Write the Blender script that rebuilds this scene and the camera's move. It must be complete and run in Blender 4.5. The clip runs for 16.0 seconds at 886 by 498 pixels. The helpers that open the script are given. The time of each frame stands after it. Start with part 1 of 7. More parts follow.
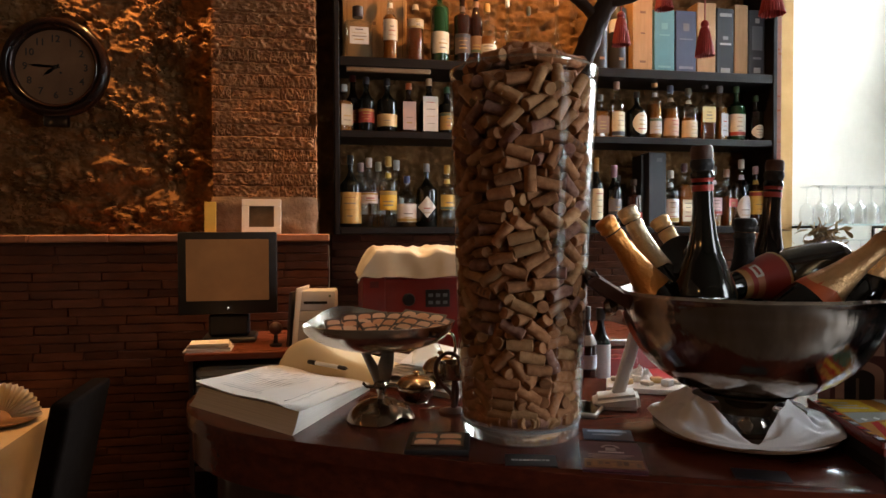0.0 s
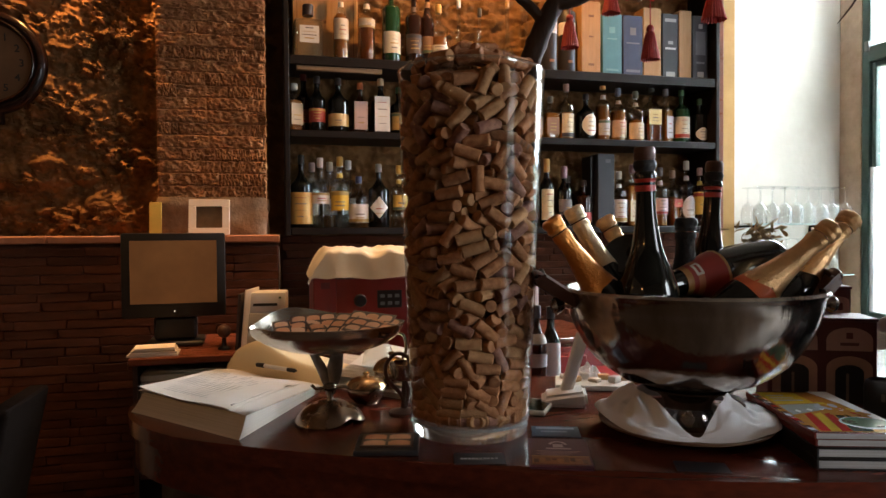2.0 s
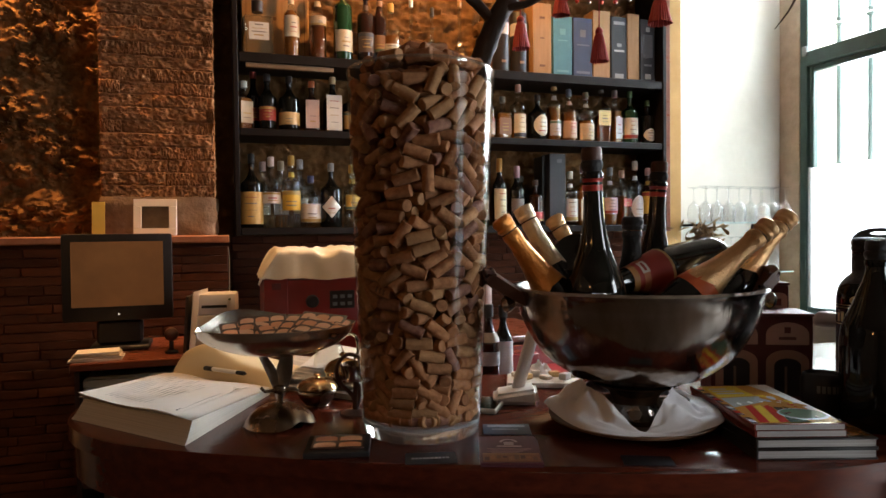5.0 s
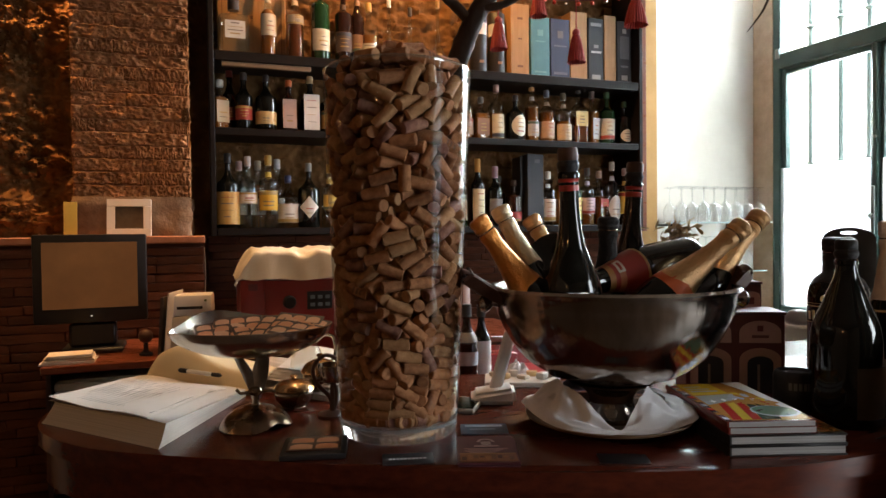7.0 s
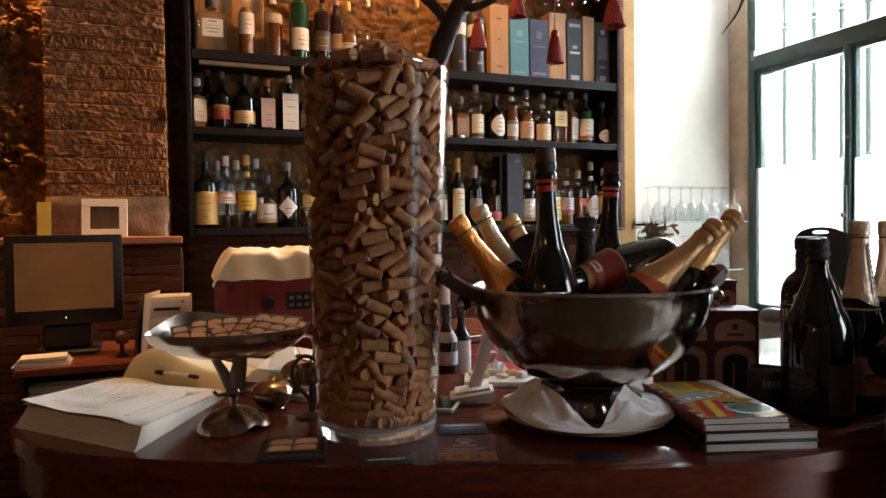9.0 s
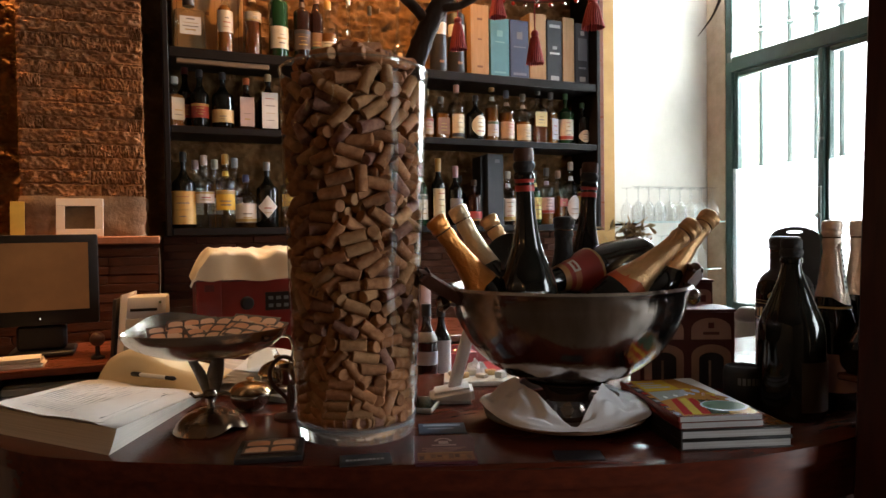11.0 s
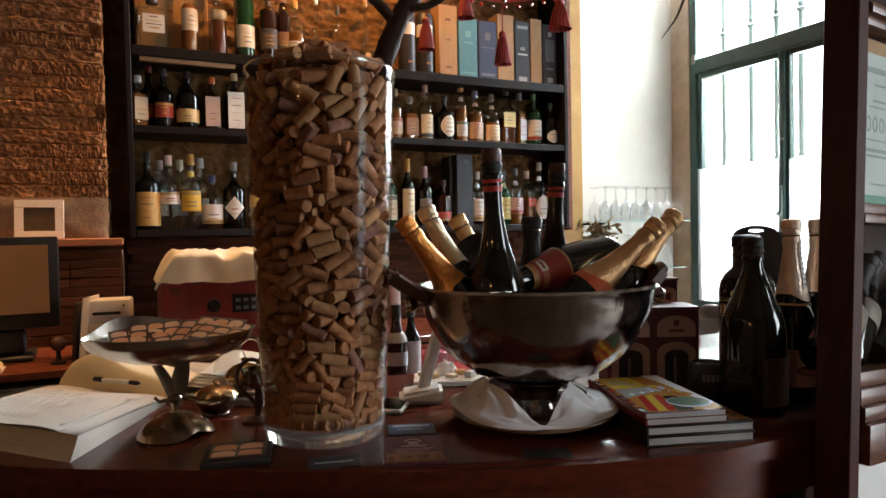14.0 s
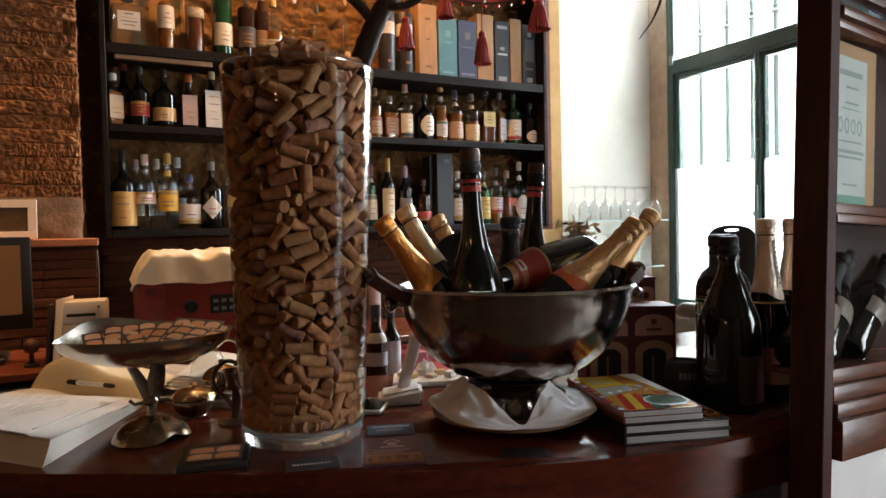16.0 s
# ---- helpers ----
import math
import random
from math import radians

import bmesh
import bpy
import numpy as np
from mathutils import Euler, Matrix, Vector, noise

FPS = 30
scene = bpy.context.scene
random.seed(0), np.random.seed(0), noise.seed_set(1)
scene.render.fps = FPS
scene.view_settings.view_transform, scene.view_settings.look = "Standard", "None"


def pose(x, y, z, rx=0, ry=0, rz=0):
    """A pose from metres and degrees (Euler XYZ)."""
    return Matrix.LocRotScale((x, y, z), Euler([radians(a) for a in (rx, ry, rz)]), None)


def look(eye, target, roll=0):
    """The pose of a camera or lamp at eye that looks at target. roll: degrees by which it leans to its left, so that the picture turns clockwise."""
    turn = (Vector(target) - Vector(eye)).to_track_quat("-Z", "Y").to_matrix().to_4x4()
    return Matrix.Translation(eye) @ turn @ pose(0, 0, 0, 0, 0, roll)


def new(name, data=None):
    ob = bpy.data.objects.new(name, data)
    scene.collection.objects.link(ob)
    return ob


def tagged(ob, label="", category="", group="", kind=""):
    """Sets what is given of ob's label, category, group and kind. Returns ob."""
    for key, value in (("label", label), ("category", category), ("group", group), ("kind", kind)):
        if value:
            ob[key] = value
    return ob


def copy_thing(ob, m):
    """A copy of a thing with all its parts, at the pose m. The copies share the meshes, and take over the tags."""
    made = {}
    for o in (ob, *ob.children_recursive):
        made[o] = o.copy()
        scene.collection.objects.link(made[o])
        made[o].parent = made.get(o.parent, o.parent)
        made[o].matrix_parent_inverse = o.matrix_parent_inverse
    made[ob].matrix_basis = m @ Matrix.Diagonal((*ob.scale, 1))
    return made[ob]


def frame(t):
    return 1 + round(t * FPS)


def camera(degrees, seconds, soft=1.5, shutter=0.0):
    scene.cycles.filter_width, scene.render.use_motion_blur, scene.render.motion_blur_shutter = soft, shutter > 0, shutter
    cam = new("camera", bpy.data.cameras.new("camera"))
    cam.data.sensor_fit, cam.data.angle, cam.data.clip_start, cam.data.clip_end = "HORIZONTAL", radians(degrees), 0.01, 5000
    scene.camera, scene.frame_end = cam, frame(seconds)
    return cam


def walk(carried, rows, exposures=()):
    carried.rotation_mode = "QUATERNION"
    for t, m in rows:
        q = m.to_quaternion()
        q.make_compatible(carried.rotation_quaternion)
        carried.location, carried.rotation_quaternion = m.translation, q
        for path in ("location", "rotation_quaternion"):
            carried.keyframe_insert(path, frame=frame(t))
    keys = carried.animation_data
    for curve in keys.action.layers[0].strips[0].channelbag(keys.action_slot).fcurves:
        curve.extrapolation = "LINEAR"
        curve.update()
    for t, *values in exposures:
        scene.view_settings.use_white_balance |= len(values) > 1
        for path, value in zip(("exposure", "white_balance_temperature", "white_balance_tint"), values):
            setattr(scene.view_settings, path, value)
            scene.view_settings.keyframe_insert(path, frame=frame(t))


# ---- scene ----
cam = camera(67.3, 16.0)
PATH = [
    (0, (-0.032, 0.656, 1.454), (0.33, 2.622, 1.409), -0.2),
    (0.5, (-0.027, 0.657, 1.453), (0.369, 2.617, 1.41), -0.3),
    (1, (-0.027, 0.655, 1.454), (0.409, 2.606, 1.409), -0.3),
    (1.5, (-0.023, 0.656, 1.454), (0.44, 2.601, 1.409), -0.4),
    (2, (-0.022, 0.654, 1.453), (0.473, 2.591, 1.409), -0.4),
    (2.5, (-0.02, 0.654, 1.453), (0.508, 2.583, 1.408), -0.5),
    (3, (-0.018, 0.655, 1.454), (0.541, 2.575, 1.408), -0.5),
    (3.5, (-0.016, 0.655, 1.453), (0.566, 2.568, 1.408), -0.6),
    (4, (-0.016, 0.654, 1.453), (0.583, 2.562, 1.407), -0.6),
    (6.5, (-0.01, 0.653, 1.453), (0.655, 2.539, 1.407), -0.7),
    (7, (-0.01, 0.653, 1.453), (0.673, 2.532, 1.406), -0.7),
    (7.5, (-0.009, 0.651, 1.454), (0.688, 2.525, 1.406), -0.8),
    (8, (-0.008, 0.652, 1.454), (0.703, 2.52, 1.406), -0.8),
    (8.5, (-0.008, 0.651, 1.453), (0.716, 2.514, 1.406), -0.8),
    (9, (-0.007, 0.65, 1.454), (0.73, 2.509, 1.405), -0.8),
    (11.5, (-0.002, 0.648, 1.454), (0.798, 2.48, 1.404), -0.9),
    (12, (-0.002, 0.648, 1.454), (0.81, 2.475, 1.404), -1.0),
    (12.5, (-0.001, 0.647, 1.454), (0.823, 2.469, 1.404), -1.0),
    (13, (0.0, 0.648, 1.454), (0.839, 2.463, 1.403), -1.1),
    (13.5, (0.001, 0.647, 1.454), (0.854, 2.455, 1.403), -1.1),
    (14, (0.001, 0.647, 1.454), (0.87, 2.448, 1.403), -1.1),
    (14.5, (0.002, 0.646, 1.454), (0.883, 2.44, 1.402), -1.1),
    (15, (0.004, 0.646, 1.454), (0.898, 2.434, 1.402), -1.2),
    (15.5, (0.005, 0.646, 1.454), (0.911, 2.428, 1.402), -1.2),
    (16, (0.005, 0.647, 1.455), (0.925, 2.422, 1.401), -1.2),
]
walk(cam, [(t, look(eye, target, roll)) for t, eye, target, roll in PATH])

# ---------------------------------------------------------------- light
world = bpy.data.worlds.new("sky")
scene.world = world
world.use_nodes = True
wn = world.node_tree
sky = wn.nodes.new("ShaderNodeTexSky")
sky.sky_type, sky.sun_disc, sky.sun_elevation, sky.sun_rotation = "NISHITA", False, radians(40), radians(100)
wn.nodes["Background"].inputs[1].default_value = 0.1
wn.links.new(sky.outputs[0], wn.nodes["Background"].inputs[0])


def lamp(name, kind, m, power, colour, **more):
    data = bpy.data.lights.new(name, kind)
    data.energy, data.color = power, colour
    if "size" in more:
        data.shape, data.size, data.size_y = "RECTANGLE", more["size"][0], more["size"][1]
    if "spot" in more:
        data.spot_size, data.spot_blend = radians(more["spot"]), more.get("blend", 0.5)
    if "radius" in more:
        data.shadow_soft_size = more["radius"]
    ob = new(name, data)
    ob.matrix_world = m
    return ob


WARM, DAY = (1.0, 0.47, 0.15), (0.86, 0.94, 1.0)
lamp("window_daylight", "AREA", look((3.95, 3.65, 2.75), (1.6, 2.3, 0.7)), 640, DAY, size=(1.6, 2.6))
# added fill for cool light from the right; no door is seen there
lamp("door_daylight", "AREA", look((3.55, -0.92, 1.6), (0.5, 1.7, 1.1)), 100, DAY, size=(1.15, 2.3))
lamp("wall_spot", "SPOT", look((-0.72, 3.64, 3.30), (-0.74, 3.80, 1.9)), 195, WARM, spot=66, blend=0.9, radius=0.015)
lamp("pillar_spot", "SPOT", look((0.35, 2.4, 3.25), (0.16, 3.4, 1.25)), 19, WARM, spot=60, blend=0.8, radius=0.05)
lamp("bar_spot", "SPOT", look((0.36, 2.88, 3.34), (0.30, 2.88, 1.1)), 72, (1.0, 0.62, 0.32), spot=62, blend=0.8, radius=0.04)
lamp("shelf_spot", "SPOT", look((1.0, 3.25, 3.32), (0.95, 3.80, 1.9)), 80, WARM, spot=110, radius=0.05)
lamp("room_lamp", "POINT", pose(-2.0, 1.84, 2.0), 3, WARM, radius=0.05)
lamp("room_lamp", "POINT", pose(-1.35, 0.27, 1.98), 7, WARM, radius=0.05)
lamp("room_lamp", "POINT", pose(-1.95, 3.05, 1.95), 1.0, WARM, radius=0.04)


# ---------------------------------------------------------------- materials
def mat(name, col, rough=0.5, metal=0.0, col2=None, scale=6.0, bump=0.0, bscale=60.0, stretch=(1, 1, 1), spread=0.0,
        coat=0.0, spec=0.5, vary=0.0, emit=0.0, detail=6.0, rvary=0.12, trans=0.0, coords="Object"):
    m = bpy.data.materials.new(name)
    m.use_nodes = True
    t = m.node_tree
    b = t.nodes["Principled BSDF"]
    co = t.nodes.new("ShaderNodeTexCoord")
    mp = t.nodes.new("ShaderNodeMapping")
    mp.inputs["Scale"].default_value = stretch
    t.links.new(co.outputs[coords], mp.inputs["Vector"])
    src = mp.outputs["Vector"]
    if vary or spread:
        info = t.nodes.new("ShaderNodeObjectInfo")
        off = t.nodes.new("ShaderNodeVectorMath")
        off.operation = "MULTIPLY_ADD"
        comb = t.nodes.new("ShaderNodeCombineXYZ")
        for i in range(3):
            t.links.new(info.outputs["Random"], comb.inputs[i])
        t.links.new(comb.outputs[0], off.inputs[0])
        off.inputs[1].default_value = (37, 53, 71)
        t.links.new(src, off.inputs[2])
        src = off.outputs[0]
    n = t.nodes.new("ShaderNodeTexNoise")
    n.inputs["Scale"].default_value, n.inputs["Detail"].default_value, n.inputs["Roughness"].default_value = scale, detail, 0.6
    t.links.new(src, n.inputs["Vector"])
    ramp = t.nodes.new("ShaderNodeMapRange")
    ramp.inputs[1].default_value, ramp.inputs[2].default_value = 0.32, 0.68
    t.links.new(n.outputs["Fac"], ramp.inputs[0])
    mix = t.nodes.new("ShaderNodeMix")
    mix.data_type = "RGBA"
    c2 = col2 if col2 else tuple(c * 0.72 for c in col)
    mix.inputs[6].default_value, mix.inputs[7].default_value = (*col, 1), (*c2, 1)
    t.links.new(ramp.outputs[0], mix.inputs[0])
    out = mix.outputs[2]
    if vary:
        hsv = t.nodes.new("ShaderNodeHueSaturation")
        mr = t.nodes.new("ShaderNodeMapRange")
        mr.inputs[3].default_value, mr.inputs[4].default_value = 1 - vary, 1 + vary
        t.links.new(info.outputs["Random"], mr.inputs[0])
        t.links.new(mr.outputs[0], hsv.inputs["Value"])
        t.links.new(out, hsv.inputs["Color"])
        out = hsv.outputs[0]
    t.links.new(out, b.inputs["Base Color"])
    rr = t.nodes.new("ShaderNodeMapRange")
    rr.inputs[3].default_value, rr.inputs[4].default_value = max(0.02, rough - rvary * rough), min(1, rough + rvary * rough)
    t.links.new(n.outputs["Fac"], rr.inputs[0])
    t.links.new(rr.outputs[0], b.inputs["Roughness"])
    b.inputs["Metallic"].default_value = metal
    b.inputs["Specular IOR Level"].default_value = spec
    b.inputs["Coat Weight"].default_value = coat
    b.inputs["Coat Roughness"].default_value = 0.06
    if trans:
        b.inputs["Transmission Weight"].default_value = trans
    if emit:
        b.inputs["Emission Strength"].default_value = emit
        t.links.new(out, b.inputs["Emission Color"])
    if bump:
        n2 = t.nodes.new("ShaderNodeTexNoise")
        n2.inputs["Scale"].default_value, n2.inputs["Detail"].default_value = bscale, 5
        t.links.new(src, n2.inputs["Vector"])
        bp = t.nodes.new("ShaderNodeBump")
        bp.inputs["Strength"].default_value, bp.inputs["Distance"].default_value = min(1, bump), 0.004 * max(1, bump)
        t.links.new(n2.outputs["Fac"], bp.inputs["Height"])
        t.links.new(bp.outputs[0], b.inputs["Normal"])
    return m


def clear_glass(name, tint=(0.97, 0.99, 0.98), low=0.04, rough=0.02, high=0.75, power=4.0):
    """A thin clear sheet: see-through, with more gloss at a slant."""
    m = bpy.data.materials.new(name)
    m.use_nodes = True
    t = m.node_tree
    t.nodes.remove(t.nodes["Principled BSDF"])
    tr, gl, mx = t.nodes.new("ShaderNodeBsdfTransparent"), t.nodes.new("ShaderNodeBsdfGlossy"), t.nodes.new("ShaderNodeMixShader")
    lw, pw, ma = t.nodes.new("ShaderNodeLayerWeight"), t.nodes.new("ShaderNodeMath"), t.nodes.new("ShaderNodeMath")
    lw.inputs["Blend"].default_value = 0.5
    pw.operation, ma.operation = "POWER", "MULTIPLY_ADD"
    pw.inputs[1].default_value = power
    ma.inputs[1].default_value, ma.inputs[2].default_value = high, low
    tr.inputs[0].default_value = (*tint, 1)
    gl.inputs["Roughness"].default_value = rough
    t.links.new(lw.outputs["Facing"], pw.inputs[0])
    t.links.new(pw.outputs[0], ma.inputs[0])
    t.links.new(ma.outputs[0], mx.inputs[0])
    t.links.new(tr.outputs[0], mx.inputs[1])
    t.links.new(gl.outputs[0], mx.inputs[2])
    t.links.new(mx.outputs[0], t.nodes["Material Output"].inputs[0])
    return m


def glow(name, col, strength):
    m = bpy.data.materials.new(name)
    m.use_nodes = True
    b = m.node_tree.nodes["Principled BSDF"]
    b.inputs["Base Color"].default_value = (*col, 1)
    b.inputs["Emission Color"].default_value = (*col, 1)
    b.inputs["Emission Strength"].default_value = strength
    return m


M = {}
M["stone"] = mat("rough_stone", (0.24, 0.125, 0.046), 0.92, col2=(0.11, 0.054, 0.019), scale=9, bump=1.0, bscale=55, coords="Object", spec=0.25)
M["old_brick"] = mat("old_brick", (0.37, 0.178, 0.080), 0.93, col2=(0.23, 0.103, 0.044), scale=24, bump=0.7, bscale=120, vary=0.10, spec=0.2)
M["old_mortar"] = mat("old_mortar", (0.33, 0.18, 0.095), 0.95, col2=(0.24, 0.15, 0.095), scale=20, bump=1.0, bscale=90)
M["thin_brick"] = mat("thin_brick", (0.112, 0.036, 0.016), 0.85, col2=(0.064, 0.021, 0.010), scale=18, bump=0.8, bscale=120, vary=0.28, stretch=(0.4, 1, 1.6), spec=0.25)
M["thin_mortar"] = mat("thin_mortar", (0.12, 0.047, 0.024), 0.95, bump=0.5)
M["ledge"] = mat("terracotta_tile", (0.42, 0.17, 0.085), 0.7, col2=(0.30, 0.12, 0.06), scale=14, bump=0.4, vary=0.15)
M["plaster"] = mat("old_plaster", (0.30, 0.19, 0.11), 0.9, col2=(0.18, 0.11, 0.062), scale=14, bump=0.8, bscale=70)
M["white_wall"] = mat("white_plaster", (0.78, 0.76, 0.73), 0.75, col2=(0.66, 0.64, 0.61), scale=3, bump=0.25, bscale=30)
M["cream_wall"] = mat("cream_plaster", (0.72, 0.68, 0.60), 0.8, col2=(0.60, 0.56, 0.49), scale=2.2, bump=0.3, bscale=24)
M["yellow_wall"] = mat("ochre_plaster", (0.44, 0.25, 0.075), 0.8, col2=(0.34, 0.185, 0.055), scale=5, bump=0.3, bscale=30)
M["jamb"] = mat("beige_stone", (0.50, 0.40, 0.29), 0.85, col2=(0.38, 0.30, 0.21), scale=12, bump=0.6, bscale=50)
M["room_wall"] = mat("room_plaster", (0.24, 0.16, 0.10), 0.9, bump=0.4)
M["floor"] = mat("dark_floor", (0.09, 0.055, 0.035), 0.45, col2=(0.06, 0.035, 0.022), scale=4)
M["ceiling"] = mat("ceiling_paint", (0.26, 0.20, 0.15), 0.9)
M["mahogany"] = mat("varnished_mahogany", (0.105, 0.020, 0.009), 0.21, col2=(0.055, 0.011, 0.006), scale=14, stretch=(1, 5, 5), coat=0.0, spec=0.35, bump=0.05, bscale=25, detail=9, rvary=0.5)
M["dark_wood"] = mat("dark_stained_wood", (0.045, 0.015, 0.010), 0.34, col2=(0.020, 0.007, 0.005), scale=16, stretch=(6, 6, 1), coat=0.2, bump=0.1)
M["desk_wood"] = mat("reddish_desk_wood", (0.20, 0.055, 0.025), 0.28, col2=(0.13, 0.034, 0.016), scale=12, stretch=(1, 6, 6), coat=0.3)
M["shelf_black"] = mat("black_shelf_metal", (0.014, 0.011, 0.010), 0.5, spec=0.2, col2=(0.009, 0.007, 0.007), scale=20, bump=0.1)
M["green_frame"] = mat("green_window_paint", (0.035, 0.085, 0.075), 0.4, col2=(0.025, 0.06, 0.055), scale=10, bump=0.15)
M["iron"] = mat("painted_iron", (0.22, 0.26, 0.25), 0.5, col2=(0.15, 0.18, 0.17))
M["curtain"] = mat("white_voile", (0.85, 0.85, 0.84), 0.9, col2=(0.8, 0.8, 0.79), scale=30, trans=0.0)
M["pane"] = clear_glass("window_glass")
M["goblet"] = clear_glass("goblet_glass", (0.97, 0.98, 0.975), 0.07, 0.06, 0.8, 3.0)
M["vase_glass"] = clear_glass("vase_glass", (0.965, 0.975, 0.965), 0.007, 0.02, 0.95, 5.2)
M["vase_lining"] = clear_glass("vase_inner_face", (0.985, 0.99, 0.985), 0.003, 0.02, 0.2)
M["thick_glass"] = mat("thick_glass", (0.97, 0.985, 0.975), 0.09, col2=(0.97, 0.985, 0.975), trans=0.9, rvary=0.0, spec=0.5)
M["cork"] = mat("cork", (0.38, 0.168, 0.078), 0.85, col2=(0.22, 0.088, 0.037), scale=85, bump=0.5, bscale=260, vary=0.22, detail=4, spec=0.2)
M["cork_stained"] = mat("wine_stained_cork", (0.30, 0.15, 0.10), 0.85, col2=(0.13, 0.05, 0.04), scale=60, bump=0.5, bscale=260, vary=0.2, spec=0.2)
M["cork_pale"] = mat("pale_cork", (0.40, 0.205, 0.098), 0.85, col2=(0.27, 0.13, 0.058), scale=70, bump=0.5, bscale=260, vary=0.15, spec=0.2)
M["cork_ink"] = mat("cork_ink", (0.13, 0.055, 0.03), 0.9)
M["dish_silver"] = mat("polished_silver", (0.84, 0.76, 0.65), 0.24, 1.0, col2=(0.52, 0.46, 0.37), scale=9, bump=0.08, bscale=22, rvary=0.5)
# besides tarnish, the upright pale and dark streaks paint in the room's reflections
M["silver"] = mat("tarnished_silver_reflections", (0.60, 0.555, 0.51), 0.14, 1.0, col2=(0.26, 0.225, 0.19), scale=15, stretch=(1, 1, 0.06), bump=0.6, bscale=26, rvary=0.9)
M["pewter"] = mat("worn_pewter", (0.40, 0.33, 0.26), 0.25, 1.0, col2=(0.22, 0.17, 0.12), scale=16, bump=0.12, bscale=40, rvary=0.5)
M["bronze"] = mat("worn_bronze", (0.30, 0.21, 0.14), 0.27, 1.0, col2=(0.17, 0.12, 0.08), scale=16, bump=0.15, bscale=40, rvary=0.5)
M["brass"] = mat("gilt_brass", (0.72, 0.47, 0.24), 0.2, 1.0, col2=(0.50, 0.31, 0.15), scale=12, bump=0.1, bscale=40, rvary=0.6)
M["dull_pewter"] = mat("dull_pewter", (0.30, 0.275, 0.25), 0.42, 0.9, col2=(0.20, 0.18, 0.16), scale=30, bump=0.3, bscale=90)
M["black_plastic"] = mat("black_plastic", (0.012, 0.010, 0.010), 0.48, col2=(0.008, 0.007, 0.007), scale=30, bump=0.05)
M["white_plastic"] = mat("white_plastic", (0.82, 0.79, 0.75), 0.35, col2=(0.76, 0.73, 0.69), scale=12)
M["cream_plastic"] = mat("cream_plastic", (0.55, 0.50, 0.40), 0.45, col2=(0.48, 0.43, 0.34), scale=10)
M["paper"] = mat("white_paper", (0.78, 0.74, 0.69), 0.8, col2=(0.72, 0.67, 0.61), scale=6, bump=0.05, bscale=20)
M["page_edge"] = mat("page_edges", (0.66, 0.60, 0.52), 0.85, col2=(0.50, 0.44, 0.37), scale=3, stretch=(0.5, 0.5, 260), detail=2)
M["ink"] = mat("grey_print", (0.50, 0.47, 0.44), 0.8)
M["black_ink"] = mat("black_print", (0.03, 0.03, 0.035), 0.6)
M["napkin"] = mat("white_napkin", (0.88, 0.88, 0.90), 0.9, col2=(0.82, 0.82, 0.84), scale=8, bump=0.15, bscale=500)
M["cream_cloth"] = mat("cream_cloth", (0.86, 0.78, 0.62), 0.9, col2=(0.76, 0.66, 0.48), scale=8, bump=0.15, bscale=400)
M["table_cloth"] = mat("cream_tablecloth", (0.55, 0.44, 0.29), 0.9, col2=(0.47, 0.37, 0.24), scale=7, bump=0.1, bscale=300)
M["dark_glass"] = mat("dark_bottle_glass", (0.007, 0.007, 0.005), 0.07, col2=(0.004, 0.004, 0.003), scale=3, spec=0.5)
M["brown_glass"] = mat("brown_bottle_glass", (0.030, 0.010, 0.004), 0.06, col2=(0.022, 0.008, 0.003), scale=3, spec=0.6, coat=0.3)
M["green_glass"] = mat("green_bottle_glass", (0.012, 0.05, 0.015), 0.06, col2=(0.010, 0.04, 0.012), scale=3, spec=0.6, coat=0.3)
M["bottle_clear"] = clear_glass("clear_bottle_glass", (0.92, 0.94, 0.92), 0.07, 0.03, 1.0, 3.0)
M["whisky"] = mat("amber_spirit", (0.46, 0.175, 0.035), 0.12, col2=(0.40, 0.145, 0.028), trans=0.45, scale=3)
M["cognac"] = mat("cognac", (0.26, 0.075, 0.016), 0.12, col2=(0.21, 0.06, 0.013), trans=0.4, scale=3)
M["water"] = clear_glass("clear_spirit", (0.92, 0.93, 0.91), 0.02, 0.05, 0.15)
for key, col, rough in (("gold_foil", (0.78, 0.46, 0.21), 0.36), ("pale_foil", (0.84, 0.66, 0.42), 0.36), ("orange_foil", (0.76, 0.29, 0.065), 0.36), ("pink_foil", (0.80, 0.63, 0.50), 0.40)):
    M[key] = mat(key, col, rough + 0.02, 0.75, col2=tuple(c * 0.7 for c in col), scale=18, bump=0.5, bscale=160)
M["black_foil"] = mat("black_foil", (0.012, 0.010, 0.010), 0.6, 0.1, bump=0.5, bscale=120)
M["brown_cap"] = mat("brown_cork_cap", (0.085, 0.035, 0.022), 0.45, bump=0.4, spec=0.4)


def paint(col, rough=0.5, **k):
    key = "paint_%d_%d_%d_%d" % (*(int(c * 1000) for c in col), int(rough * 100)) + ("_matt" if k else "")
    if key not in M:
        M[key] = mat(key, col, rough, col2=tuple(c * 0.82 for c in col), scale=14, **k)
    return M[key]


# ---------------------------------------------------------------- mesh helpers
def mesh_of(bm, name, materials, smooth=None):
    me = bpy.data.meshes.new(name)
    bm.to_mesh(me)
    bm.free()
    for m in (materials if isinstance(materials, (list, tuple)) else [materials]):
        me.materials.append(m)
    if smooth is not None:
        me.polygons.foreach_set("use_smooth", [True] * len(me.polygons))
        me.set_sharp_from_angle(angle=radians(smooth))
    return me


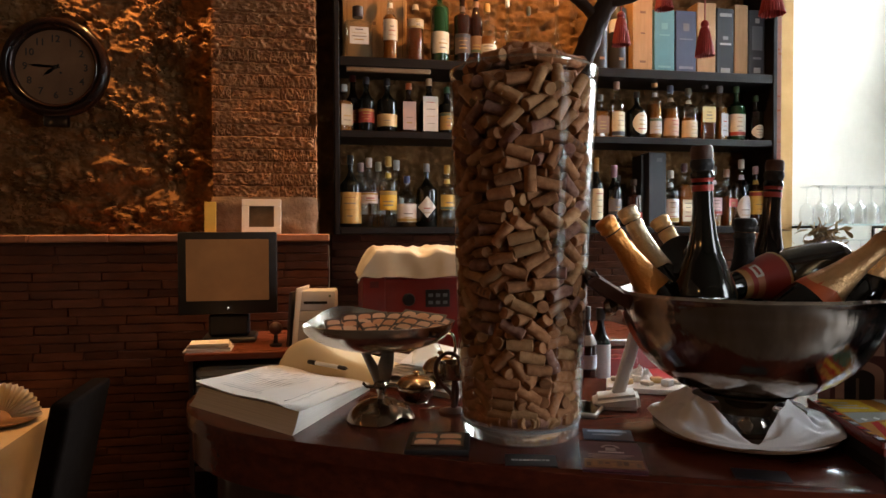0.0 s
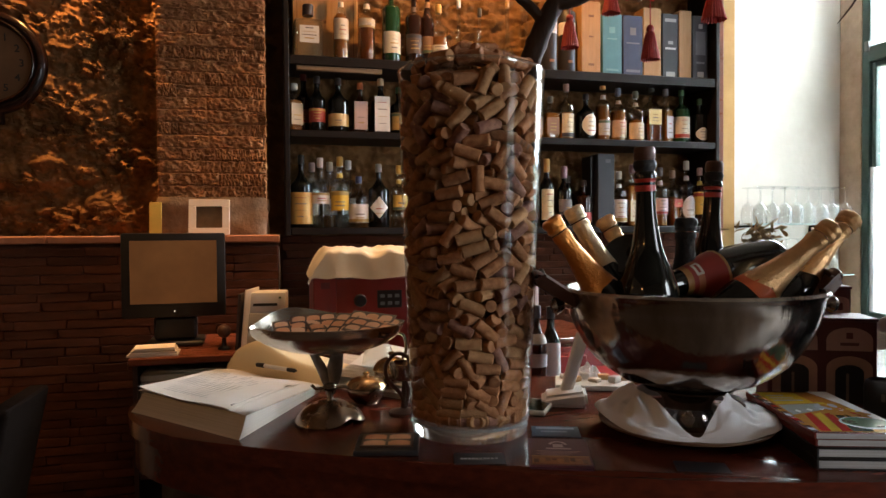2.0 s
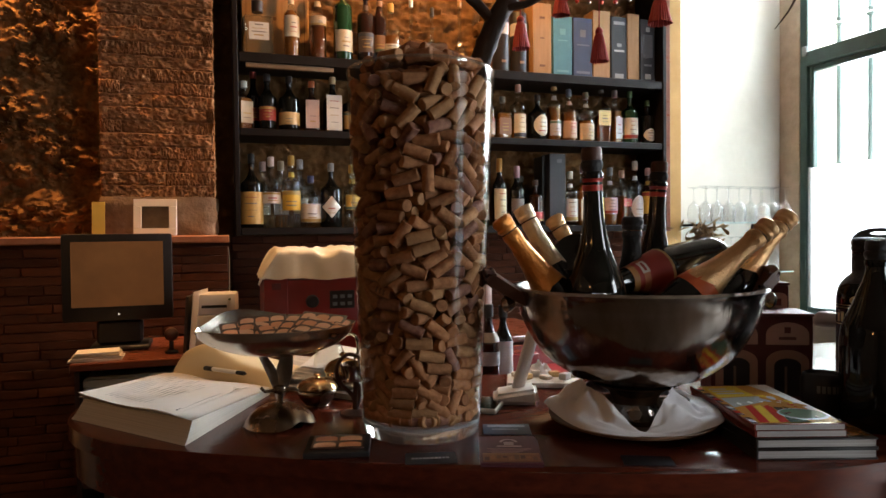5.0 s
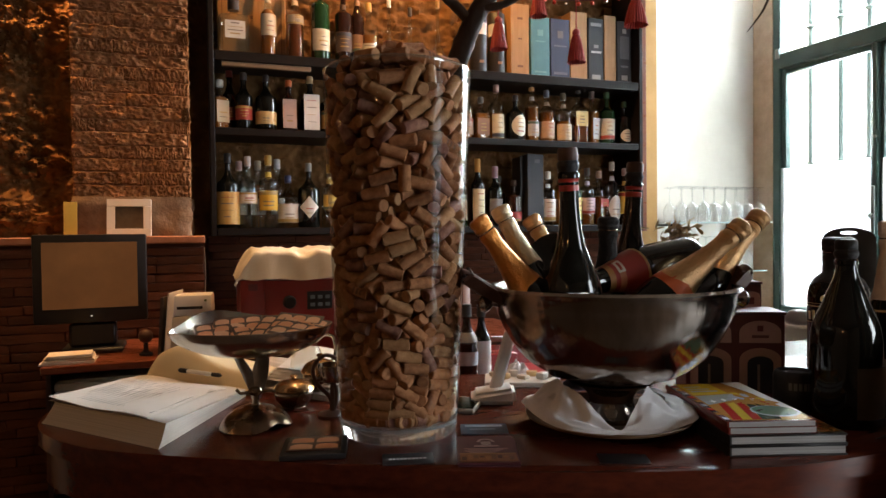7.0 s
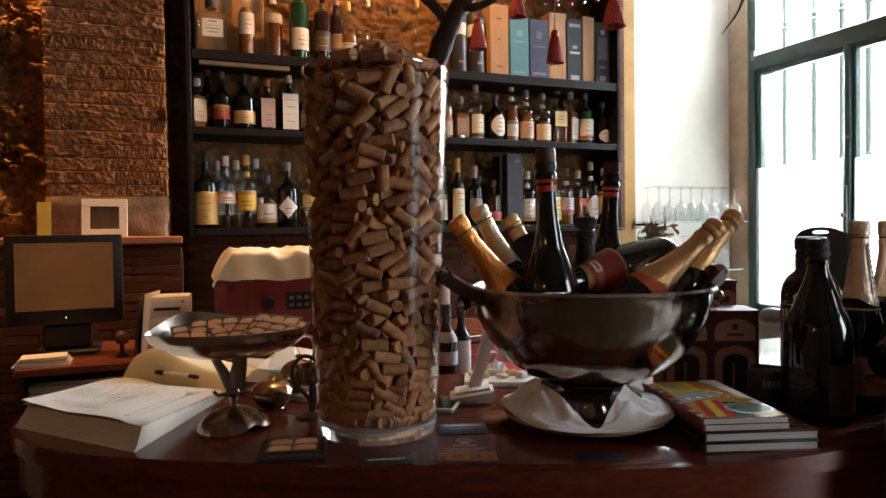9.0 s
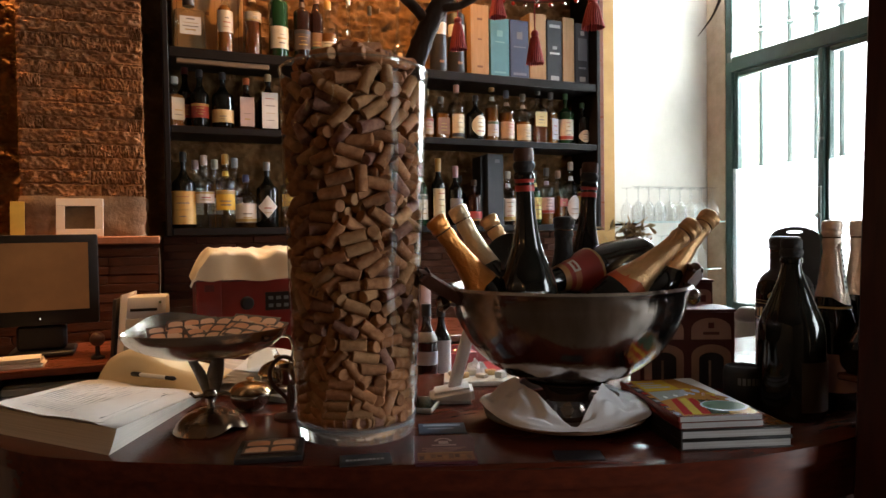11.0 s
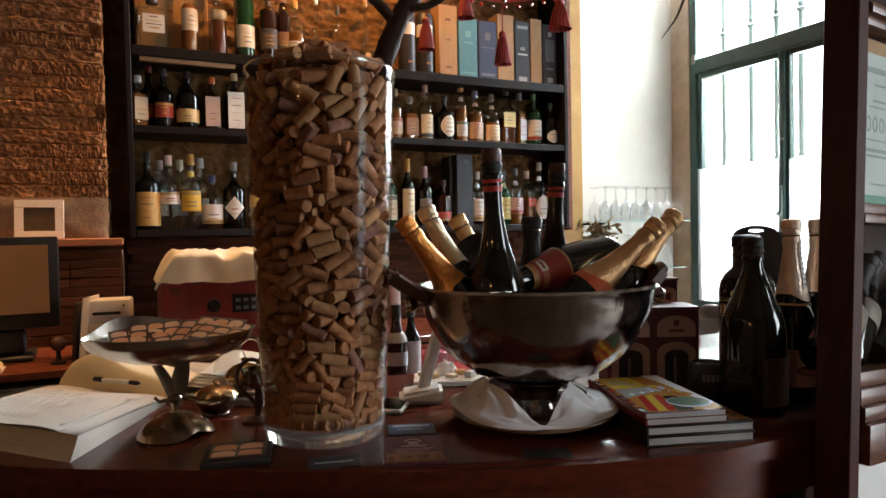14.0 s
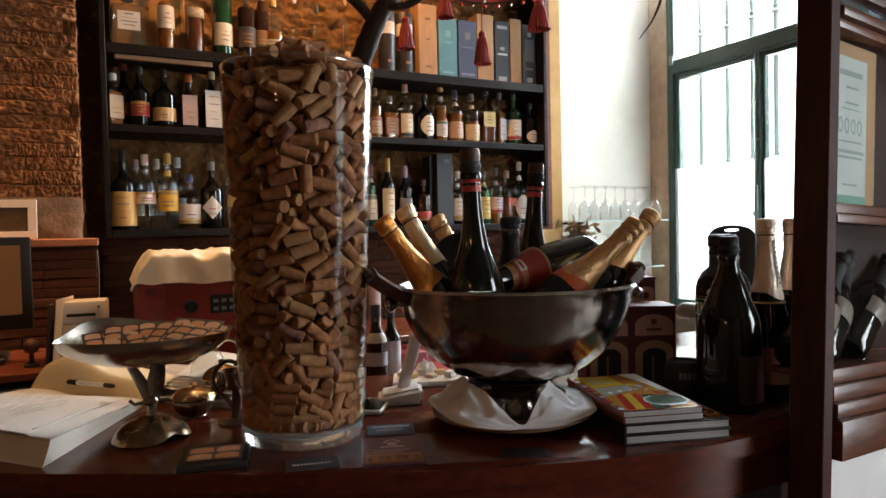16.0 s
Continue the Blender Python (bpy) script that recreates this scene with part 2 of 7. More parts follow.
def part(name, bm, material, parent=None, label="", m=None, smooth=40):
    ob = new(name, mesh_of(bm, name, material, smooth))
    if m is not None:
        ob.matrix_world = m
    if parent is not None:
        ob.parent = parent
    if label:
        ob["label"] = label
    return ob


def empty(name, m, label, category, group=""):
    ob = new(name)
    ob.empty_display_size = 0.05
    ob.matrix_world = m
    return tagged(ob, label, category, group)


def box(x0, x1, y0, y1, z0, z1, bevel=0.0, seg=1, bm=None):
    own = bmesh.new()
    bmesh.ops.create_cube(own, size=1, matrix=Matrix.LocRotScale(((x0 + x1) / 2, (y0 + y1) / 2, (z0 + z1) / 2), None, (x1 - x0, y1 - y0, z1 - z0)))
    if bevel:
        bmesh.ops.bevel(own, geom=own.edges[:], offset=bevel, segments=seg, affect="EDGES", profile=0.6)
    if bm is None:
        return own
    join(bm, own)
    return bm


def join(bm, other, m=None):
    if m is not None:
        bmesh.ops.transform(other, matrix=m, verts=other.verts[:])
    me = bpy.data.meshes.new("join")
    other.to_mesh(me)
    other.free()
    bm.from_mesh(me)
    bpy.data.meshes.remove(me)
    return bm


def lathe(profile, seg=32, closed=False):
    """A turned shape from (radius, height) pairs."""
    bm = bmesh.new()
    rings = []
    for r, z in profile:
        if r < 1e-5:
            rings.append([bm.verts.new((0, 0, z))])
        else:
            rings.append([bm.verts.new((r * math.cos(2 * math.pi * i / seg), r * math.sin(2 * math.pi * i / seg), z)) for i in range(seg)])
    pairs = list(zip(rings, rings[1:])) + ([(rings[-1], rings[0])] if closed else [])
    for a, b in pairs:
        for i in range(seg):
            j = (i + 1) % seg
            if len(a) == 1 and len(b) == 1:
                continue
            if len(a) == 1:
                bm.faces.new((a[0], b[j], b[i]))
            elif len(b) == 1:
                bm.faces.new((a[i], a[j], b[0]))
            else:
                bm.faces.new((a[i], a[j], b[j], b[i]))
    bmesh.ops.recalc_face_normals(bm, faces=bm.faces[:])
    return bm


def tube(points, radii, seg=10, caps=True):
    """A round bar along a line of points."""
    bm = bmesh.new()
    pts = [Vector(p) for p in points]
    if not isinstance(radii, (list, tuple)):
        radii = [radii] * len(pts)
    rings, ref = [], None
    for i, p in enumerate(pts):
        d = (pts[min(i + 1, len(pts) - 1)] - pts[max(i - 1, 0)]).normalized()
        if ref is None:
            ref = d.orthogonal().normalized()
        u = (ref - d * ref.dot(d)).normalized()
        ref, v = u, d.cross(u)
        rings.append([bm.verts.new(p + radii[i] * (u * math.cos(a) + v * math.sin(a))) for a in (2 * math.pi * k / seg for k in range(seg))])
    for a, b in zip(rings, rings[1:]):
        for i in range(seg):
            bm.faces.new((a[i], a[(i + 1) % seg], b[(i + 1) % seg], b[i]))
    if caps:
        bm.faces.new(rings[0][::-1])
        bm.faces.new(rings[-1])
    return bm


def smooth_line(points, n=6):
    """A soft curve through points."""
    pts = [Vector(p) for p in points]
    out = []
    for i in range(len(pts) - 1):
        p0, p1, p2, p3 = pts[max(i - 1, 0)], pts[i], pts[i + 1], pts[min(i + 2, len(pts) - 1)]
        for k in range(n):
            t = k / n
            out.append(0.5 * ((2 * p1) + (p2 - p0) * t + (2 * p0 - 5 * p1 + 4 * p2 - p3) * t * t + (3 * p1 - p0 - 3 * p2 + p3) * t ** 3))
    return out + [pts[-1]]


def slab(outline, z0, z1, bevel=0.0, seg=2):
    """A plate with the given outline, counter-clockwise."""
    bm = bmesh.new()
    lo = [bm.verts.new((x, y, z0)) for x, y in outline]
    hi = [bm.verts.new((x, y, z1)) for x, y in outline]
    bm.faces.new(lo[::-1])
    top = bm.faces.new(hi)
    n = len(lo)
    for i in range(n):
        bm.faces.new((lo[i], lo[(i + 1) % n], hi[(i + 1) % n], hi[i]))
    if bevel:
        bmesh.ops.bevel(bm, geom=list(top.edges), offset=bevel, segments=seg, affect="EDGES", profile=0.5)
    return bm


def sheet(nx, ny, fn):
    """A grid of points fn(u, v), u and v from 0 to 1."""
    verts = [fn(i / nx, j / ny) for j in range(ny + 1) for i in range(nx + 1)]
    faces = [(j * (nx + 1) + i, j * (nx + 1) + i + 1, (j + 1) * (nx + 1) + i + 1, (j + 1) * (nx + 1) + i) for j in range(ny) for i in range(nx)]
    me = bpy.data.meshes.new("sheet")
    me.from_pydata(verts, [], faces)
    bm = bmesh.new()
    bm.from_mesh(me)
    bpy.data.meshes.remove(me)
    return bm


def thick(bm, d):
    bmesh.ops.solidify(bm, geom=bm.faces[:], thickness=d)
    return bm


def words(text, size, m, material, parent, name="writing", depth=0.0004, align="CENTER"):
    cu = bpy.data.curves.new(name, "FONT")
    cu.body, cu.size, cu.extrude, cu.align_x, cu.align_y = text, size, depth, align, "CENTER"
    cu.resolution_u, cu.offset = 2, size * 0.018
    tmp = bpy.data.objects.new("tmp", cu)
    scene.collection.objects.link(tmp)
    bpy.context.view_layer.update()
    me = bpy.data.meshes.new_from_object(tmp)
    bpy.data.objects.remove(tmp)
    bpy.data.curves.remove(cu)
    me.materials.clear()
    me.materials.append(material)
    ob = new(name, me)
    ob.parent = parent
    ob.matrix_local = m
    return ob


def structure(ob, label=""):
    return tagged(ob, label, "", "", "structure")


def rough_slab(x0, x1, z0, z1, y, step, fn):
    """An upright wall face looking to -y, with the relief fn(x, z) towards the room."""
    nx, nz = int((x1 - x0) / step), int((z1 - z0) / step)
    return sheet(nx, nz, lambda u, v: (x0 + u * (x1 - x0), y - fn(x0 + u * (x1 - x0), z0 + v * (z1 - z0)), z0 + v * (z1 - z0)))


# ---------------------------------------------------------------- the room
YB = 4.0      # back wall
structure(part("floor", box(-4.2, 3.7, -3.2, 4.3, -0.1, 0.0), M["floor"]), "dark varnished floor")
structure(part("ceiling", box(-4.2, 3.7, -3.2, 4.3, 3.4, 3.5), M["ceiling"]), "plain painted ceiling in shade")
structure(part("wall_west", box(-4.2, -4.0, -3.2, 4.3, 0, 3.4), M["room_wall"]), "ochre plaster wall")


def cells(x, z, s, seed):
    d, p = noise.voronoi(Vector((x / s, z / (s * 0.72), seed)), distance_metric="DISTANCE")
    return d, p


def stone_relief(x, z):
    """Uneven rubble: deep hollows between clumps of small knobbly stones."""
    w = 0.05 * noise.noise(Vector((x * 7, z * 7, 3)))
    clump = noise.fractal(Vector((x * 3.4, z * 4.6, 9)), 0.8, 2.1, 3)
    h = 0.062 * clump
    d, p = cells(x + w, z + 0.6 * w, 0.13, 2.5)
    h += 0.026 * min(1.0, (d[1] - d[0]) / 0.25) * (0.5 + 0.5 * noise.cell(Vector((p[0][0] * 7.1, p[0][1] * 7.1, 1.0))))
    d2, p2 = cells(x + 0.4 * w, z + 0.3 * w, 0.042, 7.5)
    rub = min(1.0, max(0.12, 0.42 + 1.5 * noise.noise(Vector((x * 5, z * 7, 12)))))
    knob = math.sqrt(max(0.0, 1 - (d2[0] / 0.8) ** 2)) * (0.5 + 0.5 * noise.cell(Vector((p2[0][0] * 9.1, p2[0][1] * 9.1, 2.0))))
    h += 0.056 * rub * knob
    h += 0.032 * noise.fractal(Vector((x * 30, z * 38, 1)), 0.6, 2.2, 5) * (0.3 + rub)
    return h


def back_relief(x, z):
    d, p = cells(x + 0.03 * noise.noise(Vector((x * 9, z * 9, 1))), z, 0.11, 5.5)
    edge = min(1.0, (d[1] - d[0]) / 0.12)
    return 0.018 * edge * (0.5 + 0.5 * noise.cell(Vector((p[0][0] * 7.1, p[0][1] * 7.1, 4.0)))) + 0.020 * noise.fractal(Vector((x * 14, z * 20, 4)), 0.6, 2.2, 5)


wl = part("wall_stone", rough_slab(-1.75, -0.40, 1.40, 3.0, 3.88, 0.005, stone_relief), M["stone"], smooth=60)
structure(wl, "rough natural stone wall, warmly lit")
structure(part("wall_north_west", box(-4.0, -1.74, 3.80, 4.3, 0, 3.4), M["room_wall"]), "wall beyond the stonework")
structure(part("wall_north_top", box(-1.75, 2.6, 3.90, 4.3, 2.98, 3.4), M["room_wall"]), "wall over the stonework")
structure(part("wall_behind_stone", box(-1.74, -0.05, 3.95, 4.3, 0, 2.98), M["room_wall"]))
structure(part("wall_shelf_back", rough_slab(-0.06, 2.50, 1.40, 3.0, YB + 0.02, 0.010, back_relief), M["stone"], smooth=60), "rough stone wall behind the shelves")
structure(part("wall_north", box(-0.05, 3.7, 4.101, 4.3, 0, 3.0), M["room_wall"]))
structure(part("wall_ochre", box(2.36, 2.556, 3.95, 4.10, 0, 3.0, 0.006), M["yellow_wall"]), "ochre painted wall strip beside the shelves")
structure(part("wall_white", box(2.557, 3.369, 4.03, 4.10, 0, 3.4, 0.004), M["cream_wall"]), "cream-white plaster wall beside the window")
# east wall with the window opening
WX, WY0, WY1, WZ0, WZ1 = 3.37, 2.55, 3.88, 0.92, 3.30
structure(part("wall_east_jamb", box(WX, 3.70, WY1, 4.10, 0, 3.4, 0.012, 2), M["jamb"]), "beige stone window jamb")
structure(part("wall_east", box(WX, 3.70, -0.3, WY0, 0, 3.4), M["white_wall"]), "white plaster wall")
structure(part("wall_east_south", box(WX, 3.70, -3.2, -1.54, 0, 3.4), M["white_wall"]), "white plaster wall")
structure(part("wall_east_over_door", box(WX, 3.70, -1.54, -0.3, 2.8, 3.4), M["white_wall"]), "white plaster wall")
structure(part("wall_east_sill", box(WX, 3.70, WY0, WY1, 0, WZ0, 0.01), M["white_wall"]), "white wall under the window")
structure(part("wall_east_head", box(WX, 3.70, WY0, WY1, WZ1, 3.4), M["white_wall"]))
# the rest of the room; the unseen gap in the east wall admits the added fill
structure(part("wall_south", box(-4.2, 3.7, -3.4, -3.2, 0, 3.4), M["room_wall"]), "ochre plaster wall")
structure(part("backdrop", box(5.0, 5.05, -5.0, 9.5, -0.5, 7.0), glow("sky_backdrop", (0.95, 0.98, 1.0), 2.6)), "bright overcast sky beyond the window")

# ---------------------------------------------------------------- window
win = empty("window_1", pose(WX + 0.03, WY0, WZ0), "tall green-painted casement window with glazed lights and a half curtain", "window")
win["kind"] = "structure"
WW, WH = WY1 - WY0, WZ1 - WZ0
TR0, TR1 = 2.44 - WZ0, 2.53 - WZ0     # transom


def win_part(name, y0, y1, z0, z1, x0=-0.03, x1=0.05, material="green_frame", bevel=0.006, parent=None):
    ob = part(name, box(x0, x1, y0, y1, z0, z1, bevel), M[material])
    ob.parent = parent or win
    return ob


win_part("window_frame", 0.0, 0.06, 0, WH)
win_part("window_frame", WW - 0.055, WW, 0, WH)
win_part("window_frame", 0.061, WW - 0.056, WH - 0.06, WH)
win_part("window_frame", 0.061, WW - 0.056, 0.0, 0.06)
win_part("transom", 0.061, WW - 0.056, TR0, TR1, -0.045, 0.045)
win_part("mullion", WW / 2 - 0.026, WW / 2 + 0.006, 0.061, TR0 - 0.001, -0.035, 0.04)
win_part("casement_stile", WW / 2 + 0.007, WW / 2 + 0.028, 0.061, TR0 - 0.001, -0.015, 0.03)
win_part("casement_stile", WW - 0.085, WW - 0.056, 0.061, TR0 - 0.001, -0.015, 0.03)
win_part("casement_stile", WW / 2 - 0.048, WW / 2 - 0.027, 0.061, TR0 - 0.001, -0.015, 0.03)
win_part("casement_stile", 0.061, 0.10, 0.061, TR0 - 0.001, -0.015, 0.03)
for y0, y1 in ((0.101, WW / 2 - 0.049), (WW / 2 + 0.029, WW - 0.086)):
    win_part("casement_rail", y0, y1, TR0 - 0.032, TR0 - 0.001, -0.015, 0.03)
    p = win_part("pane", y0, y1, 0.10, TR0 - 0.033, 0.004, 0.008, "pane", 0)
    p.visible_shadow = False
p = win_part("pane", 0.061, WW - 0.056, TR1 + 0.001, WH - 0.061, 0.004, 0.008, "pane", 0)
p.visible_shadow = False
win_part("hinge", WW - 0.075, WW - 0.045, TR1 - 0.03, TR1 + 0.03, -0.062, -0.046, "iron", 0.004)
lock = win_part("lock_bolt", WW / 2 - 0.02, WW / 2 + 0.0, 0.50, 0.76, -0.050, -0.036, "iron", 0.004)
knob = part("lock_knob", lathe([(0, 0), (0.012, 0), (0.016, 0.012), (0.010, 0.022), (0, 0.024)], 14), M["iron"])
knob.parent = win
knob.matrix_local = pose(-0.05, WW / 2 - 0.01, 0.60, 0, -90, 0)
part("lock_knob", lathe([(0, 0), (0.008, 0), (0.009, 0.008), (0, 0.010)], 12), M["iron"], win).matrix_local = pose(-0.036, WW / 2 - 0.02, 1.02, 0, -90, 0)
structure(part("window_sill", box(3.20, WX + 0.05, WY0 - 0.05, 4.02, 0.885, 0.915, 0.006), M["white_wall"]), "white painted window sill")


def curtain(y0, y1, z0, z1, seed):
    return thick(sheet(40, 6, lambda u, v: (0.008 * math.sin(u * 34 + seed) + 0.004 * math.sin(u * 71 + seed), y0 + u * (y1 - y0), z0 + v * (z1 - z0) + 0.004 * math.sin(u * 17 + seed))), 0.001)


def voile(name):
    m = bpy.data.materials.new(name)
    m.use_nodes = True
    t = m.node_tree
    t.nodes.remove(t.nodes["Principled BSDF"])
    d, tl, tr, a, b = (t.nodes.new(k) for k in ("ShaderNodeBsdfDiffuse", "ShaderNodeBsdfTranslucent", "ShaderNodeBsdfTransparent", "ShaderNodeMixShader", "ShaderNodeMixShader"))
    n = t.nodes.new("ShaderNodeTexNoise")
    n.inputs["Scale"].default_value = 9
    mr = t.nodes.new("ShaderNodeMapRange")
    mr.inputs[3].default_value, mr.inputs[4].default_value = 0.30, 0.5
    t.links.new(n.outputs[0], mr.inputs[0])
    d.inputs[0].default_value = tl.inputs[0].default_value = (0.86, 0.88, 0.88, 1)
    a.inputs[0].default_value = 0.7
    t.links.new(d.outputs[0], a.inputs[1])
    t.links.new(tl.outputs[0], a.inputs[2])
    t.links.new(mr.outputs[0], b.inputs[0])
    t.links.new(a.outputs[0], b.inputs[1])
    t.links.new(tr.outputs[0], b.inputs[2])
    t.links.new(b.outputs[0], t.nodes["Material Output"].inputs[0])
    return m


VOILE = voile("sheer_voile")
for y0, y1, s in ((0.075, WW / 2 - 0.045, 0.4), (WW / 2 + 0.03, WW - 0.066, 1.9)):
    cu = part("half_curtain", curtain(y0, y1, -0.0, 1.765 - WZ0, s), VOILE, m=pose(WX + 0.008, WY0, WZ0 + 0.065))
    tagged(cu, "sheer white half curtain across the lower casement", "curtain", "half curtains")

# iron bars outside
grille = empty("window_grille", pose(3.60, WY0, WZ0), "grey painted iron bars with small collars outside the window", "window bars")
bar_prof = [(0.016, 0.0)]
for zc in (0.945, 1.83):
    bar_prof += [(0.016, zc - 0.05), (0.030, zc - 0.035), (0.013, zc - 0.02), (0.021, zc), (0.013, zc + 0.02), (0.017, zc + 0.05), (0.016, zc + 0.06)]
bar_prof.append((0.016, 2.4))
bar_me = mesh_of(lathe(bar_prof, 10), "bar", M["iron"], 40)
for i in range(6):
    b = new("bar", bar_me)
    b.parent = grille
    b.matrix_local = pose(0, (1.25, 1.04, 0.86, 0.70, 0.50, 0.30)[i], 0)
part("crossbar", box(-0.008, 0.008, 0.0, WW + 0.02, 0.03, 0.05), M["iron"], grille)

# ---------------------------------------------------------------- brickwork
def brick_mesh(l, h, d, rough, seed, cut=2):
    """A worn brick, its front towards -y, the origin at its centre."""
    bm = box(-l / 2, l / 2, -d / 2, d / 2, -h / 2, h / 2)
    bmesh.ops.subdivide_edges(bm, edges=[e for e in bm.edges if abs(e.verts[0].co.x - e.verts[1].co.x) > l * 0.5], cuts=cut)
    for v in bm.verts:
        k = Vector((v.co.x * 20 + seed * 9.7, v.co.y * 30, v.co.z * 40))
        v.co += Vector((noise.noise(k), noise.noise(k + Vector((7, 0, 0))), noise.noise(k + Vector((0, 9, 0))))) * rough
    bmesh.ops.bevel(bm, geom=[e for e in bm.edges if e.calc_face_angle(0) > 0.8], offset=min(0.003, h * 0.1), segments=1, affect="EDGES")
    return bm


def brick_rows(parent, x0, x1, z0, z1, y, h, gap, lengths, meshes, rnd, depth):
    z = z0
    while z + h * 0.6 < z1:
        x = x0 - rnd.random() * 0.15
        while x < x1:
            k = rnd.randrange(len(lengths))
            l = lengths[k]
            a, b = max(x, x0), min(x + l, x1)
            if b - a > 0.03:
                ob = new("brick", rnd.choice(meshes[k]))
                ob.parent = parent
                ob.location = ((a + b) / 2, y + depth * 0.28 * (rnd.random() - 0.5) , z + h / 2)
                ob.scale = ((b - a - gap) / l, 1, (h - gap) / h)
                ob.rotation_euler = (radians(rnd.uniform(-1, 1)), radians(rnd.uniform(-0.4, 0.4)), 0)
            x += l
        z += h


rnd = random.Random(4)
THIN_L = (0.13, 0.19, 0.26, 0.34)
thin = [[mesh_of(brick_mesh(l, 0.036, 0.05, 0.004, i * 10 + j), "thin_brick", M["thin_brick"], 35) for j in range(3)] for i, l in enumerate(THIN_L)]
DY = 3.61     # face of the low wall
dado = structure(part("dado_wall", box(-1.80, 0.0, DY + 0.02, 3.80, 0, 1.425), M["thin_mortar"]), "low wall of thin reddish-brown bricks")
dado2 = structure(part("dado_wall_shelves", box(0.005, 2.36, 3.99, 4.04, 0, 1.44), M["thin_mortar"]), "thin brick wall under the bottle shelves")
brick_rows(dado, -1.62, 0.0, 0.36, 1.42, DY + 0.014, 0.0362, 0.0010, THIN_L, thin, rnd, 0.012)
brick_rows(dado2, 0.02, 2.36, 0.98, 1.45, 3.977, 0.0362, 0.0014, THIN_L, thin, rnd, 0.022)
tile_me = mesh_of(box(-0.148, 0.148, -0.125, 0.125, 0, 0.032, 0.005), "tile", M["ledge"], 35)
ledge = structure(empty("ledge_coping", pose(0, 0, 1.425), "row of terracotta coping tiles on the low wall", ""), "row of terracotta coping tiles on the low wall")
for i in range(6):
    t = new("tile", tile_me)
    t.parent = ledge
    t.matrix_local = pose(-0.14 - 0.30 * i, 3.71 + rnd.uniform(-0.006, 0.006), 0, 0, rnd.uniform(-0.4, 0.4), rnd.uniform(-0.5, 0.5))

# pillar
pil = structure(part("pillar", box(-0.485, -0.055, 3.70, 3.95, 1.62, 3.4), M["old_mortar"]), "old brick pillar with pitted, weathered bricks")


def pitted(l, h, seed):
    def f(u, v):
        x, z = (u - 0.5) * l, (v - 0.5) * h
        k = Vector((x * 22 + seed * 5.3, seed * 2.1, z * 34))
        soft = min(1, min(v, 1 - v) * h / 0.007) * min(1, 0.25 + min(u, 1 - u) * l / 0.010)
        hgt = 0.004 + 0.012 * soft + 0.010 * noise.fractal(k * 2.4, 0.6, 2.2, 5) - 0.022 * max(0, noise.noise(k * 1.4) - 0.12) + 0.007 * noise.noise(k * 0.5)
        wob = 0.0035 * noise.noise(Vector((x * 30 + seed, 0, seed)))
        return (x, -max(-0.004, hgt) if 0 < v < 1 else 0.0, z + wob)
    return sheet(int(l * 210), 14, f)


P_L = (0.21, 0.30, 0.46)
pit = [[mesh_of(pitted(l, 0.056, i * 7 + j * 3 + 1), "old_brick", M["old_brick"], 60) for j in range(4)] for i, l in enumerate(P_L)]
brick_rows(pil, -0.490, -0.045, 1.615, 2.80, 3.695, 0.054, -0.002, P_L, pit, rnd, 0.035)


def side_f(u, v):
    y, z = 3.69 + u * 0.28, 1.60 + v * 1.3
    return (-0.052 + 0.014 * noise.fractal(Vector((y * 20, z * 22, 5)), 0.9, 2.1, 4), y, z)


part("pillar_flank", sheet(20, 90, side_f), M["old_brick"], pil, smooth=60)


def block_f(u, v):
    a = 2 * math.pi * u
    x, y = math.cos(a), math.sin(a)
    k = 1 / max(abs(x), abs(y)) * 0.95
    n = 0.014 * noise.fractal(Vector((x * 2, y * 2, v * 3)), 0.9, 2.1, 4)
    return (-0.265 + (0.232 + n) * x * min(k, 1.30), 3.815 + (0.150 + n) * y * min(k, 1.30), 1.455 + 0.165 * v)


bm = sheet(60, 10, block_f)
bmesh.ops.holes_fill(bm, edges=[e for e in bm.edges if e.is_boundary], sides=70)
structure(part("pillar_base", bm, M["plaster"], smooth=60), "plastered block at the foot of the brick pillar")

# ---------------------------------------------------------------- shelving
SH = ((2.222, 2.266), (1.897, 1.930), (1.455, 1.488))
rack = empty("bottle_shelf", pose(0, 0, 0), "black metal wall shelving filled with bottles of spirits", "shelf")
for z0, z1 in SH:
    part("shelf_board", box(0.060, 2.262, 3.73, 3.985, z0, z1, 0.003), M["shelf_black"], rack)
for x0, x1 in ((0.035, 0.058), (2.264, 2.287)):
    part("upright", box(x0, x1, 3.728, 3.985, 1.452, 3.0, 0.003), M["shelf_black"], rack)
part("under_light", box(0.09, 0.48, 3.735, 3.76, 2.200, 2.2215, 0.003), paint((0.22, 0.15, 0.09), 0.5), rack, "pale strip under the shelf edge")
part("side_panel", box(2.288, 2.335, 3.76, 3.985, 1.452, 3.0, 0.003), M["desk_wood"], rack, "brown wooden end panel")

# ---------------------------------------------------------------- bar counter
CZ = 1.10
front = [(p.x, p.y) for p in smooth_line([(-0.19, 2.46, 0), (-0.28, 2.32, 0), (-0.310, 2.17, 0), (-0.292, 2.04, 0), (-0.20, 1.905, 0), (-0.05, 1.797, 0), (0.09, 1.715, 0), (0.20, 1.648, 0), (0.311, 1.584, 0), (0.462, 1.512, 0), (0.63, 1.450, 0), (0.75, 1.416, 0), (0.86, 1.396, 0), (1.12, 1.391, 0)], 5)]


